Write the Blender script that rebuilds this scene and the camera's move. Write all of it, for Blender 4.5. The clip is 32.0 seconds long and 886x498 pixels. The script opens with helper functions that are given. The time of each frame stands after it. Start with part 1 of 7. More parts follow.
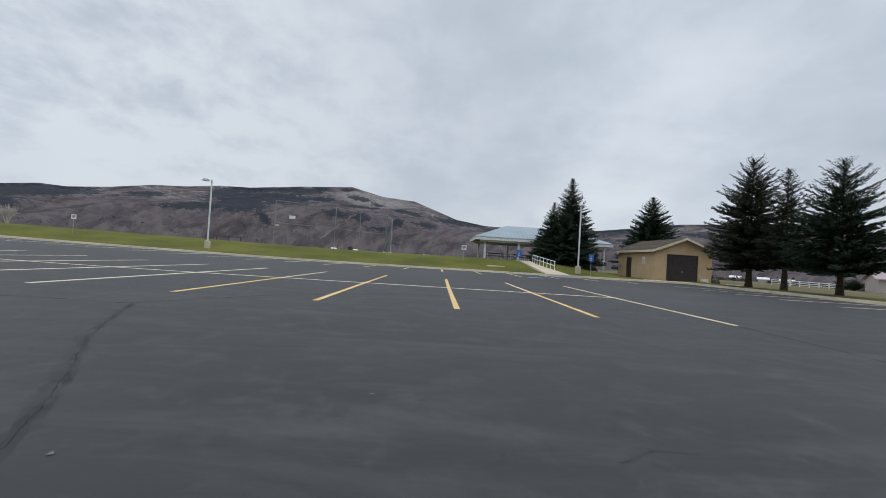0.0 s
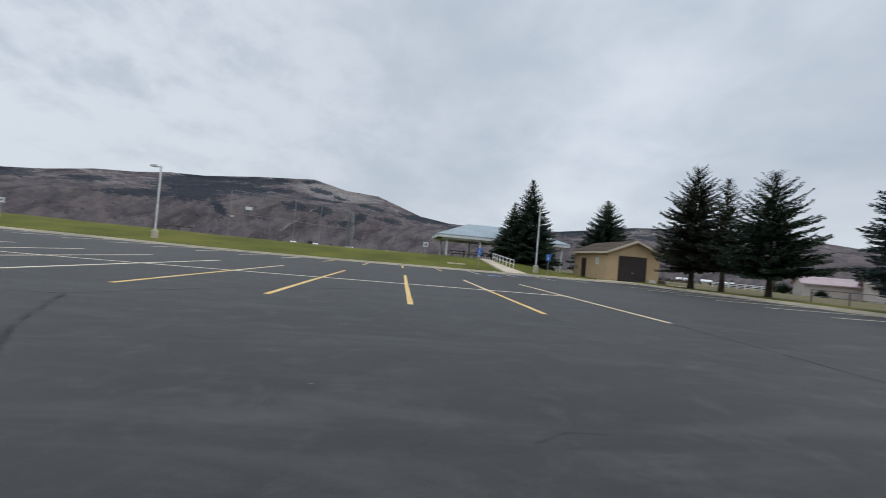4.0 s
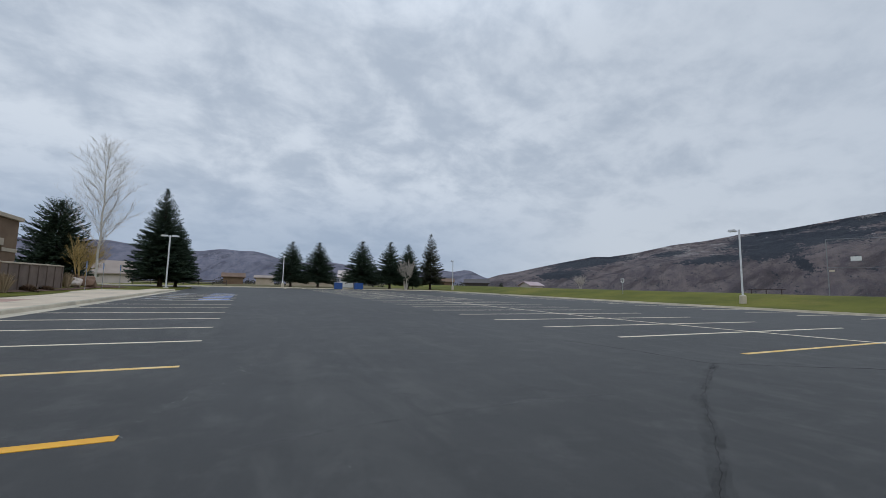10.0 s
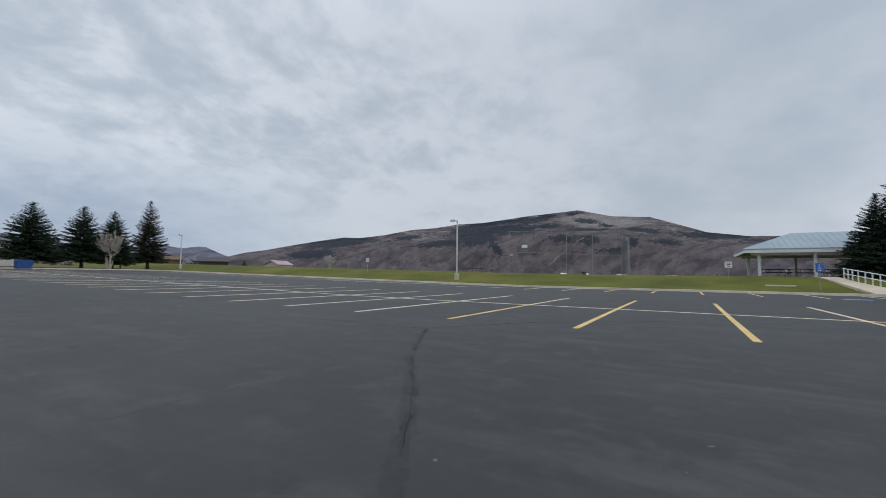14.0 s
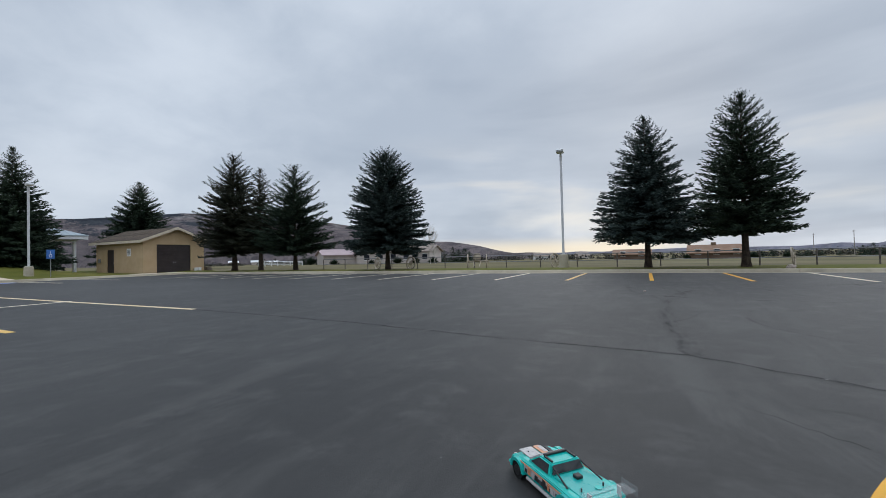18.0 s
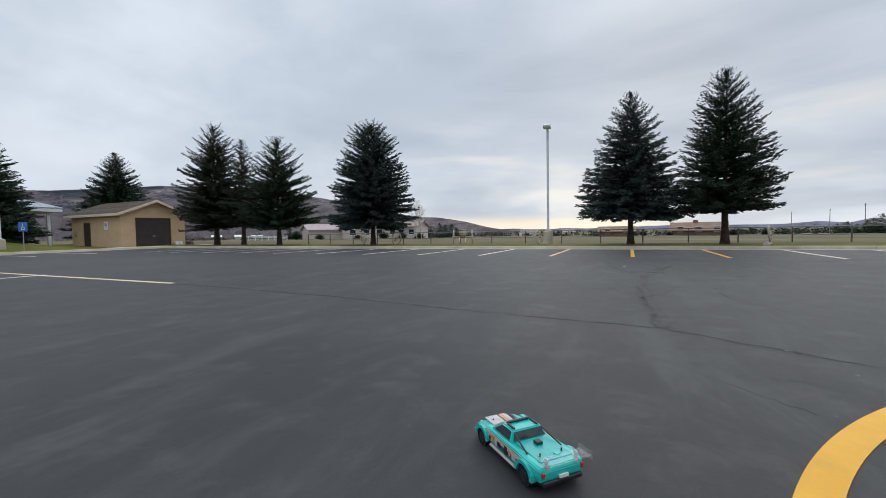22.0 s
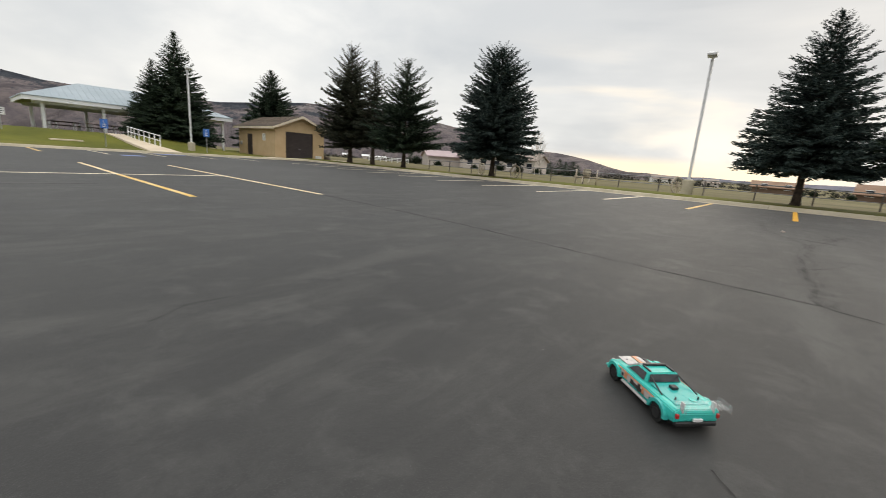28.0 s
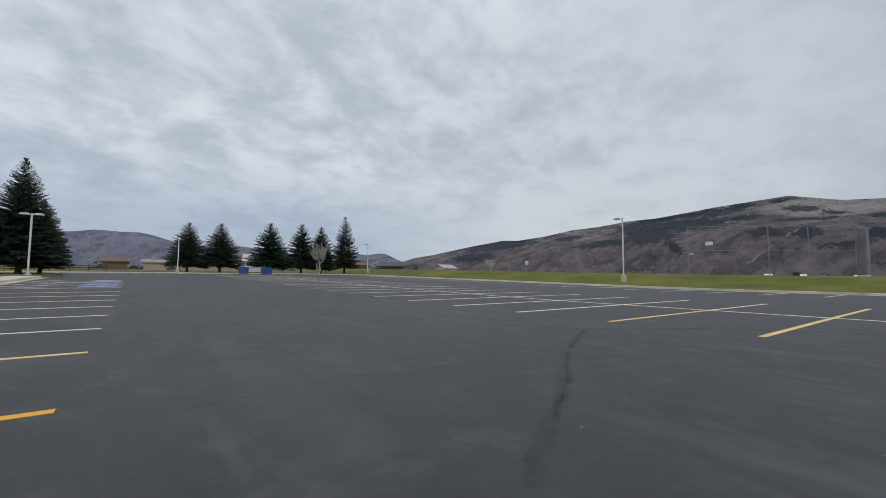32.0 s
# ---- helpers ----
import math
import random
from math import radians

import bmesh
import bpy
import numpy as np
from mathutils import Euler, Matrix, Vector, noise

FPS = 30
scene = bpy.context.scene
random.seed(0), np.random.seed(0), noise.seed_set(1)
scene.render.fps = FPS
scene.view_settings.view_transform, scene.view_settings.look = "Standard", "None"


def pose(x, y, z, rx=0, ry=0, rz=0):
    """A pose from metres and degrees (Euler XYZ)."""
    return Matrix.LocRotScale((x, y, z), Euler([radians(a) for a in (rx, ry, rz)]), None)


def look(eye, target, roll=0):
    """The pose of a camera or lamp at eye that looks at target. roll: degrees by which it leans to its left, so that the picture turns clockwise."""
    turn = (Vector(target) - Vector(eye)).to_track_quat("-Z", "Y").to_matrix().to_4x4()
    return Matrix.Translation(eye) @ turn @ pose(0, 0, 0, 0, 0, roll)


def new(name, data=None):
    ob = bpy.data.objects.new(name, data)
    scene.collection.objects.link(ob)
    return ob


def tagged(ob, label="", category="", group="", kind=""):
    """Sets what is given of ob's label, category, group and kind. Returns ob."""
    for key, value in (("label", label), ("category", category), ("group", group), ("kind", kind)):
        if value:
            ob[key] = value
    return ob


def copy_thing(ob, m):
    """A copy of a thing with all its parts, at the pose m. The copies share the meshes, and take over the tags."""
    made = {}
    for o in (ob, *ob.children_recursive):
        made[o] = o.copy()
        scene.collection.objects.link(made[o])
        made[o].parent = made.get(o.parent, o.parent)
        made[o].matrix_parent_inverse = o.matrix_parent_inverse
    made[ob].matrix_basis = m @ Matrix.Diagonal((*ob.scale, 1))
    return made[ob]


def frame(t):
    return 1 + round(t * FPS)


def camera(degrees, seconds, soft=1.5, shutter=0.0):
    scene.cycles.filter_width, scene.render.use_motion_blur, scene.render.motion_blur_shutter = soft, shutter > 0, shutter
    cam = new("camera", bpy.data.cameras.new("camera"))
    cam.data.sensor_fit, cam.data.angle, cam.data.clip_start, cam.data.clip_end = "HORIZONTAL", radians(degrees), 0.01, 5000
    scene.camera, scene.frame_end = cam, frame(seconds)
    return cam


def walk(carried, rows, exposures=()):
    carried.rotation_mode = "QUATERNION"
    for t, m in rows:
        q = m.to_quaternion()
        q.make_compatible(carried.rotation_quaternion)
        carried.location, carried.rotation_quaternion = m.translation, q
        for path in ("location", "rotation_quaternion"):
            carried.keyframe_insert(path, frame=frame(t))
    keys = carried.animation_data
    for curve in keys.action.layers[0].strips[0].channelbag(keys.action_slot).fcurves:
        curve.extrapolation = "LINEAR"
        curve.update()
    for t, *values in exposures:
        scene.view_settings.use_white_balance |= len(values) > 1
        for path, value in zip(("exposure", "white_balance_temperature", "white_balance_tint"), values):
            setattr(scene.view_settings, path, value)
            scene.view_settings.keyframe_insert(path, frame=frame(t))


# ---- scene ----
cam = camera(94.8, 32.0, 0.6, 0.12)
PATH = [
    (0.0, -0.087, 0.324, 0.969, 91.24, -3.52, -0.87),
    (0.5, -0.085, 0.304, 0.970, 91.24, -3.30, 0.21),
    (1.0, -0.097, 0.329, 0.966, 91.27, -3.10, 3.18),
    (1.5, -0.117, 0.313, 0.968, 91.24, -2.83, 8.69),
    (2.0, -0.153, 0.316, 0.964, 91.11, -2.56, 15.94),
    (2.5, -0.208, 0.318, 0.958, 90.69, -2.17, 24.38),
    (4.5, 0.307, 0.128, 0.987, 92.99, -6.72, -37.34),
    (4.6, 0.365, 0.117, 0.991, 94.7, -6.6, -45.3),
    (4.8, 0.470, 0.094, 1.000, 96.8, -5.0, -54.7),
    (5.0, 0.513, 0.069, 1.008, 96.85, -3.45, -56.55),
    (5.5, 0.507, 0.020, 1.014, 95.81, 0.53, -46.34),
    (6.0, 0.402, 0.138, 1.008, 95.53, -0.40, -32.38),
    (6.5, 0.191, 0.183, 1.011, 95.57, -1.63, -17.03),
    (7.0, -0.039, 0.389, 1.008, 96.02, -0.90, 2.39),
    (7.5, -0.306, 0.354, 1.014, 96.27, 0.79, 26.21),
    (8.0, -0.463, 0.348, 1.009, 97.90, 3.45, 49.88),
    (8.5, -0.671, 0.384, 1.021, 99.16, 3.47, 65.27),
    (8.7, -0.677, 0.350, 1.020, 98.65, 2.50, 68.25),
    (9.0, -0.679, 0.291, 1.017, 97.64, 1.10, 68.56),
    (9.5, -0.684, 0.165, 1.007, 96.09, -0.61, 65.84),
    (10.0, -0.693, 0.118, 1.005, 96.01, -1.10, 64.56),
    (10.5, -0.700, 0.112, 1.000, 96.07, -1.04, 64.16),
    (11.0, -0.685, 0.118, 1.002, 95.94, -0.80, 62.91),
    (11.5, -0.712, 0.123, 0.992, 95.90, -0.56, 60.85),
    (12.0, -0.667, 0.148, 1.000, 95.82, -0.46, 58.00),
    (12.5, -0.676, 0.177, 1.003, 95.72, -0.66, 54.15),
    (13.0, -0.690, 0.273, 0.998, 95.44, -0.84, 48.67),
    (13.5, -0.691, 0.323, 0.986, 94.90, -1.09, 41.66),
    (14.0, -0.589, 0.290, 0.968, 93.67, -0.69, 30.56),
    (14.5, -0.308, 0.251, 0.954, 91.95, -0.18, 16.80),
    (15.0, -0.032, 0.209, 0.953, 90.85, 0.31, 1.05),
    (15.5, 0.123, -0.036, 0.959, 91.00, -0.79, -14.05),
    (17.5, 0.503, -0.184, 0.982, 91.51, 1.16, -58.76),
    (18.0, 0.525, -0.232, 0.981, 91.01, 1.36, -63.61),
    (18.5, 0.550, -0.296, 0.976, 90.30, 1.17, -65.47),
    (19.0, 0.552, -0.292, 0.972, 89.55, 1.11, -64.93),
    (19.5, 0.526, -0.287, 0.962, 88.94, 1.05, -63.37),
    (20.0, 0.518, -0.294, 0.962, 88.48, 1.23, -62.12),
    (20.5, 0.528, -0.303, 0.970, 88.40, 1.43, -62.03),
    (21.0, 0.575, -0.338, 0.969, 88.33, 1.73, -62.63),
    (21.5, 0.553, -0.306, 0.970, 88.26, 1.62, -63.73),
    (22.0, 0.572, -0.304, 0.964, 87.56, 0.96, -65.43),
    (22.5, 0.564, -0.307, 0.967, 86.27, -0.13, -67.97),
    (23.0, 0.543, -0.339, 0.956, 83.84, -1.73, -72.45),
    (23.5, 0.514, -0.304, 0.960, 80.83, -3.25, -77.20),
    (24.0, 0.431, -0.261, 0.985, 77.46, -4.21, -81.76),
    (24.5, 0.310, -0.264, 1.014, 74.84, -5.14, -85.72),
    (26.5, 0.371, -0.309, 1.000, 74.22, -4.25, -92.22),
    (27.0, 0.378, -0.349, 0.995, 75.15, -3.77, -86.60),
    (27.5, 0.424, -0.278, 0.993, 76.72, -3.21, -71.88),
    (28.0, 0.301, -0.200, 0.990, 77.70, -4.10, -49.40),
    (28.4, 0.167, -0.189, 0.981, 79.00, -5.20, -32.00),
    (28.5, 0.127, -0.173, 0.981, 80.50, -4.60, -24.00),
    (28.6, 0.074, -0.154, 0.980, 82.80, -3.60, -14.70),
    (28.7, 0.012, -0.136, 0.978, 85.80, -1.40, -4.00),
    (28.8, -0.052, -0.125, 0.974, 89.40, 1.50, 6.80),
    (28.9, -0.105, -0.121, 0.971, 92.40, 4.20, 17.70),
    (29.0, -0.143, -0.122, 0.968, 94.40, 7.15, 28.90),
    (29.1, -0.170, -0.126, 0.968, 95.90, 8.20, 38.60),
    (29.5, -0.231, -0.167, 0.986, 96.08, 6.58, 64.92),
    (30.0, -0.187, -0.084, 0.981, 96.49, 4.06, 68.76),
    (30.3, -0.155, -0.073, 0.969, 93.85, 2.20, 68.80),
    (30.5, -0.145, -0.072, 0.965, 92.93, 0.88, 67.07),
    (31.0, -0.142, -0.154, 0.965, 93.27, 1.05, 58.92),
    (31.5, -0.123, -0.202, 0.977, 94.28, 0.77, 53.41),
    (32.0, -0.112, -0.207, 0.980, 93.81, -0.38, 52.73),
]

# seconds, stops, kelvin, tint
EXPO = [(0.0, 0.22, 6600, 10), (2.5, 0.06, 6600, 10), (4.5, 0.26, 6500, 10), (5.0, 0.1, 6400, 10), (6.0, 0.0, 6300, 10), (7.0, -0.1, 6200, 10), (9.0, -0.16, 6200, 10), (10.0, -0.04, 6300, 10), (11.0, -0.02, 6450, 10), (13.5, -0.04, 6400, 10), (15.2, 0.26, 6700, 10), (18.0, 0.15, 6350, 10), (20.0, 0.28, 6500, 10), (22.5, 0.33, 6550, 10), (23.3, 0.36, 6900, 11), (24.0, 0.46, 7600, 11), (25.0, 0.56, 7600, 12), (27.2, 0.64, 7500, 12), (28.0, 0.64, 7700, 11), (28.5, 0.58, 7600, 11), (29.0, 0.22, 6700, 10), (29.8, -0.06, 6350, 10), (30.8, 0.05, 6700, 10), (32.0, 0.03, 6600, 10)]
SKY, ZENITH = 0.95, 0.9
ASPHALT_DARK, ASPHALT_PALE = (0.0222, 0.0221, 0.0221), (0.0366, 0.0361, 0.0353)
walk(cam, [(r[0], pose(*r[1:])) for r in PATH], EXPO)

# ---- world and light ----
def lnk(nt, a, ao, b, bi):
    nt.links.new(a.outputs[ao], b.inputs[bi])


def mth(nt, op, a, b=None, c=None, clamp=False):
    n = nt.nodes.new("ShaderNodeMath")
    n.operation, n.use_clamp = op, clamp
    for i, v in enumerate((a, b, c)):
        if v is None:
            continue
        if isinstance(v, (int, float)):
            n.inputs[i].default_value = v
        else:
            nt.links.new(v, n.inputs[i])
    return n.outputs[0]


def mixc(nt, fac, a, b, blend="MIX"):
    n = nt.nodes.new("ShaderNodeMix")
    n.data_type, n.blend_type = "RGBA", blend
    for sock, v in ((n.inputs[0], fac), (n.inputs[6], a), (n.inputs[7], b)):
        if isinstance(v, (int, float)):
            sock.default_value = v
        elif isinstance(v, tuple):
            sock.default_value = (*v[:3], 1)
        else:
            nt.links.new(v, sock)
    return n.outputs[2]


def ramp01(nt, v, lo, hi):
    n = nt.nodes.new("ShaderNodeMapRange")
    n.interpolation_type = "SMOOTHSTEP"
    nt.links.new(v, n.inputs[0])
    n.inputs[1].default_value, n.inputs[2].default_value = lo, hi
    return n.outputs[0]


def noise_of(nt, vec, scale, detail=4, rough=0.55, dist=0.0):
    n = nt.nodes.new("ShaderNodeTexNoise")
    n.inputs["Scale"].default_value, n.inputs["Detail"].default_value = scale, detail
    n.inputs["Roughness"].default_value, n.inputs["Distortion"].default_value = rough, dist
    if vec is not None:
        nt.links.new(vec, n.inputs["Vector"])
    return n.outputs["Fac"]


SUN_EL, SUN_AZ = radians(24), radians(94)
world = bpy.data.worlds.new("overcast_sky")
scene.world = world
world.use_nodes = True
wt = world.node_tree
wt.nodes.clear()
tc = wt.nodes.new("ShaderNodeTexCoord")
sep = wt.nodes.new("ShaderNodeSeparateXYZ")
lnk(wt, tc, "Generated", sep, 0)
dx, dy, dz = sep.outputs
up = mth(wt, "MAXIMUM", dz, 0.0)
den = mth(wt, "ADD", up, 0.34)
comb = wt.nodes.new("ShaderNodeCombineXYZ")
wt.links.new(mth(wt, "DIVIDE", dx, den), comb.inputs[0])
wt.links.new(mth(wt, "DIVIDE", dy, den), comb.inputs[1])
cl = comb.outputs[0]
stretch = wt.nodes.new("ShaderNodeMapping")
stretch.inputs["Rotation"].default_value = (0, 0, radians(35))
stretch.inputs["Scale"].default_value = (1.0, 0.7, 1.0)
wt.links.new(cl, stretch.inputs[0])
n_big = noise_of(wt, stretch.outputs[0], 1.3, 3, 0.5, 0.25)
n_cell = noise_of(wt, cl, 4.3, 9, 0.57, 0.25)
n_wisp = noise_of(wt, stretch.outputs[0], 9.0, 7, 0.6, 0.3)
cells = mth(wt, "ADD", mth(wt, "MULTIPLY", n_big, 0.34), mth(wt, "MULTIPLY_ADD", n_cell, 0.46, mth(wt, "MULTIPLY", n_wisp, 0.20)))
veil = mth(wt, "ADD", mth(wt, "MULTIPLY", n_big, 0.66), mth(wt, "MULTIPLY_ADD", n_cell, 0.26, mth(wt, "MULTIPLY", n_wisp, 0.08)))
# the west is a mottled deck of cells, the rest a smoother veil
mottled = ramp01(wt, dx, 0.15, -0.55)
shade = wt.nodes.new("ShaderNodeMix")
wt.links.new(mottled, shade.inputs[0])
wt.links.new(mth(wt, "MULTIPLY_ADD", ramp01(wt, veil, 0.36, 0.64), 0.56, 0.20), shade.inputs[2])
wt.links.new(mth(wt, "MULTIPLY_ADD", ramp01(wt, cells, 0.39, 0.58), 0.74, 0.30), shade.inputs[3])
level = shade.outputs[0]
cloud = mixc(wt, level, (0.385, 0.455, 0.555), (0.715, 0.775, 0.85))
# low down the west is blue-grey, the north pale
low = ramp01(wt, up, 0.30, 0.05)
north = mth(wt, "MULTIPLY", ramp01(wt, dy, 0.15, 0.75), mth(wt, "MULTIPLY_ADD", ramp01(wt, n_big, 0.35, 0.6), 0.6, 0.4))
cloud = mixc(wt, mth(wt, "MULTIPLY", mth(wt, "MULTIPLY", low, north), 0.75), cloud, (0.70, 0.75, 0.81))
# the deck thickens over the mountain
thick = mth(wt, "MULTIPLY", ramp01(wt, dy, 0.35, 0.85), ramp01(wt, dx, 0.45, 0.05))
cloud = mixc(wt, mth(wt, "MULTIPLY", thick, 0.32), cloud, (0.40, 0.455, 0.53))
west = mth(wt, "MULTIPLY", ramp01(wt, dx, -0.62, -0.95), ramp01(wt, up, 0.30, 0.08))
cloud = mixc(wt, mth(wt, "MULTIPLY", west, 0.72), cloud, (0.345, 0.43, 0.565))
# break in the deck low in the east: cream light under long grey bars
east = ramp01(wt, dx, 0.45, 0.85)
elv = wt.nodes.new("ShaderNodeCombineXYZ")
wt.links.new(mth(wt, "MULTIPLY", dy, 1.5), elv.inputs[0])
wt.links.new(mth(wt, "MULTIPLY", dz, 8.0), elv.inputs[2])
streak = noise_of(wt, elv.outputs[0], 1.0, 5, 0.48, 0.3)
bar = ramp01(wt, streak, 0.36, 0.62)
band = mth(wt, "MULTIPLY", mth(wt, "MULTIPLY", east, ramp01(wt, up, 0.02, 0.10)), ramp01(wt, up, 0.62, 0.30))
cloud = mixc(wt, mth(wt, "MULTIPLY", band, mth(wt, "MULTIPLY_ADD", ramp01(wt, dy, 0.55, 0.1), 0.35, 0.55)), cloud, mixc(wt, mth(wt, "ADD", mth(wt, "MULTIPLY", bar, 0.55), mth(wt, "MULTIPLY", ramp01(wt, n_big, 0.35, 0.62), 0.45)), (0.34, 0.395, 0.475), (0.53, 0.585, 0.66)))
# the break lies north of due east
opening = mth(wt, "MULTIPLY", ramp01(wt, dx, 0.70, 0.90), ramp01(wt, dy, -0.16, 0.06))
cream = mth(wt, "MULTIPLY", mth(wt, "MULTIPLY_ADD", opening, 0.75, mth(wt, "MULTIPLY", ramp01(wt, dx, 0.60, 0.90), 0.25)), mth(wt, "MULTIPLY", ramp01(wt, up, 0.17, 0.05), ramp01(wt, streak, 0.46, 0.62)))
cloud = mixc(wt, mth(wt, "MULTIPLY", cream, 0.85), cloud, (0.86, 0.84, 0.79))
dark_bar = mth(wt, "MULTIPLY", ramp01(wt, dx, 0.55, 0.93), mth(wt, "MULTIPLY", ramp01(wt, up, 0.20, 0.06), ramp01(wt, streak, 0.47, 0.36)))
cloud = mixc(wt, mth(wt, "MULTIPLY", dark_bar, 0.75), cloud, (0.40, 0.455, 0.54))
warm = mth(wt, "MULTIPLY", opening, ramp01(wt, up, 0.045, 0.010))
cloud = mixc(wt, mth(wt, "MULTIPLY", warm, 0.75), cloud, (0.96, 0.84, 0.62))
high = mth(wt, "MULTIPLY", mth(wt, "MULTIPLY", ramp01(wt, dx, 0.65, 0.92), ramp01(wt, dy, -0.62, -0.3)), mth(wt, "MULTIPLY", ramp01(wt, up, 0.30, 0.16), ramp01(wt, streak, 0.52, 0.66)))
cloud = mixc(wt, mth(wt, "MULTIPLY", high, 0.6), cloud, (0.80, 0.76, 0.69))
# an overcast dome is brightest overhead
zen = ramp01(wt, up, 0.50, 0.95)
gain = mth(wt, "ADD", 1.0, mth(wt, "MULTIPLY", zen, ZENITH))
bgc = wt.nodes.new("ShaderNodeBackground")
wt.links.new(cloud, bgc.inputs[0])
wt.links.new(mth(wt, "MULTIPLY", gain, SKY), bgc.inputs[1])
sky = wt.nodes.new("ShaderNodeTexSky")
sky.sky_type, sky.sun_disc = "NISHITA", False
sky.sun_elevation, sky.sun_rotation = SUN_EL, SUN_AZ
bgs = wt.nodes.new("ShaderNodeBackground")
lnk(wt, sky, 0, bgs, 0)
bgs.inputs[1].default_value = 0.05
addw = wt.nodes.new("ShaderNodeMixShader")
addw.inputs[0].default_value = 0.06
lnk(wt, bgc, 0, addw, 1)
lnk(wt, bgs, 0, addw, 2)
wout = wt.nodes.new("ShaderNodeOutputWorld")
lnk(wt, addw, 0, wout, 0)

sun = new("sun", bpy.data.lights.new("sun", "SUN"))
sun.data.energy, sun.data.angle, sun.data.color = 0.5, radians(50), (1.0, 0.95, 0.88)
sun.matrix_world = look((0, 0, 50), (-math.sin(SUN_AZ) * math.cos(SUN_EL) * 40, -math.cos(SUN_AZ) * math.cos(SUN_EL) * 40, 50 - 40 * math.sin(SUN_EL)))


# ---- materials ----
def surface(name, c1, c2, scale=4.0, rough=0.7, bump=0.15, fine=60.0, metal=0.0, lo=0.35, hi=0.65, spread=0.0, dirt=None, depth=0.01):
    """Two colours mixed by noise at two scales, fine relief, roughness that follows the grain."""
    m = bpy.data.materials.new(name)
    m.use_nodes = True
    nt = m.node_tree
    b = nt.nodes["Principled BSDF"]
    t = nt.nodes.new("ShaderNodeTexCoord")
    vec = t.outputs["Object"]
    big = noise_of(nt, vec, scale, 5, 0.6)
    small = noise_of(nt, vec, fine, 3, 0.6)
    k = mth(nt, "ADD", mth(nt, "MULTIPLY", big, 0.7), mth(nt, "MULTIPLY", small, 0.3))
    col = mixc(nt, ramp01(nt, k, lo, hi), c1, c2)
    if dirt:
        col = mixc(nt, mth(nt, "MULTIPLY", ramp01(nt, noise_of(nt, vec, scale * 0.37, 6, 0.7), 0.52, 0.72), 0.6), col, dirt)
    if spread:
        oi = nt.nodes.new("ShaderNodeObjectInfo")
        v = mth(nt, "MULTIPLY_ADD", oi.outputs["Random"], spread, 1.0 - spread / 2)
        hsv = nt.nodes.new("ShaderNodeHueSaturation")
        nt.links.new(v, hsv.inputs["Value"])
        nt.links.new(col, hsv.inputs["Color"])
        col = hsv.outputs[0]
    nt.links.new(col, b.inputs["Base Color"])
    b.inputs["Metallic"].default_value = metal
    b.inputs["Specular IOR Level"].default_value = 0.18 if rough > 0.65 and not metal else 0.5
    nt.links.new(mth(nt, "MULTIPLY_ADD", small, 0.2, rough - 0.1, clamp=True), b.inputs["Roughness"])
    if bump:
        bp = nt.nodes.new("ShaderNodeBump")
        bp.inputs["Strength"].default_value, bp.inputs["Distance"].default_value = bump, depth
        nt.links.new(k, bp.inputs["Height"])
        nt.links.new(bp.outputs[0], b.inputs["Normal"])
    return m


def asphalt_material():
    m = bpy.data.materials.new("sealed_asphalt")
    m.use_nodes = True
    nt = m.node_tree
    b = nt.nodes["Principled BSDF"]
    vec = nt.nodes.new("ShaderNodeTexCoord").outputs["Object"]
    broad = noise_of(nt, vec, 0.16, 5, 0.6, 0.6)
    mp = nt.nodes.new("ShaderNodeMapping")
    mp.inputs["Rotation"].default_value = (0, 0, radians(24))
    mp.inputs["Scale"].default_value = (0.35, 1.6, 1)
    nt.links.new(vec, mp.inputs[0])
    sweep = noise_of(nt, mp.outputs[0], 0.9, 6, 0.65, 0.5)
    grain = noise_of(nt, vec, 260, 2, 0.6)
    pit = noise_of(nt, vec, 45, 4, 0.7)
    col = mixc(nt, ramp01(nt, broad, 0.3, 0.7), ASPHALT_DARK, ASPHALT_PALE)
    col = mixc(nt, mth(nt, "MULTIPLY", ramp01(nt, sweep, 0.46, 0.72), 0.6), col, (0.092, 0.090, 0.085))
    col = mixc(nt, mth(nt, "MULTIPLY", ramp01(nt, noise_of(nt, vec, 1.1, 6, 0.7, 0.6), 0.50, 0.72), 0.7), col, (0.020, 0.020, 0.020))
    col = mixc(nt, mth(nt, "MULTIPLY", ramp01(nt, noise_of(nt, vec, 2.2, 6, 0.7, 0.25), 0.48, 0.74), 0.5), col, (0.088, 0.086, 0.082))
    col = mixc(nt, mth(nt, "MULTIPLY", ramp01(nt, grain, 0.58, 0.8), 0.5), col, (0.16, 0.155, 0.15))
    col = mixc(nt, mth(nt, "MULTIPLY", ramp01(nt, pit, 0.62, 0.8), 0.4), col, (0.03, 0.03, 0.032))
    nt.links.new(col, b.inputs["Base Color"])
    nt.links.new(mth(nt, "MULTIPLY_ADD", sweep, 0.25, 0.55), b.inputs["Roughness"])
    b.inputs["Specular IOR Level"].default_value = 0.5
    bp = nt.nodes.new("ShaderNodeBump")
    bp.inputs["Strength"].default_value, bp.inputs["Distance"].default_value = 0.35, 0.004
    nt.links.new(mth(nt, "ADD", grain, pit), bp.inputs["Height"])
    nt.links.new(bp.outputs[0], b.inputs["Normal"])
    return m


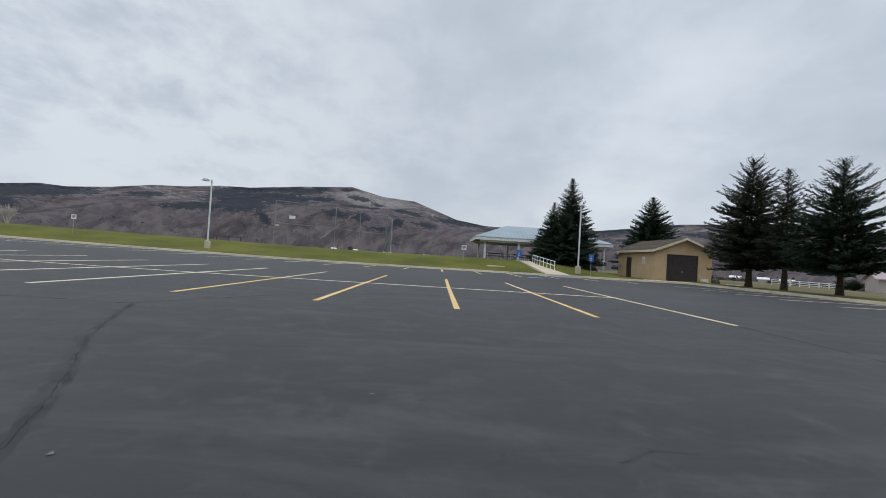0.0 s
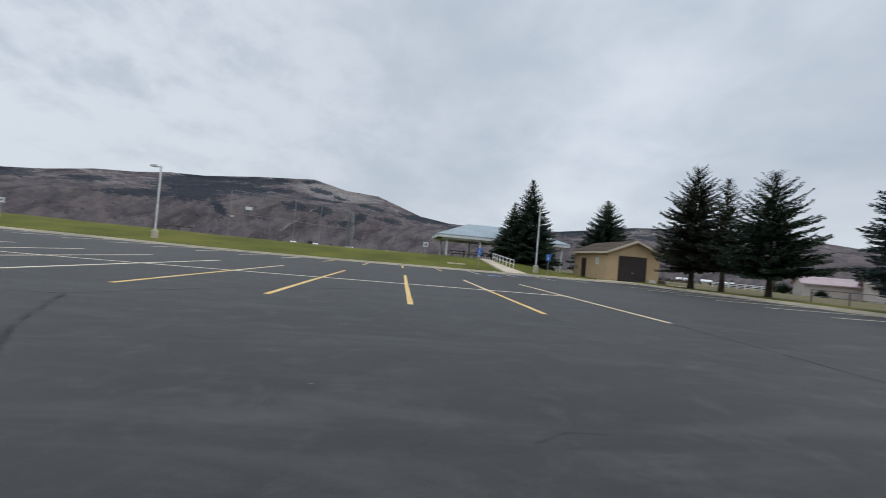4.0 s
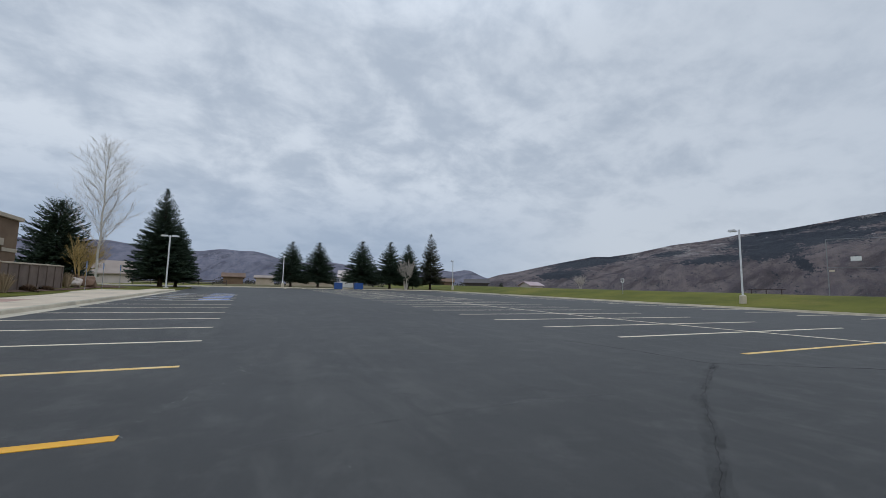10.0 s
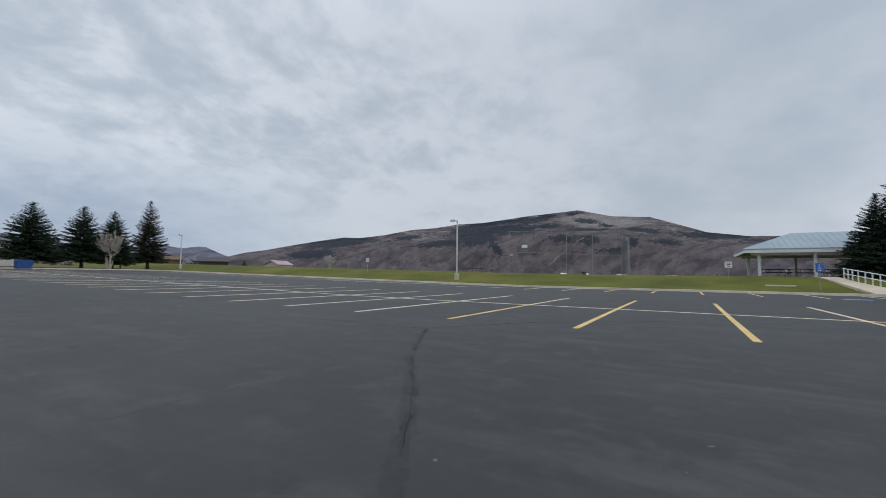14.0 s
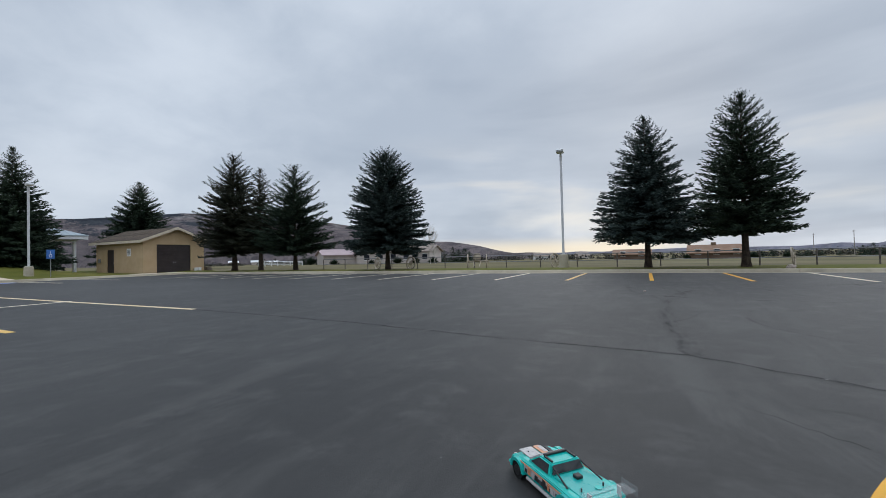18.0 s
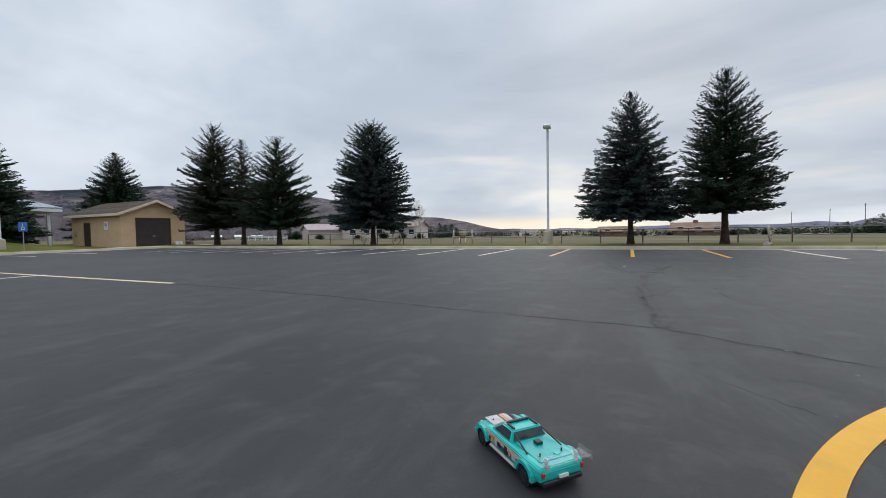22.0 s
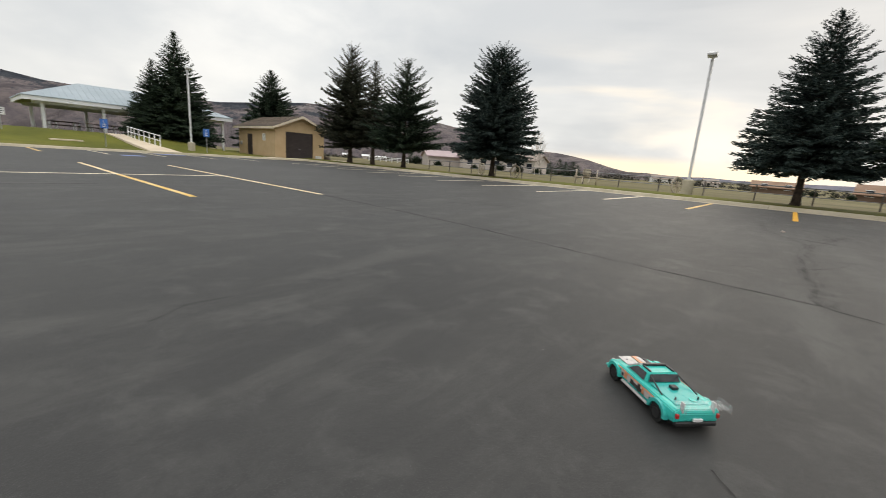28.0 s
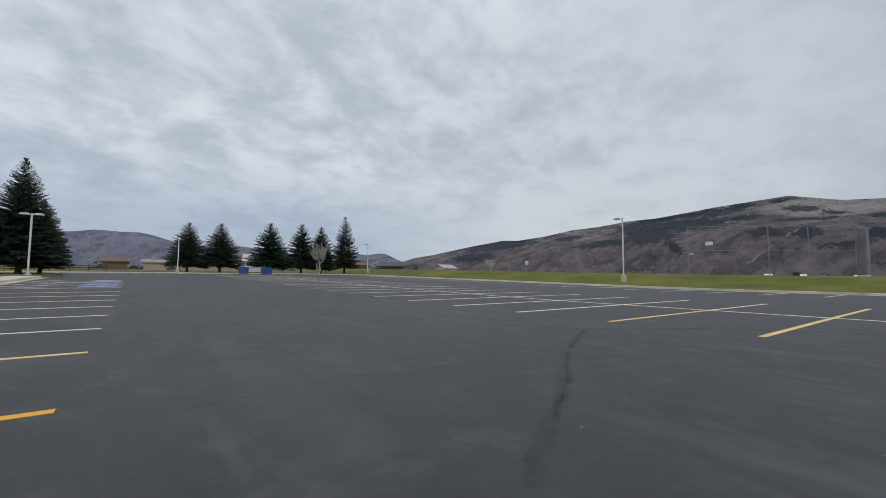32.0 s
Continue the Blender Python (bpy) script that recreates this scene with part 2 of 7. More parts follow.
def hill_material(name, brush, brush2, forest, rock, forest_lo, forest_hi, rise=2.1, relief=6.0):
    m = bpy.data.materials.new(name)
    m.use_nodes = True
    nt = m.node_tree
    b = nt.nodes["Principled BSDF"]
    vec = nt.nodes.new("ShaderNodeTexCoord").outputs["Object"]
    sp = nt.nodes.new("ShaderNodeSeparateXYZ")
    nt.links.new(vec, sp.inputs[0])
    # bearing and height, so that patches lie as wide as they are tall on the slope
    ring = nt.nodes.new("ShaderNodeCombineXYZ")
    nt.links.new(mth(nt, "MULTIPLY", mth(nt, "ARCTAN2", sp.outputs[0], sp.outputs[1]), 1100.0), ring.inputs[0])
    nt.links.new(mth(nt, "MULTIPLY", sp.outputs[2], rise), ring.inputs[2])
    vec = ring.outputs[0]
    big = noise_of(nt, vec, 0.008, 6, 0.6, 0.8)
    mid = noise_of(nt, vec, 0.035, 6, 0.65, 0.3)
    fine = noise_of(nt, vec, 0.22, 5, 0.7)
    col = mixc(nt, ramp01(nt, mid, 0.35, 0.65), brush, brush2)
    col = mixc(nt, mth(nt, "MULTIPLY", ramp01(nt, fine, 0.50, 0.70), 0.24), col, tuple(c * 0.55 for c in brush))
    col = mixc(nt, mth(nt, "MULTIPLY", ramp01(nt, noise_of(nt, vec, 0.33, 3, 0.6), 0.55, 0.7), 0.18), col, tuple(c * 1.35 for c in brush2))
    fall = nt.nodes.new("ShaderNodeMapping")
    fall.inputs["Rotation"].default_value = (0, radians(40), 0)
    nt.links.new(vec, fall.inputs[0])
    along = nt.nodes.new("ShaderNodeMapping")
    along.inputs["Scale"].default_value = (0.42, 1.0, 1.1)
    nt.links.new(fall.outputs[0], along.inputs[0])
    # relief shading painted into the colour: dark gully bands, pale spur bands
    gully_shading = noise_of(nt, along.outputs[0], 0.024, 7, 0.62, 0.6)
    col = mixc(nt, mth(nt, "MULTIPLY", ramp01(nt, gully_shading, 0.51, 0.38), 0.75), col, tuple(c * 0.55 for c in brush))
    col = mixc(nt, mth(nt, "MULTIPLY", ramp01(nt, gully_shading, 0.52, 0.68), 0.5), col, tuple(c * 1.25 for c in brush2))
    col = mixc(nt, mth(nt, "MULTIPLY", ramp01(nt, noise_of(nt, vec, 0.019, 7, 0.75, 0.5), 0.51, 0.61), ramp01(nt, sp.outputs[2], 55, 130)), col, rock)
    at1 = nt.nodes.new("ShaderNodeAttribute")
    at1.attribute_name = "conifers"
    at2 = nt.nodes.new("ShaderNodeAttribute")
    at2.attribute_name = "bare_crest"
    col = mixc(nt, mth(nt, "MULTIPLY", ramp01(nt, mth(nt, "ADD", at2.outputs["Fac"], mth(nt, "MULTIPLY", mid, 0.5)), 0.6, 1.1), 0.75), col, rock)
    patch = noise_of(nt, vec, 0.05, 6, 0.7, 0.3)
    speck = noise_of(nt, vec, 0.2, 5, 0.8)
    stand = mth(nt, "ADD", mth(nt, "MULTIPLY", at1.outputs["Fac"], 0.50), mth(nt, "MULTIPLY_ADD", patch, 1.1, mth(nt, "MULTIPLY_ADD", speck, 0.95, mth(nt, "MULTIPLY", big, 0.3))))
    fac = mth(nt, "MULTIPLY", ramp01(nt, stand, forest_lo, forest_hi), 0.92)
    col = mixc(nt, fac, col, forest)
    nt.links.new(col, b.inputs["Base Color"])
    b.inputs["Roughness"].default_value = 0.95
    b.inputs["Specular IOR Level"].default_value = 0.1
    bp = nt.nodes.new("ShaderNodeBump")
    bp.inputs["Strength"].default_value, bp.inputs["Distance"].default_value = 0.9, relief
    nt.links.new(mth(nt, "ADD", fine, mid), bp.inputs["Height"])
    nt.links.new(bp.outputs[0], b.inputs["Normal"])
    return m


M = {}
M["asphalt"] = asphalt_material()
M["yellow"] = surface("yellow_road_paint", (0.76, 0.37, 0.018), (0.85, 0.44, 0.03), 2.5, 0.6, 0.3, 130, dirt=(0.5, 0.28, 0.05), depth=0.002)
M["worn_yellow"] = surface("worn_yellow_road_paint", (0.76, 0.48, 0.13), (0.84, 0.62, 0.31), 2.0, 0.7, 0.3, 90, dirt=(0.68, 0.52, 0.32), depth=0.002)
M["faded_yellow"] = surface("faded_yellow_road_paint", (0.77, 0.58, 0.32), (0.87, 0.72, 0.50), 2.0, 0.7, 0.3, 90, dirt=(0.62, 0.50, 0.35), depth=0.002)
M["pale"] = surface("worn_pale_road_paint", (0.76, 0.65, 0.48), (0.88, 0.78, 0.61), 2.0, 0.7, 0.3, 90, dirt=(0.60, 0.50, 0.37), depth=0.002)
M["blue_paint"] = surface("blue_road_paint", (0.20, 0.28, 0.56), (0.32, 0.40, 0.68), 2.0, 0.7, 0.2, 80)
M["white_paint"] = surface("white_road_paint", (0.55, 0.56, 0.60), (0.75, 0.76, 0.80), 2.0, 0.7, 0.2, 80)
M["tar"] = surface("crack_tar", (0.028, 0.028, 0.029), (0.050, 0.050, 0.051), 6, 0.95, 0.3, 60)
M["tar"].node_tree.nodes["Principled BSDF"].inputs["Specular IOR Level"].default_value = 0.1
def see_through(m, scale, lo, hi, most):
    """Wears a thin coat away in patches."""
    nt = m.node_tree
    vec = nt.nodes.new("ShaderNodeTexCoord").outputs["Object"]
    nt.links.new(mth(nt, "MULTIPLY", ramp01(nt, noise_of(nt, vec, scale, 5, 0.7), lo, hi), most), nt.nodes["Principled BSDF"].inputs["Alpha"])


see_through(M["tar"], 2.2, 0.30, 0.66, 0.6)
M["seal"] = surface("old_crack_sealer", (0.018, 0.018, 0.018), (0.032, 0.032, 0.032), 4, 0.9, 0.2, 60)
see_through(M["seal"], 2.5, 0.32, 0.72, 0.17)
M["rubber"] = surface("faint_tyre_rubber", (0.02, 0.02, 0.02), (0.032, 0.032, 0.032), 6, 0.9, 0.1, 60)
see_through(M["rubber"], 3.0, 0.40, 0.70, 0.24)
M["scuff"] = surface("chalky_scrape", (0.10, 0.10, 0.10), (0.25, 0.25, 0.24), 20, 0.9, 0.2, 120)
M["dust"] = surface("pale_dust_on_asphalt", (0.16, 0.158, 0.155), (0.22, 0.217, 0.21), 3, 0.9, 0.1, 90)
see_through(M["dust"], 3.0, 0.38, 0.68, 0.26)
M["concrete"] = surface("kerb_concrete", (0.44, 0.39, 0.30), (0.57, 0.51, 0.405), 1.2, 0.85, 0.3, 70, spread=0.12, dirt=(0.27, 0.25, 0.21))
M["walk"] = surface("pavement_concrete", (0.59, 0.49, 0.375), (0.69, 0.585, 0.455), 0.8, 0.85, 0.25, 80, spread=0.1, dirt=(0.33, 0.30, 0.25))
M["brick_pink"] = surface("pink_paving", (0.42, 0.27, 0.22), (0.52, 0.36, 0.30), 1.5, 0.85, 0.2, 60)
M["lawn"] = surface("autumn_lawn", (0.076, 0.086, 0.012), (0.160, 0.158, 0.025), 0.22, 0.9, 0.8, 16, lo=0.3, hi=0.7, dirt=(0.23, 0.18, 0.05), depth=0.05)
M["field"] = surface("dry_pasture", (0.105, 0.092, 0.044), (0.185, 0.155, 0.080), 0.07, 0.95, 0.6, 3, dirt=(0.085, 0.09, 0.035), depth=0.1)
M["mulch"] = surface("bark_mulch", (0.10, 0.06, 0.045), (0.20, 0.13, 0.10), 5, 0.95, 0.8, 40, depth=0.04)
# brush and conifer tones carry a little painted haze, pushed towards blue
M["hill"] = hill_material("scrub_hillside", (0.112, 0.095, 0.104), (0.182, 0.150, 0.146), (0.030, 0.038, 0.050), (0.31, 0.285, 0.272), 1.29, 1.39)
M["dirt_track"] = surface("pale_hill_dirt", (0.25, 0.215, 0.195), (0.32, 0.28, 0.255), 0.3, 0.95, 0.1, 3)
# far hills: distance haze is mixed into the base colours as blue-grey
M["hazy_hill"] = hill_material("haze_tinted_hillside", (0.128, 0.128, 0.165), (0.175, 0.17, 0.205), (0.085, 0.092, 0.135), (0.19, 0.185, 0.225), 1.15, 1.5, 0.7, 1.5)
M["pole"] = surface("white_painted_steel", (0.62, 0.63, 0.64), (0.74, 0.75, 0.76), 3, 0.45, 0.05, 60, dirt=(0.5, 0.48, 0.44))
M["galv"] = surface("galvanised_steel", (0.30, 0.31, 0.32), (0.42, 0.43, 0.44), 6, 0.45, 0.05, 80, metal=0.6)
M["veil"] = surface("stacked_mesh_panel", (0.34, 0.36, 0.38), (0.42, 0.44, 0.46), 3, 0.6, 0.0, 30)
see_through(M["veil"], 0.02, -1.0, -0.5, 0.30)
M["thin_steel"] = surface("weathered_grey_tube", (0.20, 0.205, 0.215), (0.28, 0.285, 0.295), 3, 0.6, 0.0, 30)
M["lens"] = surface("lamp_lens", (0.55, 0.55, 0.52), (0.65, 0.65, 0.62), 4, 0.25, 0.0, 30)
M["stucco"] = surface("tan_stucco", (0.52, 0.375, 0.225), (0.58, 0.43, 0.27), 1.1, 0.9, 0.35, 90, dirt=(0.46, 0.335, 0.205), depth=0.006)
M["trim"] = surface("cream_trim", (0.64, 0.55, 0.42), (0.72, 0.63, 0.49), 3, 0.6, 0.1, 60)
M["shingle"] = surface("brown_shingle", (0.10, 0.078, 0.062), (0.155, 0.122, 0.096), 3, 0.9, 0.5, 50, spread=0.35)
M["brown_door"] = surface("dark_brown_door", (0.035, 0.025, 0.027), (0.05, 0.038, 0.038), 2, 0.5, 0.1, 50)
M["sign_white"] = surface("white_sign_face", (0.76, 0.76, 0.76), (0.84, 0.84, 0.84), 5, 0.5, 0.0, 60)
M["sign_blue"] = surface("blue_sign_face", (0.03, 0.13, 0.45), (0.05, 0.19, 0.55), 5, 0.5, 0.0, 60)
M["ink"] = surface("dark_lettering", (0.05, 0.05, 0.055), (0.08, 0.08, 0.085), 8, 0.6, 0.0, 60)
M["metal_roof"] = surface("blue_grey_metal_roof", (0.32, 0.385, 0.425), (0.38, 0.445, 0.485), 0.6, 0.4, 0.05, 30, metal=0.15)
M["white_steel"] = surface("white_steel_post", (0.76, 0.78, 0.80), (0.84, 0.86, 0.88), 2, 0.5, 0.05, 60)
M["soffit"] = surface("olive_soffit", (0.20, 0.20, 0.155), (0.27, 0.265, 0.21), 1, 0.8, 0.1, 30)
M["dark_wood"] = surface("dark_table_wood", (0.05, 0.035, 0.035), (0.09, 0.065, 0.06), 3, 0.7, 0.2, 50)
M["bark"] = surface("spruce_bark", (0.036, 0.028, 0.022), (0.085, 0.064, 0.049), 5, 0.95, 0.9, 30, depth=0.03)
M["pale_bark"] = surface("birch_bark", (0.42, 0.39, 0.34), (0.62, 0.58, 0.52), 4, 0.85, 0.4, 30, dirt=(0.12, 0.10, 0.085))
M["white_twig"] = surface("pale_birch_twig", (0.40, 0.36, 0.32), (0.56, 0.52, 0.47), 5, 0.9, 0.0, 30)
M["tan_twig"] = surface("golden_willow_twig", (0.42, 0.29, 0.10), (0.56, 0.42, 0.19), 5, 0.9, 0.0, 30)
M["dark_rail"] = surface("dark_timber_rail", (0.06, 0.05, 0.045), (0.10, 0.085, 0.075), 3, 0.8, 0.2, 30)
M["clear"] = surface("clear_plastic_wing", (0.55, 0.57, 0.58), (0.65, 0.67, 0.68), 9, 0.15, 0.0, 90)
see_through(M["clear"], 0.01, -1.0, -0.5, 0.10)
M["twig"] = surface("grey_brown_twig", (0.22, 0.19, 0.165), (0.33, 0.30, 0.27), 5, 0.9, 0.0, 30)


def needle_material(name, a, b_, spread=0.5):
    m = bpy.data.materials.new(name)
    m.use_nodes = True
    nt = m.node_tree
    b = nt.nodes["Principled BSDF"]
    geo = nt.nodes.new("ShaderNodeNewGeometry")
    vec = nt.nodes.new("ShaderNodeTexCoord").outputs["Object"]
    k = mth(nt, "ADD", mth(nt, "MULTIPLY", geo.outputs["Random Per Island"], 0.6), mth(nt, "MULTIPLY", noise_of(nt, vec, 1.3, 4, 0.6), 0.4))
    col = mixc(nt, ramp01(nt, k, 0.2, 0.85), a, b_)
    nt.links.new(col, b.inputs["Base Color"])
    b.inputs["Roughness"].default_value = 0.7
    b.inputs["Specular IOR Level"].default_value = 0.25
    return m


M["needle"] = needle_material("spruce_needles", (0.014, 0.028, 0.019), (0.060, 0.092, 0.054))
M["needle_blue"] = needle_material("blue_spruce_needles", (0.017, 0.031, 0.030), (0.076, 0.110, 0.096))
M["needle_brown"] = needle_material("browning_spruce_needles", (0.022, 0.030, 0.020), (0.078, 0.080, 0.050))
M["scrub"] = needle_material("leafless_valley_scrub", (0.024, 0.027, 0.022), (0.085, 0.076, 0.058))
M["dry_leaf"] = needle_material("dry_grass_blades", (0.24, 0.18, 0.11), (0.42, 0.33, 0.22))
M["shrub"] = needle_material("bare_red_shrub", (0.14, 0.09, 0.065), (0.28, 0.2, 0.13))
M["brown_block"] = surface("brown_split_block", (0.17, 0.115, 0.078), (0.22, 0.155, 0.105), 0.9, 0.9, 0.3, 40, dirt=(0.15, 0.10, 0.07))
M["tan_block"] = surface("tan_block_band", (0.42, 0.36, 0.28), (0.50, 0.43, 0.34), 1, 0.9, 0.2, 40)
M["grey_block"] = surface("grey_brown_block", (0.135, 0.104, 0.088), (0.19, 0.15, 0.128), 1.2, 0.9, 0.3, 40)
M["dark_glass"] = surface("dark_window_glass", (0.02, 0.025, 0.035), (0.03, 0.035, 0.045), 1, 0.08, 0.0, 10)
M["boulder"] = surface("pale_pink_granite", (0.42, 0.35, 0.31), (0.56, 0.49, 0.44), 2, 0.9, 0.8, 20, depth=0.05)
M["farm_wall"] = surface("pale_farmhouse_siding", (0.52, 0.46, 0.43), (0.60, 0.54, 0.50), 0.7, 0.8, 0.1, 20)
M["pink_roof"] = surface("faded_pink_metal_roof", (0.40, 0.30, 0.31), (0.48, 0.37, 0.38), 0.5, 0.6, 0.05, 10)
M["tan_roof"] = surface("tan_shingle_roof", (0.30, 0.25, 0.22), (0.38, 0.32, 0.28), 0.6, 0.9, 0.2, 10)
M["russet_roof"] = surface("russet_shingle_roof", (0.26, 0.165, 0.115), (0.33, 0.22, 0.16), 0.6, 0.9, 0.2, 10)
M["brown_rock"] = surface("brown_sandstone", (0.17, 0.11, 0.08), (0.27, 0.18, 0.13), 2, 0.9, 0.8, 20, depth=0.05)
M["brown_wall"] = surface("brown_wood_siding", (0.15, 0.10, 0.075), (0.21, 0.145, 0.105), 0.7, 0.85, 0.2, 14)
M["white_fence"] = surface("white_vinyl_fence", (0.66, 0.66, 0.66), (0.75, 0.75, 0.75), 2, 0.5, 0.0, 20)
M["rust_pipe"] = surface("weathered_fence_pipe", (0.10, 0.085, 0.075), (0.19, 0.165, 0.15), 4, 0.7, 0.1, 40, metal=0.3)
M["old_wood"] = surface("bleached_wagon_wood", (0.40, 0.34, 0.27), (0.55, 0.48, 0.39), 5, 0.9, 0.4, 50)
M["bin_blue"] = surface("blue_painted_bin", (0.015, 0.06, 0.24), (0.025, 0.10, 0.32), 2, 0.5, 0.05, 30)
M["teal"] = surface("teal_car_shell", (0.012, 0.47, 0.41), (0.02, 0.53, 0.47), 9, 0.22, 0.0, 90)
# shell teal with shade painted in, for the bed and rear wheel flares
M["teal_shaded"] = surface("shaded_teal_bed", (0.016, 0.40, 0.37), (0.02, 0.45, 0.41), 9, 0.3, 0.0, 90)
M["orange"] = surface("orange_graphics", (0.62, 0.25, 0.12), (0.70, 0.32, 0.18), 18, 0.3, 0.0, 90)
M["silver"] = surface("silver_graphics", (0.42, 0.40, 0.40), (0.58, 0.55, 0.54), 18, 0.3, 0.0, 90)
M["black_plastic"] = surface("black_plastic", (0.012, 0.012, 0.013), (0.022, 0.022, 0.023), 20, 0.45, 0.0, 90)
M["tyre"] = surface("tyre_rubber", (0.014, 0.014, 0.014), (0.024, 0.024, 0.024), 30, 0.85, 0.3, 120, depth=0.002)
M["red_lamp"] = surface("red_lamp_print", (0.45, 0.03, 0.03), (0.55, 0.05, 0.04), 20, 0.3, 0.0, 90)
M["tint"] = surface("smoked_window", (0.03, 0.035, 0.04), (0.06, 0.06, 0.065), 20, 0.12, 0.0, 90)


# ---- building helpers ----
def smooth(a, b, v):
    t = min(1.0, max(0.0, (v - a) / (b - a)))
    return t * t * (3 - 2 * t)


def obj(name, bm, mat, parent=None, label=""):
    me = bpy.data.meshes.new(name)
    bm.to_mesh(me)
    bm.free()
    me.materials.append(M[mat] if isinstance(mat, str) else mat)
    ob = new(name, me)
    if parent:
        ob.parent = parent
    if label:
        ob["label"] = label
    return ob


def part(name, bm, mat, parent, label=""):
    return obj(name, bm, mat, parent, label)


def raw(name, verts, faces, mat, parent=None, smooth_faces=False):
    me = bpy.data.meshes.new(name)
    me.from_pydata(verts, [], faces)
    me.materials.append(M[mat] if isinstance(mat, str) else mat)
    if smooth_faces:
        me.polygons.foreach_set("use_smooth", [True] * len(me.polygons))
    me.update()
    ob = new(name, me)
    if parent:
        ob.parent = parent
    return ob


def thing(name, at, label, category, group="", rz=0.0, kind=""):
    ob = new(name)
    ob.matrix_basis = pose(*at, 0, 0, rz)
    ob.empty_display_size = 0.2
    return tagged(ob, label, category, group, kind)


def box(bm, x0, y0, z0, x1, y1, z1, bev=0.0, m=None):
    r = bmesh.ops.create_cube(bm, size=1.0, matrix=Matrix.Translation(((x0 + x1) / 2, (y0 + y1) / 2, (z0 + z1) / 2)) @ Matrix.Diagonal((abs(x1 - x0), abs(y1 - y0), abs(z1 - z0), 1)))
    if bev:
        es = list({e for v in r["verts"] for e in v.link_edges})
        r = bmesh.ops.bevel(bm, geom=es, offset=bev, segments=1, affect="EDGES", profile=0.5)
    if m is not None:
        bmesh.ops.transform(bm, matrix=m, verts=r["verts"])
    return bm


def bx(*a, **k):
    return box(bmesh.new(), *a, **k)


def tube(bm, p, q, r0, r1=None, n=8, caps=True):
    p, q = Vector(p), Vector(q)
    r1 = r0 if r1 is None else r1
    d = q - p
    if d.length < 1e-6:
        return bm
    m = Matrix.Translation((p + q) / 2) @ d.to_track_quat("Z", "Y").to_matrix().to_4x4()
    bmesh.ops.create_cone(bm, cap_ends=caps, segments=n, radius1=r0, radius2=r1, depth=d.length, matrix=m)
    return bm


def tb(*a, **k):
    return tube(bmesh.new(), *a, **k)


def poly_prism(bm, pts, axis, a, b):
    """A closed outline of 2D points pushed along an axis from a to b."""
    def v3(u, v, w):
        return {"x": (w, u, v), "y": (u, w, v), "z": (u, v, w)}[axis]
    lo = [bm.verts.new(v3(u, v, a)) for u, v in pts]
    hi = [bm.verts.new(v3(u, v, b)) for u, v in pts]
    n = len(pts)
    bm.faces.new(lo[::-1])
    bm.faces.new(hi)
    for i in range(n):
        bm.faces.new((lo[i], lo[(i + 1) % n], hi[(i + 1) % n], hi[i]))
    bmesh.ops.recalc_face_normals(bm, faces=bm.faces[:])
    return bm


# ---- terrain ----
KE, KN, KS, KW = 21.5, 34.5, -6.2, -75.0
YARDS = ((KW, KS, KE, KN), (4.6, -46.0, KE, KS), (KW, -80.0, -60.5, KS))


def zl(x):
    t = min(130.0, -(x + 12.0))
    return 0.018 * (t + math.sqrt(t * t + 16.0)) / 2


def in_yard(x, y):
    return any(a - 1e-6 <= x <= c + 1e-6 and b - 1e-6 <= y <= d + 1e-6 for a, b, c, d in YARDS)


def gz(x, y):
    z = zl(x) + 0.14
    if y > KN:
        z += smooth(KN, 45, y) * (0.10 + 0.95 * (1 - smooth(12, 19, x))) * (1 - smooth(58, 200, y))
    if y < KS and x < 5:
        z += 0.45 * smooth(-10.4, -13.0, y) * smooth(-53.0, -46.0, x)
    if x > KE:
        z += 0.06 * smooth(21.5, 23, x) - 0.1 * smooth(23.5, 26.5, x) - min(4.2, 0.012 * max(0, x - 27))
    return z


def sheet(xs, ys, zf, keep):
    vs = [(x, y, zf(x, y)) for y in ys for x in xs]
    n = len(xs)
    fs = []
    for j in range(len(ys) - 1):
        for i in range(n - 1):
            if keep((xs[i] + xs[i + 1]) / 2, (ys[j] + ys[j + 1]) / 2):
                a = j * n + i
                fs.append((a, a + 1, a + n + 1, a + n))
    return vs, fs


def spaced(a, b, step):
    n = max(1, round((b - a) / step))
    return [a + (b - a) * i / n for i in range(n)]


gx = [-3600, -2400, -1500, -1000, -700, -500, -380, -300, -240, -200] + spaced(-170, KW - 0.1, 6) + [KW - 0.1, KW] + spaced(KW + 2, -60.5, 3) + [-60.5, -60.42] + spaced(-58.5, 4.6, 2.2) + [4.52, 4.6] + spaced(6.5, KE, 2.5) + [KE, KE + 0.1, 22.2, 23, 24] + spaced(25, 60, 2.5) + spaced(60, 200, 12) + [200, 250, 320, 400, 500, 700, 1000, 1500, 2400, 3600]
gy = [-3600, -2400, -1500, -1000, -700, -500, -350, -250, -180, -130, -100, -80.1, -80] + spaced(-76, -46.1, 4) + [-46.1, -46] + spaced(-44, -14, 3) + spaced(-14, KS - 0.1, 0.9) + [KS - 0.1, KS] + spaced(-4, KN - 2, 3) + [KN, KN + 0.1] + spaced(KN + 0.6, 48, 0.9) + spaced(48, 64, 2) + spaced(64, 140, 8) + [140, 180, 230, 300, 400, 500, 700, 1000, 1500, 2400, 3600]


def ground_z(x, y):
    if in_yard(x, y):
        return zl(x) - 0.35
    u = 0.05 * noise.noise(Vector((x * 0.11, y * 0.11, 0)))
    return gz(x, y) + (u if abs(x) < 150 and abs(y) < 150 and not (x > KE and x < 23) else 0)


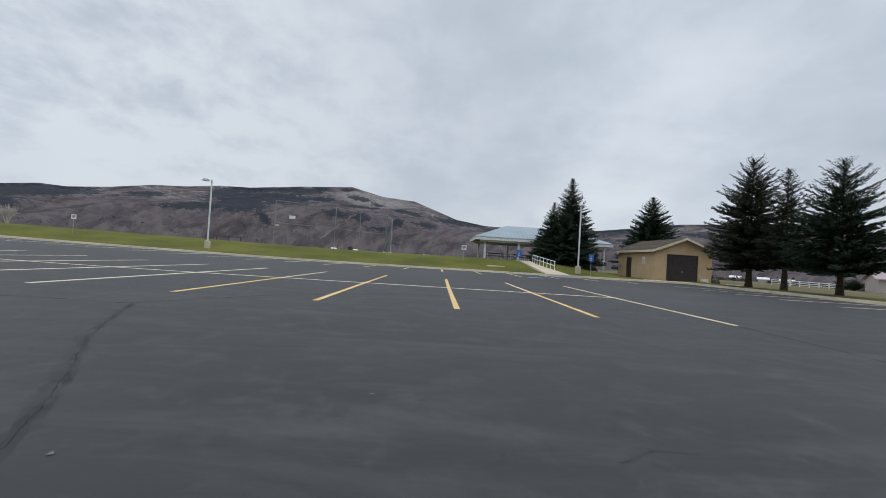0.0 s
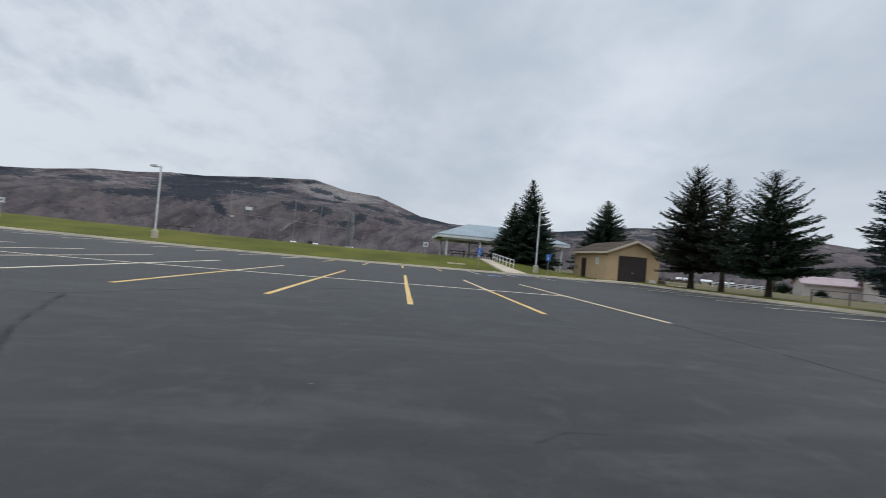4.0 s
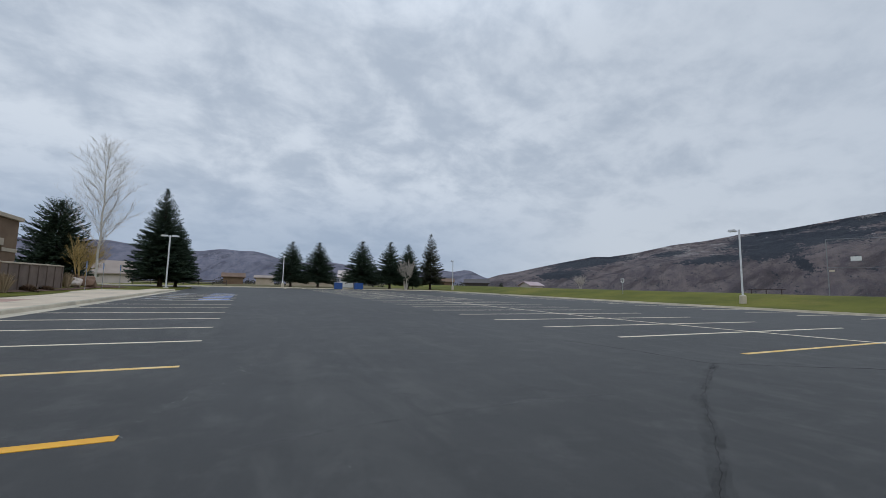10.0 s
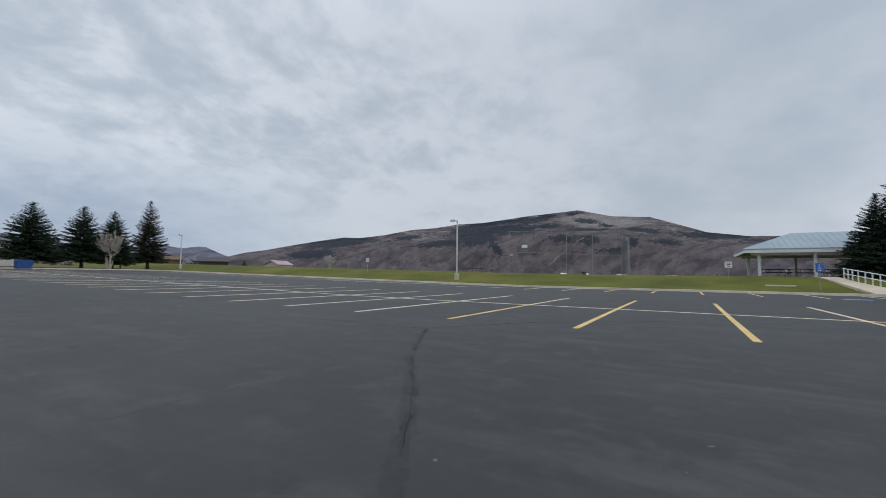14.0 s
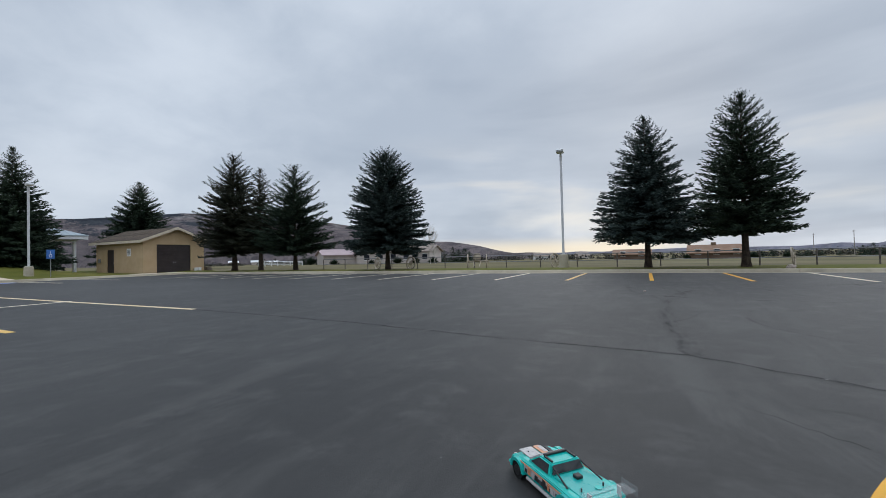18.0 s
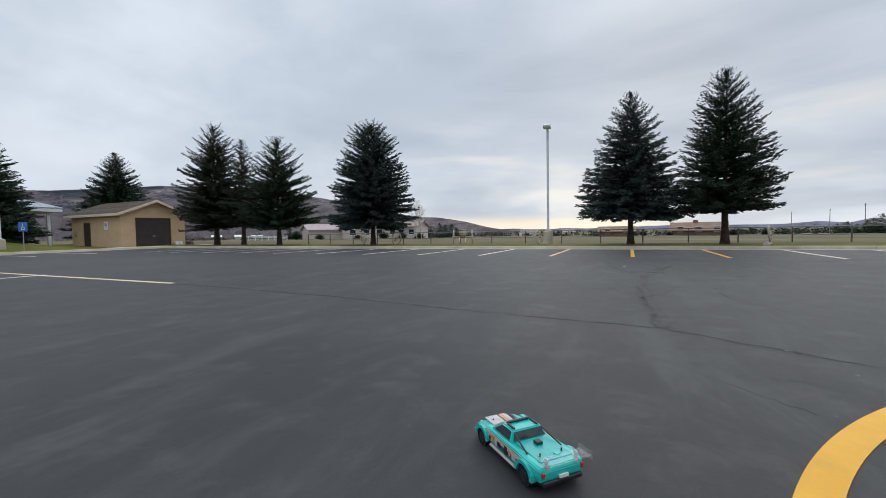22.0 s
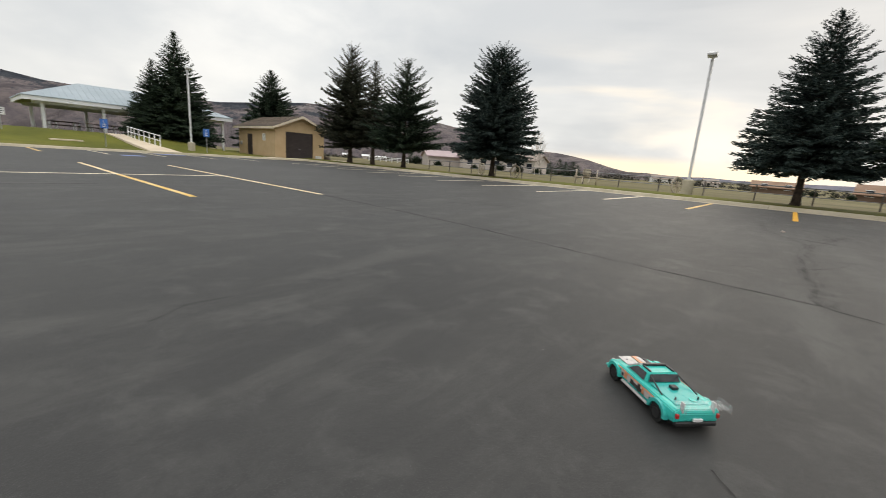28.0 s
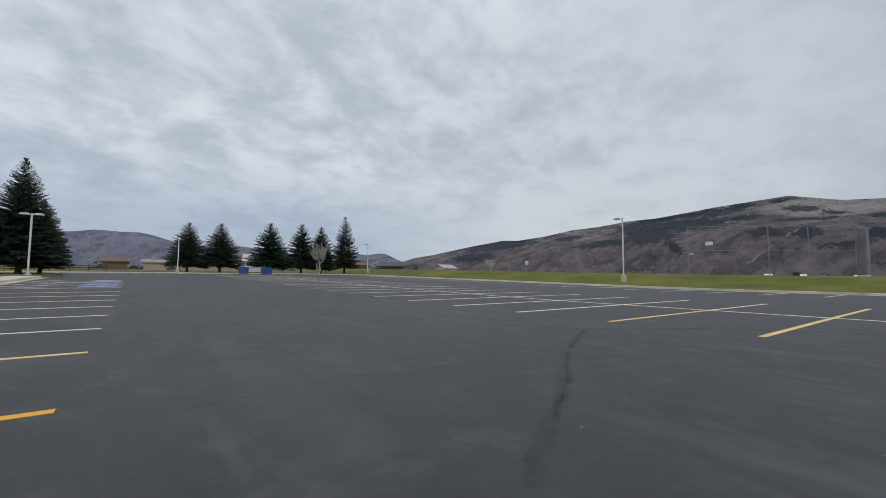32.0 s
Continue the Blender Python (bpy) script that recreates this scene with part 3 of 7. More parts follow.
def is_lawn(x, y):
    return (y > KN and -130 < x < 23.2 and y < 70) or (KE < x < 26.2 and -60 < y < 60) or (y < KS and -110 < x < 5 and y > -60)


vs, fs = sheet(gx, gy, ground_z, lambda x, y: True)
ground = raw("ground", vs, fs, "field", smooth_faces=True)
ground.data.materials.append(M["lawn"])
for p in ground.data.polygons:
    c = p.center
    if is_lawn(c.x, c.y):
        p.material_index = 1
tagged(ground, "mown autumn lawn running out into dry tan pasture", "ground", kind="structure")

lot_v, lot_f = [], []
for a, b, c, d in YARDS:
    v, f = sheet(spaced(a, c, 1.5) + [c], spaced(b, d, 4.0) + [d], lambda x, y: zl(x), lambda x, y: True)
    lot_f += [tuple(i + len(lot_v) for i in q) for q in f]
    lot_v += v
lot = raw("parking_lot", lot_v, lot_f, "asphalt", smooth_faces=True)
tagged(lot, "dark grey sealed asphalt car park with faded sweep marks", "car park", kind="structure")

# ridges all round: bearing from north (clockwise) and skyline angle, in degrees
SKYLINE = ((-180, 1.5), (-125, 3.2), (-110, 4.6), (-104.2, 4.93), (-102.3, 4.65), (-98.5, 4.2), (-95.5, 4.35), (-93.2, 4.78), (-91.5, 4.65), (-89.5, 4.7), (-88.3, 4.45), (-86.4, 3.85), (-83.5, 3.5), (-80.3, 3.74), (-77.8, 3.4), (-73, 2.6), (-68, 2.7), (-64.7, 3.05), (-63.5, 2.78), (-61.1, 3.17), (-60.1, 2.7), (-58.5, 1.95), (-56.7, 2.5), (-54, 2.98), (-50.9, 3.7), (-48, 4.3), (-44.3, 4.98), (-42.3, 4.95), (-38.9, 5.45), (-35.1, 6.25), (-31.6, 6.6), (-28.3, 7.15), (-25, 7.35), (-21.5, 7.85), (-18.7, 8.25), (-16, 8.5), (-12.2, 8.85), (-8, 7.9), (-3.6, 7.6), (-1, 6.7), (2.4, 5.45), (6.4, 4.8), (14, 4.5), (21.7, 4.8), (31, 5.8), (40, 5.9), (48.7, 4.8), (51.6, 4.3), (61.6, 2.1), (64.6, 2.0), (66.6, 1.7), (68.6, 1.35), (71.6, 0.55), (73.5, 0.2), (75.5, 0.25), (78, 0.12), (80.4, 0.1), (81.8, 0.22), (85, 0.1), (95, 0.35), (101, 0.25), (105, 0.2), (108.2, 0.46), (110.3, 0.22), (112, 0.68), (113.2, 0.4), (116.2, 0.92), (117.5, 0.75), (120, 0.95), (126, 1.2), (180, 1.5))
SK_A, SK_E = [s[0] for s in SKYLINE], [s[1] for s in SKYLINE]


def hill_z(az, r, r0, r1):
    u = (r - r0) / (r1 - r0)
    top = 0.97 + r1 * math.tan(radians(float(np.interp(az, SK_A, SK_E))))
    if u >= 1:
        return top - (u - 1) * 0.4 * (r1 - r0) * 0.3
    a = radians(az)
    q = Vector((math.sin(a) * r * 0.004, math.cos(a) * r * 0.004, 0.3))
    fold = 1 - abs(noise.noise(q)) * 2.0
    fold2 = noise.fractal(q * 3.1, 0.9, 2.2, 4)
    s = u ** 1.25
    h = -4 + (top + 4) * s
    h += (top + 10) * u * (1 - u) ** 0.8 * (0.34 * (fold - 0.55) + 0.16 * fold2)
    # spurs and gullies that run down the slope, bending as they fall
    bend = az + 5.0 * (1 - u) + 2.2 * noise.noise(Vector((az * 0.11, u * 2.2, 5)))
    spur = 1 - 2.4 * abs(noise.noise(Vector((bend * 0.17, u * 0.6, 1))))
    rill = 1 - 2.4 * abs(noise.noise(Vector((bend * 0.52, u * 1.6, 7))))
    h += top * (0.085 * spur + 0.045 * rill) * min(1.0, u * 4) * (1 - smooth(0.5, 0.95, u))
    for ca, cu, wa, wu, k in ((-17, 0.33, 9, 0.16, 0.30), (-34, 0.30, 7, 0.15, 0.20), (8, 0.36, 8, 0.15, 0.25), (-6, 0.30, 5, 0.12, 0.10)):
        h += top * k * math.exp(-((az - ca) / wa) ** 2 - ((u - cu) / wu) ** 2)
    # no shoulder stands above the crest behind it
    lim = 0.97 + (top - 0.97) * r / r1 * (0.62 + 0.37 * u)
    soft = 0.10 * top
    if h > lim - soft:
        h = lim - soft * math.exp(-(h - lim + soft) / soft)
    crest = noise.fractal(Vector((az * 0.9, 0, 3)), 0.9, 2.1, 4)
    rough = noise.fractal(Vector((az * 2.6, u * 6, 9)), 0.7, 2.2, 3)
    return h + top * (0.02 * crest + 0.022 * rough) * u ** 4


# conifer stands: bearing, height angle, widths in degrees, slant
STANDS = ((-31, 4.4, 3.2, 0.45, -0.10), (-25.8, 5.3, 3.2, 1.15, -0.1), (-27, 6.2, 3.0, 0.45, -0.15), (-21.3, 6.4, 4.2, 0.75, -0.05), (-17.8, 7.7, 2.6, 0.35, -0.18), (-23.3, 3.8, 0.9, 0.6, 0.5), (-16, 6.8, 1.8, 0.3, 0.0), (-11.3, 7.4, 1.6, 0.30, 0.1), (-8.6, 6.7, 1.0, 0.16, 0.15), (-11, 6.25, 2.6, 0.16, 0.03), (-5.2, 6.1, 1.2, 0.18, 0.05), (-3.5, 5.8, 1.0, 0.25, 0.1), (-14.3, 5.1, 1.6, 0.5, 0.1), (-10.9, 4.9, 1.4, 0.5, 0.0), (-7.9, 3.5, 2.0, 0.3, -0.05), (-5.8, 4.5, 1.1, 0.55, 0.0), (-1.8, 4.4, 1.6, 0.4, 0.1), (-35.3, 5.2, 1.8, 0.25, -0.1), (-44.8, 4.25, 4.8, 0.55, -0.12), (-48.5, 2.6, 3.0, 0.5, -0.1), (-27.3, 6.5, 2.0, 0.45, -0.16), (-24.5, 7.2, 3.4, 0.5, -0.16), (-20, 7.7, 2.0, 0.3, -0.16), (-12.9, 8.4, 1.0, 0.2, -0.1), (3, 5.0, 4, 0.35, 0.1), (12, 4.3, 6, 0.3, 0.0), (23, 4.9, 2.2, 0.3, -0.12), (29, 5.5, 2.4, 0.3, -0.1), (34.5, 5.7, 2.0, 0.22, 0.0), (39.5, 5.6, 1.6, 0.4, 0.1), (33, 4.5, 1.8, 0.25, 0.1), (16, 4.2, 4, 0.3, 0.0), (24, 4.7, 3, 0.35, -0.1), (37, 5.2, 4, 0.3, 0.05), (43, 5.2, 3, 0.35, 0.2), (20, 3.2, 3, 0.2, 0.0), (27, 3.6, 4, 0.2, 0.0))


def ridge(name, a0, a1, step, r0, r1, mat, label):
    az = [a0 + (a1 - a0) * i / round((a1 - a0) / step) for i in range(round((a1 - a0) / step) + 1)]
    rr = [r0 + (r1 - r0) * i / 76 for i in range(77)] + [r1 + (r1 - r0) * k for k in (0.05, 0.15, 0.4)]
    v = [(math.sin(radians(a)) * r, math.cos(radians(a)) * r, hill_z(a, r, r0, r1)) for r in rr for a in az]
    n = len(az)
    f = [(j * n + i, j * n + i + 1, (j + 1) * n + i + 1, (j + 1) * n + i) for j in range(len(rr) - 1) for i in range(n - 1)]
    ob = raw(name, v, f, mat, smooth_faces=True)
    wood = ob.data.attributes.new("conifers", "FLOAT", "POINT")
    bare = ob.data.attributes.new("bare_crest", "FLOAT", "POINT")
    V = np.array(v)
    a_ = np.degrees(np.arctan2(V[:, 0], V[:, 1]))
    e_ = np.degrees(np.arctan2(V[:, 2] - 0.97, np.hypot(V[:, 0], V[:, 1])))
    ww = np.zeros(len(V))
    for ca, ce, wa, we, tilt in STANDS:
        p_ = a_ - ca
        ww = np.maximum(ww, np.exp(-(p_ / wa) ** 2 - ((e_ - ce + tilt * p_) / we) ** 2))
    bb = np.exp(-((a_ + 9) / 7) ** 2 - ((e_ - 7.4 + 0.05 * (a_ + 9)) / 1.3) ** 2)
    wood.data.foreach_set("value", ww)
    bare.data.foreach_set("value", bb)
    return tagged(ob, label, "mountain", kind="structure")


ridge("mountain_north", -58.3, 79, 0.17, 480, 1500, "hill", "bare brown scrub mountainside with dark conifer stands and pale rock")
ridge("hills_west", -180, -56, 0.8, 900, 2600, "hazy_hill", "distant wooded hills, blue-grey from painted haze")
ridge("hills_east", 68, 180, 0.8, 1200, 3000, "hazy_hill", "low distant hills across the valley, blue from painted haze")

# ---- kerbs, pavements ----
def kerb_run(name, p, q, inward, label, step=3.05):
    """Concrete kerb with a gutter pan, in cast lengths. inward: unit vector towards the asphalt."""
    root = tagged(new(name), label, "kerb", kind="structure")
    p, q, w = Vector(p), Vector(q), Vector(inward)
    n = max(1, round((q - p).length / step))
    d = (q - p) / n
    u = d.normalized()
    prof = ((-0.17, -0.3), (-0.17, 0.15), (-0.03, 0.15), (0.0, 0.12), (0.02, 0.012), (0.46, 0.006), (0.46, -0.3))
    for i in range(n):
        a, b = p + d * i + u * 0.006, p + d * (i + 1) - u * 0.006
        bm = bmesh.new()
        ring = []
        for e in (a, b):
            z0 = zl(e.x)
            ring.append([bm.verts.new((e.x + w.x * s, e.y + w.y * s, z0 + h)) for s, h in prof])
        k = len(prof)
        for j in range(k):
            bm.faces.new((ring[0][j], ring[0][(j + 1) % k], ring[1][(j + 1) % k], ring[1][j]))
        bm.faces.new(ring[0][::-1])
        bm.faces.new(ring[1])
        bmesh.ops.recalc_face_normals(bm, faces=bm.faces[:])
        part("kerb_length", bm, "concrete", root)
    return root


kerb_run("kerb_east", (KE, -46), (KE, KN), (-1, 0, 0), "pale concrete kerb and gutter beside the lawn strip")
kerb_run("kerb_north", (KW, KN), (KE, KN), (0, -1, 0), "pale concrete kerb and gutter under the grass bank")
kerb_run("kerb_south", (-47, KS), (4.6, KS), (0, 1, 0), "pale concrete kerb along the pavement")
kerb_run("kerb_access", (-60.5, -46), (-60.5, KS), (-1, 0, 0), "pale concrete kerb beside the access road")
kerb_run("kerb_west", (KW, -60), (KW, KN), (1, 0, 0), "pale concrete kerb at the far end of the car park")

paving = tagged(new("pavement_south"), "broad pale concrete pavement in cast slabs", "pavement", kind="structure")
for i in range(20):
    x0, x1 = -47 + i * 2.58, -47 + (i + 1) * 2.58 - 0.015
    for y0, y1 in ((-8.0, KS - 0.17), (-10.8, -8.015)):
        if y0 < -9 and x0 < -44:
            continue
        bm = bmesh.new()
        za, zb = zl(x0) + 0.15, zl(x1) + 0.15
        v = [bm.verts.new(c) for c in ((x0, y0, za), (x1, y0, zb), (x1, y1, zb), (x0, y1, za), (x0, y0, za - 0.3), (x1, y0, zb - 0.3), (x1, y1, zb - 0.3), (x0, y1, za - 0.3))]
        for f in ((0, 1, 2, 3), (0, 4, 5, 1), (1, 5, 6, 2), (2, 6, 7, 3), (3, 7, 4, 0)):
            bm.faces.new([v[k] for k in f])
        bmesh.ops.recalc_face_normals(bm, faces=bm.faces[:])
        part("slab", bm, "walk" if not (y0 < -9 and -26 < x0 < -12) else "brick_pink", paving)

# ---- painted lines ----
def stripe(x0, y0, x1, y1, w, mat, n=1):
    """A painted bar, 4 mm proud of the asphalt, that follows its fall."""
    a, b = Vector((x0, y0, 0)), Vector((x1, y1, 0))
    d = b - a
    s = Vector((-d.y, d.x, 0)).normalized() * w / 2
    vs_, fs_ = [], []
    for i in range(n + 1):
        c = a + d * i / n
        j = random.uniform(-0.006, 0.006)
        for e in (c - s * (1 + j), c + s * (1 - j)):
            z = zl(e.x)
            vs_ += [(e.x, e.y, z + 0.004), (e.x, e.y, z - 0.01)]
    for i in range(n):
        k = i * 4
        fs_ += [(k, k + 4, k + 6, k + 2), (k + 1, k, k + 2, k + 3)[::1], (k, k + 1, k + 5, k + 4), (k + 2, k + 6, k + 7, k + 3)]
    return raw("painted_line", vs_, fs_, mat, lot)


S = 2.74
rowx = [5.79 - 2.715 * i for i in range(27)]
for i, x in enumerate(rowx):
    near = i < 5
    stripe(x, 8.16, x, 13.5, 0.115 if near else 0.13, "faded_yellow" if i == 0 else "worn_yellow" if near else "pale", 3)
    stripe(x, 13.5, x + 0.03, 18.99, 0.115 if near else 0.13, "worn_yellow" if i in (2, 3) else "faded_yellow" if near else "pale", 3)
    stripe(x, 28.5, x, 34.0, 0.13, "worn_yellow" if 1 <= i < 5 else "pale", 2)
stripe(-66.5, 13.6, 5.9, 13.6, 0.13, "pale", 40)
for i in range(1, 4):
    stripe(5.78 + S * i, 28.5, 5.78 + S * i, 34.0, 0.12, "pale", 2)
for i in range(20):
    y = -0.41 + S * (i - 9)
    stripe(15.7, y, 21.05, y, 0.13, "yellow" if 7 < i < 10 else "worn_yellow" if i == 10 else "pale", 2)
for i in range(13):
    x = -4.12 - 2.70 * i + (0 if i < 8 else -1.2)
    stripe(x, -0.6, x, -5.75, 0.11, "yellow" if i < 1 else "worn_yellow" if i < 2 else "pale", 2)
for i in range(8):
    stripe(KW + 0.3, -8.0 + S * i, KW + 5.2, -8.0 + S * i, 0.13, "pale", 2)
stripe(6.2, 28.0, 7.2, 28.0, 0.9, "blue_paint", 1)
# blue and white hatching of the accessible bays
for i in range(5):
    x = -28.3 - 2.7 * i
    stripe(x, -0.85, x, -2.45, 0.85, "blue_paint", 1)
    for a, b, c, d, w in ((x - 0.2, -1.5, x + 0.25, -1.5, 0.1), (x, -1.3, x, -2.1, 0.12), (x - 0.25, -2.1, x + 0.25, -2.2, 0.1)):
        stripe(a, b, c, d, w, "white_paint", 1).location.z = 0.004
    stripe(x - 0.9, -5.3, x + 0.9, -3.6, 0.12, "white_paint", 1)
stripe(9.2, 33.2, 10.9, 33.2, 0.9, "blue_paint", 1)
for i in range(9):
    stripe(-74.4, 31 - i * 3.2, -69.5, 31 - i * 3.2, 0.12, "pale", 1)

# rounded yellow nose of the painted island
bm = bmesh.new()
line = [(-1.2, -0.64), (0.2, -0.64)]
for i in range(61):
    t = i / 60 * 1.49
    line.append((1.1 + 4.12 * math.sin(t), -6.2 + 5.565 * math.cos(t)))
prev = None
for i, (x, y) in enumerate(line):
    a = Vector(line[max(0, i - 1)])
    b = Vector(line[min(len(line) - 1, i + 1)])
    s = Vector((-(b - a).y, (b - a).x)).normalized() * (0.060 + 0.005 * smooth(1.0, 3.4, x))
    cur = [bm.verts.new((x + k * s.x, y + k * s.y, zl(x) + h)) for k, h in ((1, -0.01), (1, 0.004), (-1, 0.004), (-1, -0.01))]
    if prev:
        for k in range(3):
            bm.faces.new((prev[k], prev[k + 1], cur[k + 1], cur[k]))
    prev = cur
bmesh.ops.recalc_face_normals(bm, faces=bm.faces[:])
part("island_line", bm, "yellow", lot, "broad yellow line curving round the painted island")
stripe(5.23, -5.66, 3.4, -5.52, 0.12, "yellow", 3)


# cracks: tar lines that wander
def crack(pts, w, seed, mat="tar", wander=0.05, n=10):
    rnd = random.Random(seed)
    p = [Vector((*pts[0], 0))]
    for a, b in zip(pts, pts[1:]):
        a, b = Vector((*a, 0)), Vector((*b, 0))
        s = Vector((-(b - a).y, (b - a).x, 0)).normalized()
        walk_off = 0.0
        for i in range(1, n + 1):
            walk_off = walk_off * 0.7 + rnd.uniform(-wander, wander) * 0.5
            p.append(a + (b - a) * i / n + s * (walk_off if i < n else 0))
    vs_, fs_ = [], []
    for i, c in enumerate(p):
        a, b = p[max(0, i - 1)], p[min(len(p) - 1, i + 1)]
        s = Vector((-(b - a).y, (b - a).x, 0)).normalized() * w * (rnd.uniform(0.40, 0.5) if mat == "seal" else rnd.uniform(0.25, 0.6))
        for e in (c - s, c + s):
            vs_.append((e.x, e.y, zl(e.x) + 0.003 + (seed % 5) * 0.0003))
    fs_ = [(2 * i, 2 * i + 2, 2 * i + 3, 2 * i + 1) for i in range(len(p) - 1)]
    return raw("crack", vs_, fs_, mat, lot)


crack([(5.8, 9.5), (5.68, 6.5), (5.5, 4.0), (5.15, 1.7), (4.93, -0.6), (4.05, -2.05), (3.45, -2.75), (3.1, -3.05), (2.1, -3.7)], 0.027, 1, n=18)
crack([(5.8, 9.5), (5.68, 6.5), (5.5, 4.0), (5.15, 1.7), (4.93, -0.6), (4.05, -2.05), (3.45, -2.95)], 0.09, 21, 'seal', n=14)
crack([(4.95, -0.6), (6.9, -0.45), (9.6, -0.6), (11.4, -1.05), (13.1, -1.45)], 0.13, 2, 'seal', n=14)
for k, side in enumerate((-0.06, 0.05)):
    crack([(4.95, -0.62 + side), (6.1, -0.56 + side), (8.5, -0.5 + side), (10.7, -0.64 + side), (12.2, -1.3 + side)], 0.05, 22 + k, 'seal', wander=0.07, n=14)
crack([(9.7, -0.55), (11.6, 0.1), (13.4, 0.25)], 0.14, 3, 'seal')
crack([(1.88, -0.17), (1.73, -0.32), (1.55, -0.43), (1.36, -0.55)], 0.009, 4, n=8, wander=0.012)
crack([(2.96, -1.31), (2.69, -1.4), (2.54, -1.51), (2.39, -1.62)], 0.010, 41, n=7, wander=0.012)
crack([(2.07, -1.83), (1.98, -1.88), (1.88, -1.91)], 0.009, 42, n=6, wander=0.012)
crack([(4.23, -3.67), (4.0, -3.19), (4.03, -2.78)], 0.012, 43, n=7, wander=0.02)
crack([(3.6, -0.75), (3.33, -1.04), (3.18, -1.17)], 0.014, 44, n=7, wander=0.03)
crack([(-1.94, 4.37), (-1.64, 4.31), (-1.3, 4.42)], 0.016, 45, n=7, wander=0.03)
crack([(-7.6, 6.3), (-6.0, 6.5), (-4.6, 6.5), (-3.5, 8.4), (-1.0, 10.5), (3.0, 10.9)], 0.045, 5)
crack([(-4.6, 6.5), (-3.41, 4.3), (-2.57, 3.12), (-1.92, 2.09), (-1.4, 1.3)], 0.13, 6, 'seal', n=16)
crack([(-4.55, 6.45), (-3.36, 4.3), (-2.5, 3.1), (-1.88, 2.1)], 0.07, 7, 'seal', wander=0.04)
crack([(-4.58, 6.48), (-3.40, 4.32), (-2.54, 3.12), (-1.9, 2.1)], 0.006, 17, wander=0.03, n=20)
crack([(-13, 3.4), (-10.2, 3.1), (-9.2, 3.2)], 0.014, 8, 'rubber')
crack([(-9.6, 0.6), (-7.9, 0.45), (-7.0, 0.8)], 0.012, 9, 'rubber')
crack([(3.4, -1.6), (4.2, -2.2), (4.6, -2.8)], 0.012, 10, wander=0.02)
crack([(14, -4), (16.5, -9), (18, -16)], 0.22, 11, 'seal', wander=0.2)
crack([(12, -7), (14.5, -8.2), (18.5, -8.0)], 0.2, 12, 'seal', wander=0.2)
crack([(13, 2.2), (15, -6)], 0.12, 13, 'seal', wander=0.25)
rnd = random.Random(5)


def fleck(x, y, l, w, rz, seed):
    r = random.Random(seed)
    n = 9
    vs_ = [(0, 0, 0)]
    for i in range(n):
        a = 2 * math.pi * i / n
        k = r.uniform(0.35, 1.3)
        px, py = math.cos(a) * l / 2 * k, math.sin(a) * w / 2 * k
        vs_.append((px * math.cos(rz) - py * math.sin(rz), px * math.sin(rz) + py * math.cos(rz), 0))
    vs_ = [(x + a * 0.62, y + b * 0.62, zl(x + a) + 0.0035) for a, b, _ in vs_]
    return raw("scrape_mark", vs_, [(0, i + 1, (i + 1) % n + 1) for i in range(n)], "scuff", lot)


for i, (x, y, l, w, a) in enumerate(((-0.48, 3.14, 0.08, 0.03, 0.4), (-1.72, 2.15, 0.07, 0.05, 1.2), (-4.9, -1.68, 0.30, 0.05, 0.7), (-5.06, -0.24, 0.16, 0.03, 0.6), (-5.6, -0.05, 0.2, 0.03, 0.5), (-6.26, 0.12, 0.3, 0.04, 0.4), (-4.14, -0.59, 0.12, 0.02, 0.6), (-4.05, 1.1, 0.07, 0.03, 0.3), (-5.0, 4.53, 0.08, 0.03, 1), (-3.1, 0.7, 0.06, 0.02, 0.2), (-0.6, 2.7, 0.03, 0.02, 0), (-0.9, 3.4, 0.03, 0.02, 0), (1.62, -0.6, 0.05, 0.03, 0.3), (2.35, -1.15, 0.05, 0.025, 1.2), (2.5, -1.9, 0.05, 0.03, 0.5), (4.4, -4.3, 0.42, 0.09, 0.9), (4.0, -4.1, 0.16, 0.06, 0.7), (3.6, -4.0, 0.12, 0.05, 0.4), (3.5, -3.2, 0.10, 0.06, 0.3), (4.0, -3.3, 0.12, 0.06, 0.2), (4.6, -4.9, 0.3, 0.06, 1.0), (3.1, -2.2, 0.06, 0.03, 0.5), (2.0, -1.9, 0.06, 0.03, 1.6), (1.9, -1.3, 0.05, 0.02, 2))):
    fleck(x, y, l, w, a, i)
for i in range(90):
    fleck(rnd.uniform(-9, 9), rnd.uniform(-3.5, 7.5), rnd.uniform(0.012, 0.035), rnd.uniform(0.008, 0.018), rnd.uniform(0, 3), 100 + i)


# pale dirt track climbing the hillside
def hill_point(az, el, r0, r1):
    lo = min((abs(math.degrees(math.atan2(hill_z(az, r, r0, r1) - 0.97, r)) - el), r) for r in range(int(r0) + 20, int(r1), 8))[1]
    return Vector((math.sin(radians(az)) * lo, math.cos(radians(az)) * lo, hill_z(az, lo, r0, r1) + 2.5))


trk = [hill_point(-16.0 + 4.5 * i / 23 + 0.03 * math.sin(i * 0.9), 1.2 + 3.85 * (i / 23) ** 0.9, 480, 1500) for i in range(24)]
tv = []
for p_ in trk:
    tv += [p_ + Vector((-0.7, 0, 0.3)), p_ + Vector((0.7, 0, 0.5))]
tagged(raw("hill_track", [tuple(q_) for q_ in tv], [(2 * i, 2 * i + 1, 2 * i + 3, 2 * i + 2) for i in range(23)], "dirt_track"), "pale dirt track climbing the mountainside", "track", kind="structure")


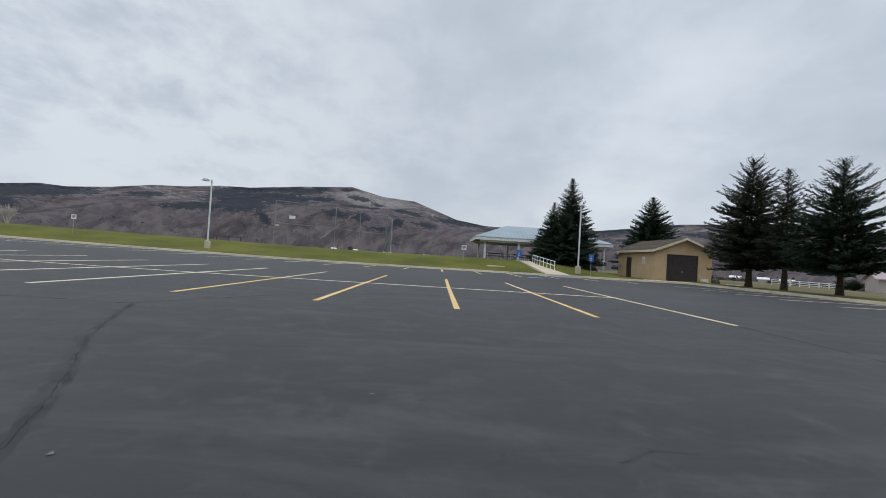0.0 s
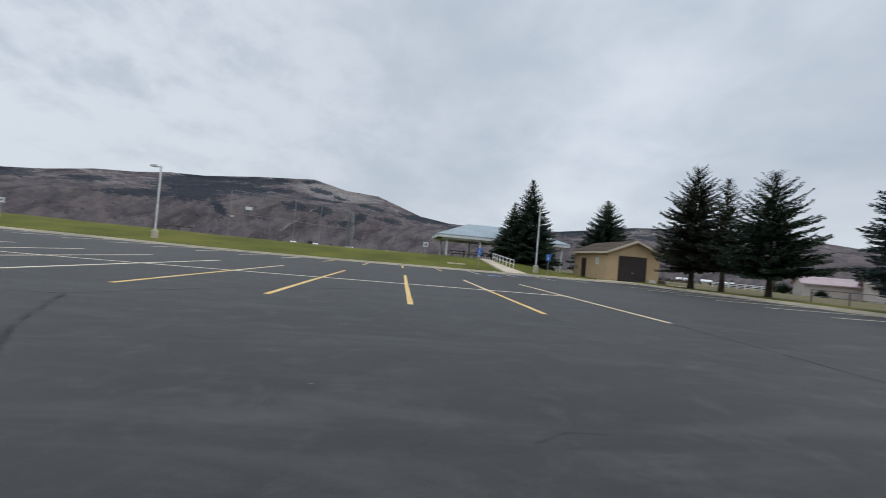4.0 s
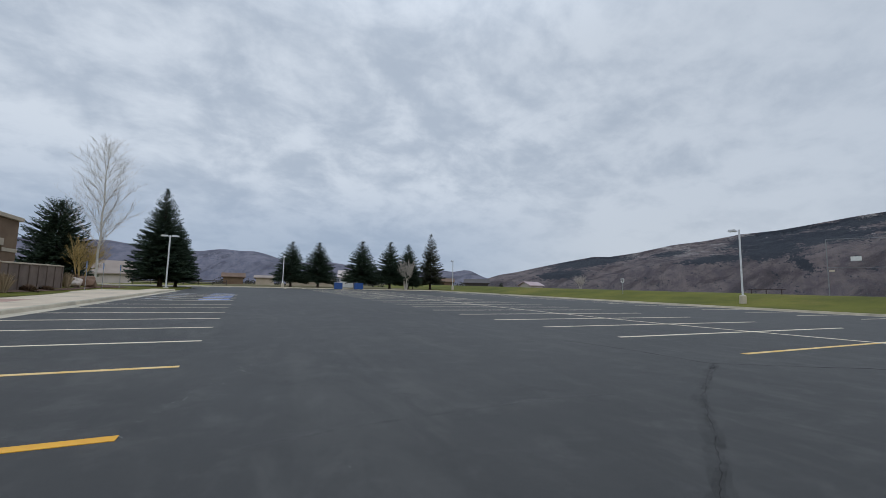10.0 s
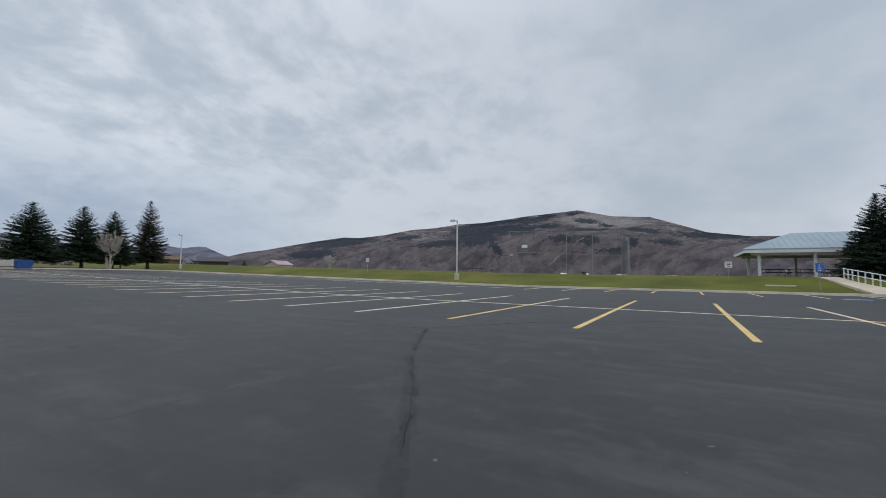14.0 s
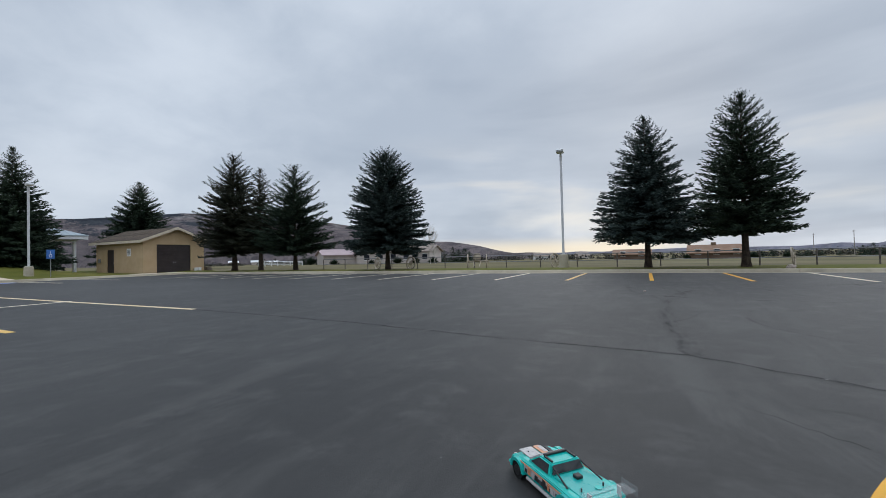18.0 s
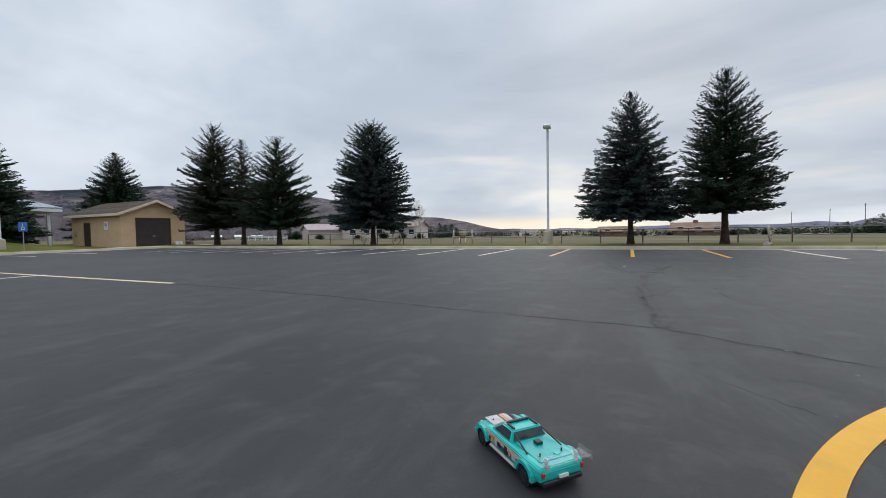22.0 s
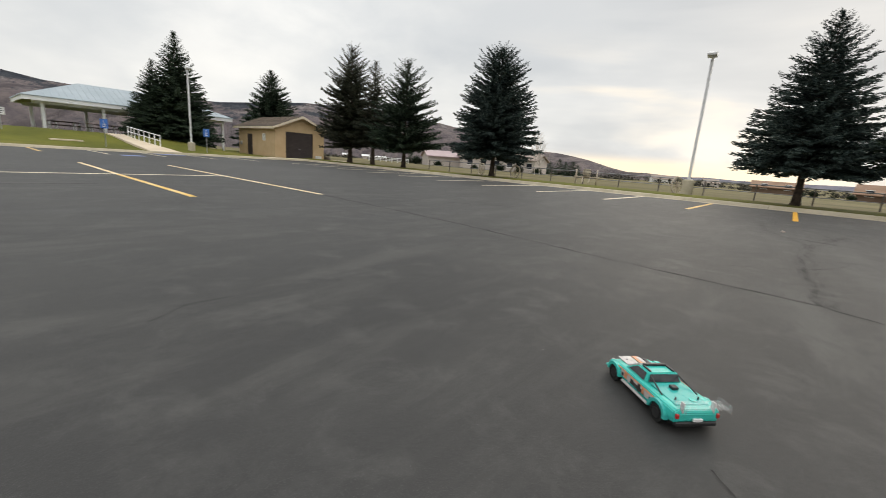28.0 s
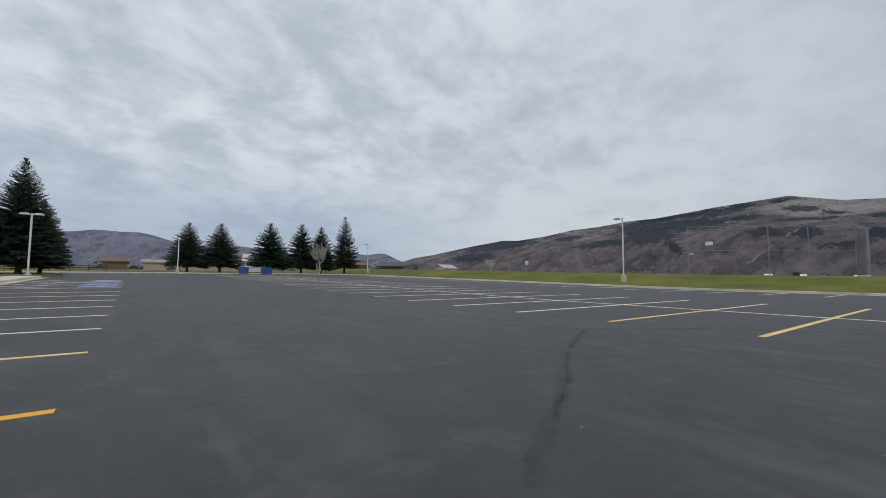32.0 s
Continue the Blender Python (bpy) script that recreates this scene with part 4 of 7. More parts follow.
# ---- trees ----
def spruce_crown(H, R, z0, seed, full=0.85, gap=0.0, dens=1.0, clump=1.0, lift=0.0, rag=0.0):
    """Needle sprays on drooping whorled boughs. Returns vertices, faces and the bough axes."""
    r = np.random.RandomState(seed)
    V, F, axes = [], [], []
    z = z0
    nv = 0
    while z < H - 0.12:
        t = (z - z0) / (H - z0)
        reach = R * (1 - t) ** full * (0.62 + 0.38 * min(1, t * 7 + 0.45))
        n = int((7 + 8 * (1 - t)) * dens)
        spin = r.uniform(0, 6.28)
        for k in range(n):
            if r.rand() < gap + 0.5 * rag * t:
                continue
            a = spin + k * 6.283 / n + r.uniform(-0.25, 0.25)
            L = max(0.16, reach * r.uniform(0.76 - rag, 1.08 + 0.35 * rag))
            rise = -0.12 + lift + 0.75 * t ** 1.5 + r.uniform(-0.10, 0.10)
            m = max(4, int(L / (0.10 * clump)))
            s = np.linspace(0.12, 1.0, m)
            zz = z + r.uniform(-0.1, 0.1)
            px = np.cos(a) * L * s
            py = np.sin(a) * L * s
            pz = zz + L * (rise * s - 0.22 * s ** 2 * (1 - t) + 0.20 * s ** 3)
            axes.append((zz, a, L, rise, t))
            for side in (-1, 1, 0):
                ln = (0.10 + 0.09 * (1 - t) + 0.15 * L * (1.0 - 0.7 * s)) * r.uniform(0.75, 1.25, m) * clump ** 0.5
                if side == 0:
                    ang = a + r.uniform(-0.3, 0.3, m)
                    el = rise + r.uniform(0.05, 0.6, m)
                    ln = ln * 0.8
                else:
                    ang = a + side * r.uniform(0.45, 1.05, m)
                    el = rise + r.uniform(-0.45, 0.25, m)
                d = np.stack([np.cos(ang) * np.cos(el), np.sin(ang) * np.cos(el), np.sin(el)], 1)
                base = np.stack([px, py, pz], 1) + r.uniform(-0.05, 0.05, (m, 3))
                tip = base + d * ln[:, None]
                hor = np.stack([-np.sin(ang), np.cos(ang), np.zeros(m)], 1)
                upv = np.cross(d, hor)
                w = ln * r.uniform(0.085, 0.145, m)
                mid_ = base + d * (ln * 0.45)[:, None]
                sag = np.array([0, 0, -1.0]) * (ln * 0.10)[:, None]
                for ax in (hor, upv):
                    q = np.stack([base, mid_ + ax * w[:, None] + sag, tip, mid_ - ax * w[:, None] + sag], 1)
                    V.append(q.reshape(-1, 3))
                    F.append(nv + np.arange(4 * m).reshape(m, 4))
                    nv += 4 * m
        z += r.uniform(0.17, 0.27) * (1.15 - 0.3 * t) / max(0.6, dens ** 0.5)
    # leader
    m = 14
    for k in range(m):
        zz = H - 0.55 + 0.5 * k / m
        a = r.uniform(0, 6.28)
        d = np.array([math.cos(a) * 0.6, math.sin(a) * 0.6, 0.8])
        b = np.array([0, 0, zz])
        hor = np.array([-math.sin(a), math.cos(a), 0]) * 0.045
        q = np.stack([b, b + d * 0.1 + hor, b + d * 0.26, b + d * 0.1 - hor])
        V.append(q)
        F.append(nv + np.arange(4).reshape(1, 4))
        nv += 4
    return np.concatenate(V), np.concatenate(F), axes


def fast_mesh(name, V, F, mat):
    me = bpy.data.meshes.new(name)
    nf, k = F.shape
    me.vertices.add(len(V))
    me.vertices.foreach_set("co", V.astype(np.float32).ravel())
    me.loops.add(nf * k)
    me.loops.foreach_set("vertex_index", F.astype(np.int32).ravel())
    me.polygons.add(nf)
    me.polygons.foreach_set("loop_start", np.arange(0, nf * k, k, dtype=np.int32))
    me.update(calc_edges=True)
    me.materials.append(M[mat])
    return me


def sticks(name, segs, n, mat, parent):
    """Tapered n-sided sticks from rows of (p, q, r0, r1), as one mesh."""
    P = np.array([list(a) for a, _, _, _ in segs])
    Q = np.array([list(b) for _, b, _, _ in segs])
    R0 = np.array([c for _, _, c, _ in segs])[:, None, None]
    R1 = np.array([c for _, _, _, c in segs])[:, None, None]
    D = Q - P
    D /= np.maximum(np.linalg.norm(D, axis=1), 1e-6)[:, None]
    A = np.cross(D, np.array([0.31, 0.87, 0.38]))
    A /= np.maximum(np.linalg.norm(A, axis=1), 1e-6)[:, None]
    B = np.cross(D, A)
    t = 2 * np.pi * np.arange(n) / n
    ring = A[:, None, :] * np.cos(t)[None, :, None] + B[:, None, :] * np.sin(t)[None, :, None]
    V = np.concatenate([P[:, None, :] + ring * R0, Q[:, None, :] + ring * R1], 1).reshape(-1, 3)
    k = np.arange(n)
    f = np.stack([k, (k + 1) % n, (k + 1) % n + n, k + n], 1)
    F = (f[None] + (np.arange(len(segs)) * 2 * n)[:, None, None]).reshape(-1, 4)
    ob = new(name, fast_mesh(name, V, F, mat))
    ob.parent = parent
    return ob


def spruce(at, H, R, z0, seed, label, mat="needle", full=0.85, gap=0.05, dens=1.0, clump=1.0, lift=0.0, rag=0.0):
    root = thing("spruce_tree", at, label, "tree")
    V, F, axes = spruce_crown(H, R, z0, seed, full, gap, dens, clump, lift, rag)
    crown = new("crown", fast_mesh("crown", V, F, mat))
    crown.parent = root
    bm = bmesh.new()
    r0 = 0.019 * H + 0.025
    n = 10
    rows = 9
    rr = random.Random(seed)
    ring0 = None
    for i in range(rows + 1):
        t = i / rows
        z = -0.25 + (H + 0.1) * t ** 1.3
        rad = r0 * (1 - t) ** 0.9 * (1.45 if i == 0 else 1.12 if i == 1 else 1) + 0.006
        ring = [bm.verts.new((math.cos(a) * rad * rr.uniform(0.9, 1.1), math.sin(a) * rad * rr.uniform(0.9, 1.1), z)) for a in (6.2832 * k / n for k in range(n))]
        if ring0:
            for k in range(n):
                bm.faces.new((ring0[k], ring0[(k + 1) % n], ring[(k + 1) % n], ring[k]))
        ring0 = ring
    part("trunk", bm, "bark", root)
    sticks("branchwork", [((0, 0, zz), (math.cos(a) * L * 0.75, math.sin(a) * L * 0.75, zz + L * (rise * 0.75 - 0.12 * (1 - t) + 0.08)), 0.012 + 0.012 * L, 0.006) for zz, a, L, rise, t in axes[::2]], 4, "bark", root)
    return root


def far_spruce(at, src, sc, sz, rz, label):
    """A distant tree that shares the needles and bark of one already grown."""
    c = copy_thing(src, pose(*at, 0, 0, rz))
    for o in c.children:
        o.scale = (sc, sc, sz)
    c["label"] = label
    return c


def g3(x, y, dz=0.0):
    return (x, y, gz(x, y) + dz)


spruce(g3(23.3, 30.5), 9.7, 3.05, 1.5, 11, "tall shaggy spruce with browning upper boughs beside the lawn strip", "needle_brown", 0.62, 0.10, 1.2, 0.75, 0.1, 0.42)
spruce(g3(23.5, 27.6), 8.3, 2.1, 1.7, 12, "slim browning spruce crowded between two larger ones", "needle_brown", 0.68, 0.14, 1.1, 0.75, 0.1, 0.42)
spruce(g3(23.3, 23.6), 8.0, 3.2, 1.35, 13, "broad green spruce with upswept boughs on a bare trunk", "needle", 0.74, 0.12, 1.1, 0.75, 0.2, 0.36)
spruce(g3(23.3, 15.2), 7.85, 3.1, 1.45, 14, "dense rounded dark spruce on a short bare trunk", "needle_blue", 0.52, 0.02, 1.25, 0.7)
spruce(g3(23.0, -0.35), 7.45, 2.75, 1.55, 15, "dense blue-green spruce with wide lower boughs behind the kerb", "needle_blue", 0.78, 0.04, 1.15, 0.7)
spruce(g3(22.8, -4.25), 7.75, 2.4, 1.6, 16, "tall dark spruce with ragged upswept boughs behind the kerb", "needle", 0.66, 0.10, 1.15, 0.7, 0.16)
spruce(g3(23.2, -18.8, 0.1), 7.6, 3.9, 1.3, 17, "wide spreading blue-green spruce by the fence", "needle_blue", 0.62, 0.08, 1.15, 0.8, 0.16)
spruce(g3(23.3, -22.2, 0.1), 7.8, 3.9, 1.3, 18, "wide spreading dark spruce touching its neighbour", "needle", 0.6, 0.10, 1.15, 0.8, 0.16)
src_a = spruce(g3(14.4, 45.0), 9.6, 3.9, 0.4, 19, "tall pointed dark spruce in front of the picnic pavilion", "needle", 0.92, 0.05, 1.15, 1.1)
spruce((25.6, 49.0, gz(25.6, 49.0)), 9.6, 4.5, 1.0, 20, "dark spruce rising behind the storage shed", "needle", 0.85, 0.08, 1.15, 1.1)
far_spruce(g3(12.7, 45.6), src_a, 0.72, 0.70, 70, "smaller dark spruce growing against the taller one")
x66 = -80.0
y66 = x66 / math.tan(radians(-66.5))
spruce((x66, y66, gz(x66, y66)), 0.97 + math.hypot(x66, y66) * math.tan(radians(8.0)) - gz(x66, y66), 3.3, 1.4, 23, "tall thin ragged spruce in the row beyond the far kerb", "needle_brown", 0.8, 0.38, 0.9, 1.5, 0.1)
src_w = spruce((-80, 80 / math.tan(radians(69.6)), gz(-80, 30)), 9.3, 3.5, 1.5, 22, "dark green spruce at the end of the far row", "needle", 0.85, 0.14, 1.0, 1.5)
src_c = spruce((-57.5, -9.2, gz(-57.5, -9.2)), 11.5, 3.8, 1.4, 21, "large dense dark spruce at the end of the pavement", "needle", 0.9, 0.03, 1.1, 1.3)
far_spruce((-60.0, -8.0, gz(-60, -8)), src_c, 0.75, 0.68, 1.0, "smaller dark spruce growing against a larger one")
for az, el, w, src in ((-85.0, 6.2, 1.08, src_w), (-81.6, 6.3, 1.15, src_w), (-75.95, 6.7, 1.25, src_w), (-72.1, 6.75, 1.12, src_w), (-68.9, 4.2, 0.5, src_w)):
    x = -80.0
    y = x / math.tan(radians(az))
    d = math.hypot(x, y)
    top = 0.97 + d * math.tan(radians(el))
    zb = gz(x, y)
    far_spruce((x, y, zb), src, w, (top - zb) / (9.4 if src is src_a else 9.3), az, "dark green spruce in the row beyond the far kerb")


def bare_tree(at, H, seed, label, category="tree", mat="pale_bark", stems=1, spread=0.42, levels=5, r0=None, name="bare_tree", twig="twig"):
    root = thing(name, at, label, category)
    rr = random.Random(seed)
    wood, twigs = [], []

    def grow(p, d, L, r, lev):
        segs = 3 if lev < 2 else 2
        for s in range(segs):
            q = p + d * (L / segs)
            (wood if lev < 2 else twigs).append((p, q, r * (1 - 0.28 * s / segs), r * (1 - 0.28 * (s + 1) / segs)))
            d = (d + Vector((rr.uniform(-0.12, 0.12), rr.uniform(-0.12, 0.12), 0.06))).normalized()
            p = q
            if lev < levels and (s > 0 or lev > 0):
                for _ in range(2):
                    e = (d * 0.9 + Vector((rr.uniform(-1, 1), rr.uniform(-1, 1), rr.uniform(-0.1, 0.5))) * spread * 1.6).normalized()
                    grow(p, e, L * rr.uniform(0.45, 0.62), r * 0.45, lev + 1)
        if lev < levels:
            grow(p, d, L * 0.62, r * 0.66, lev + 1)

    for k in range(stems):
        a = 6.28 * k / stems
        d = Vector((math.cos(a) * 0.28, math.sin(a) * 0.28, 1)).normalized() if stems > 1 else Vector((0.02, 0.02, 1)).normalized()
        grow(Vector((math.cos(a) * 0.1, math.sin(a) * 0.1, -0.2)) if stems > 1 else Vector((0, 0, -0.2)), d, H * 0.42, r0 or 0.016 * H, 0)
    sticks("trunk", wood, 7, mat, root)
    sticks("twig_spray", twigs, 3, twig, root)
    return root


def birch(at, H, reach, seed, label, r0=0.15, bough_r=0.45, boughs=30, forks=2):
    """One tall leader with rising side boughs that fork into fine hanging sprays."""
    root = thing("birch_tree", at, label, "tree")
    rr = random.Random(seed)
    wood, fine = [], []
    axis = []
    p = Vector((0, 0, -0.2))
    n = 14
    for i in range(n):
        t = i / n
        q = p + Vector((rr.uniform(-0.09, 0.09), rr.uniform(-0.09, 0.09), (H + 0.2) / n))
        wood.append((p, q, r0 * (1 - t) ** 0.85 + 0.012, r0 * (1 - (i + 1) / n) ** 0.85 + 0.012))
        axis.append((p, q))
        p = q

    def spray(p, d, L, r, lev):
        k = 4 if lev == 0 else 3
        for s in range(k):
            q = p + d * (L / k)
            (wood if lev == 0 else fine).append((p, q, r * (1 - 0.75 * s / k), r * (1 - 0.75 * (s + 1) / k)))
            d = (d + Vector((rr.uniform(-0.16, 0.16), rr.uniform(-0.16, 0.16), rr.uniform(-0.05, 0.12)))).normalized()
            p = q
            if lev < 3:
                for _ in range(forks + 1 if lev < 1 else forks if lev < 2 else 1):
                    e = (d + Vector((rr.uniform(-1, 1), rr.uniform(-1, 1), rr.uniform(-0.45, 0.55))) * 0.75).normalized()
                    spray(p, e, L * rr.uniform(0.28, 0.5), r * 0.45, lev + 1)

    for i in range(boughs):
        t = 0.24 + 0.74 * (i + rr.random()) / boughs
        a, b = axis[min(n - 1, int(t * n))]
        c = a + (b - a) * ((t * n) % 1)
        ang = i * 2.4 + rr.uniform(-0.5, 0.5)
        L = reach * (math.sin(math.pi * min(1, (1.06 - t) / 0.78) * 0.62) + 0.10) * rr.uniform(0.7, 1.15)
        up = 0.75 + 1.0 * t + rr.uniform(-0.25, 0.25)
        d = Vector((math.cos(ang), math.sin(ang), up)).normalized()
        spray(c, d, L, r0 * bough_r * (1.05 - t) ** 0.6 * 0.6 + 0.01, 0)
    sticks("trunk", wood, 7, "pale_bark", root)
    sticks("twig_spray", fine, 3, "white_twig", root)
    return root


birch((-46, -12.0, gz(-46, -12)), 12.9, 2.9, 31, "tall leafless white-barked birch in a mulch bed", 0.095, 0.3, boughs=46, forks=2)
bare_tree((-47.2, -13.4, gz(-47.2, -13.4)), 4.6, 39, "low golden leafless willow scrub under the birch", "shrub", "tan_twig", 5, 0.7, 4, 0.05, "willow_scrub", "tan_twig")
bare_tree((-78, 28.6, gz(-78, 28.6)), 6.4, 32, "leafless birch clump with white stems", stems=4, spread=0.5, levels=4, r0=0.125, twig="white_twig")
bare_tree((-66, -31, gz(-66, -31)), 10, 33, "leafless grey tree behind the low building", spread=0.45, levels=4)
birch((-56, -26, gz(-56, -26)), 9.5, 3.4, 34, "pale leafless birch behind the low building", 0.12)
birch((64.5, 34.0, gz(64.5, 34)), 6.6, 1.9, 35, "slim leafless pale birch beside the farmhouse", 0.06, boughs=18)
birch((66.2, 33.9, gz(66.2, 33.9)), 5.6, 1.7, 36, "slim leafless pale birch beside the farmhouse", 0.05, boughs=18)
bare_tree((-101, 97, gz(-101, 97)), 5.2, 37, "leafless tan cottonwood clump beyond the lawn", "tree", "white_twig", 6, 0.7, 4, 0.05, "bare_tree", "white_twig")

spruce((-49.5, -16.0, gz(-49.5, -16)), 7.7, 3.1, 0.7, 41, "bushy dark fir with open crown beside the brown building", "needle", 0.5, 0.25, 1.1, 1.5, 0.1)


# ---- light poles ----
def light_pole(at, H, rz, heads, label, base_h=0.72):
    root = thing("light_pole", at, label, "light pole", "car park light poles", rz)
    bm = tb((0, 0, -0.3), (0, 0, base_h - 0.05), 0.27, 0.25, 18)
    tube(bm, (0, 0, base_h - 0.05), (0, 0, base_h), 0.25, 0.21, 18)
    part("concrete_base", bm, "concrete", root)
    part("base_plate", bx(-0.15, -0.15, base_h, 0.15, 0.15, base_h + 0.03, 0.008), "pole", root)
    bm = bmesh.new()
    box(bm, -0.062, -0.062, base_h + 0.03, 0.062, 0.062, H - 0.05, 0.012)
    part("pole", bm, "pole", root)
    for k in range(heads):
        s = 1 if k == 0 else -1
        arm = part("arm", bx(0.06 if s > 0 else -0.25, -0.04, H - 0.2, 0.25 if s > 0 else -0.06, 0.04, H - 0.12, 0.01), "pole", root)
        bm = bmesh.new()
        poly_prism(bm, ((0.2 * s, H - 0.2), (0.78 * s, H - 0.2), (0.8 * s, H - 0.12), (0.66 * s, H - 0.03), (0.26 * s, H - 0.03), (0.2 * s, H - 0.1)), "y", -0.19, 0.19)
        head = part("lamp_head", bm, "pole", root)
        part("lens", bx(0.28 * s, -0.14, H - 0.225, 0.7 * s, 0.14, H - 0.2, 0.01), "lens", head)
    return root


light_pole(g3(-20.95, 37.6, -0.05), 6.35, 200, 1, "white square light pole with one lamp head on a concrete base")
light_pole(g3(12.85, 37.4, -0.1), 6.4, -100, 1, "white square light pole with one lamp head beside the ramp")
light_pole(g3(23.6, 3.8), 6.45, 186, 1, "white square light pole with one lamp head behind the kerb")
light_pole((-50.5, -7.5, zl(-50.5) + 0.14), 5.5, 82, 2, "white light pole with two lamp heads on the pavement", 0.1)
light_pole((-15.9, -7.6, zl(-15.9) + 0.14), 5.55, 118, 1, "white square light pole beside the boulder on the pavement", 0.12)
light_pole((-76.4, 5.4, gz(-76.4, 5.4)), 5.4, 0, 1, "white light pole at the far kerb")
light_pole((-75, 37.6, gz(-75, 37.6)), 6.0, 180, 1, "white light pole at the far corner of the lawn")


# ---- storage shed ----
def shed():
    x0, x1, y0, y1, ze, zp = 19.55, 24.7, 36.7, 44.1, 2.92, 3.95
    xm = (x0 + x1) / 2
    root = thing("storage_shed", (0, 0, 0), "tan stucco storage shed with brown gable roof and closed roller door", "shed")
    zb = 0.1
    t = 0.18
    dx0, dx1, dz = 20.6, 23.47, 2.55
    bm = bmesh.new()
    box(bm, x0, y0, zb - 0.2, dx0, y0 + t, ze)
    box(bm, dx1, y0, zb - 0.2, x1, y0 + t, ze)
    box(bm, dx0, y0, dz, dx1, y0 + t, ze)
    poly_prism(bm, ((x0, ze), (x1, ze), (xm, zp)), "y", y0, y0 + t)
    part("front_wall", bm, "stucco", root)
    bm = bx(x0, y1 - t, zb - 0.2, x1, y1, ze)
    poly_prism(bm, ((x0, ze), (x1, ze), (xm, zp)), "y", y1 - t, y1)
    part("back_wall", bm, "stucco", root)
    md0, md1 = 41.15, 42.3
    bm = bx(x0, y0 + t, zb - 0.2, x0 + t, md0, ze)
    box(bm, x0, md1, zb - 0.2, x0 + t, y1 - t, ze)
    box(bm, x0, md0, 2.2, x0 + t, md1, ze)
    part("side_wall", bm, "stucco", root)
    part("side_wall", bx(x1 - t, y0 + t, zb - 0.2, x1, y1 - t, ze), "stucco", root)
    slope = (zp - ze) / (xm - x0)
    ov = 0.38
    for s in (-1, 1):
        bm = bmesh.new()
        xe = xm + s * (xm - x0 + ov)
        zl_ = ze - slope * ov
        poly_prism(bm, ((xm, zp + 0.02), (xe, zl_ + 0.02), (xe, zl_ + 0.12), (xm, zp + 0.13)), "y", y0 - 0.4, y1 + 0.4)
        slab_ = part("roof_slope", bm, "shingle", root)
        # shingle courses
        n = 14
        for i in range(n):
            a, b = i / n, (i + 1.12) / n
            bm = bmesh.new()
            xa, xb = xe + (xm - xe) * a, xe + (xm - xe) * min(1, b)
            za, zb_ = zl_ + 0.13 + (zp - zl_) * a, zl_ + 0.122 + (zp - zl_) * min(1, b)
            poly_prism(bm, ((xa, za), (xb, zb_), (xb, zb_ + 0.004), (xa, za + 0.02)), "y", y0 - 0.41, y1 + 0.41)
            part("shingle_course", bm, "shingle", slab_)
        bm = bmesh.new()
        poly_prism(bm, ((xm, zp - 0.08), (xe, zl_ - 0.08), (xe, zl_ + 0.125), (xm, zp + 0.14)), "y", y0 - 0.44, y0 - 0.40)
        part("barge_board", bm, "trim", root)
        part("eave_board", bx(xe - 0.02, y0 - 0.4, zl_ - 0.1, xe + 0.02, y1 + 0.4, zl_ + 0.11), "trim", root)
    # roller door in ribbed slats
    door = part("roller_door", bx(dx0, y0 + 0.10, zb, dx1, y0 + 0.13, dz), "brown_door", root, "closed dark brown ribbed roller door")
    for i in range(20):
        z = zb + 0.01 + i * (dz - zb - 0.02) / 20
        part("slat", bx(dx0 + 0.01, y0 + 0.075, z, dx1 - 0.01, y0 + 0.1, z + (dz - zb) / 20 - 0.012, 0.006), "brown_door", door)
    for yy in (-0.07, 0.07):
        part("door_handle", bx(22.05 + yy, y0 + 0.05, 0.95, 22.09 + yy, y0 + 0.075, 1.06), "galv", door)
    d2 = part("side_door", bx(x0 + 0.05, md0, zb, x0 + 0.1, md1, 2.2, 0.005), "brown_door", root, "closed dark brown steel door")
    part("door_knob", tb((x0 - 0.01, md0 + 0.1, 1.05), (x0 + 0.05, md0 + 0.1, 1.05), 0.03, 0.025, 10), "galv", d2)
    sg = part("notice", bx(x0 - 0.012, 38.5, 1.6, x0, 39.1, 2.25, 0.003), "sign_white", root)
    for i in range(5):
        part("print_bar", bx(x0 - 0.016, 38.57, 1.7 + i * 0.1, x0 - 0.012, 39.03 - 0.05 * (i % 2), 1.74 + i * 0.1), "ink", sg)
    part("meter_box", bx(x0 - 0.12, 43.3, 1.1, x0, 43.55, 1.45, 0.01), "galv", root)
    for a in (23.7, 24.05):
        part("utility_box", bx(a, y0 - 0.22, 0.12, a + 0.26, y0 - 0.02, 0.48, 0.01), "sign_white", root)
    return root


shed()
apron = tagged(obj("shed_apron", bx(18.2, KN + 0.17, -0.2, 26.2, 36.7, 0.155, 0.01), "walk"), "pale concrete apron in front of the shed", "pavement", kind="structure")
lum = thing("timber_stack", (25.2, 37.4, gz(25.2, 37.4)), "small stack of weathered boards beside the shed", "timber")
for i in range(4):
    part("board", bx(-0.25, -0.9 + 0.05 * i, 0.0 + i * 0.09, 0.2, 0.9 - 0.1 * i, 0.07 + i * 0.09, 0.005), "dark_wood", lum)


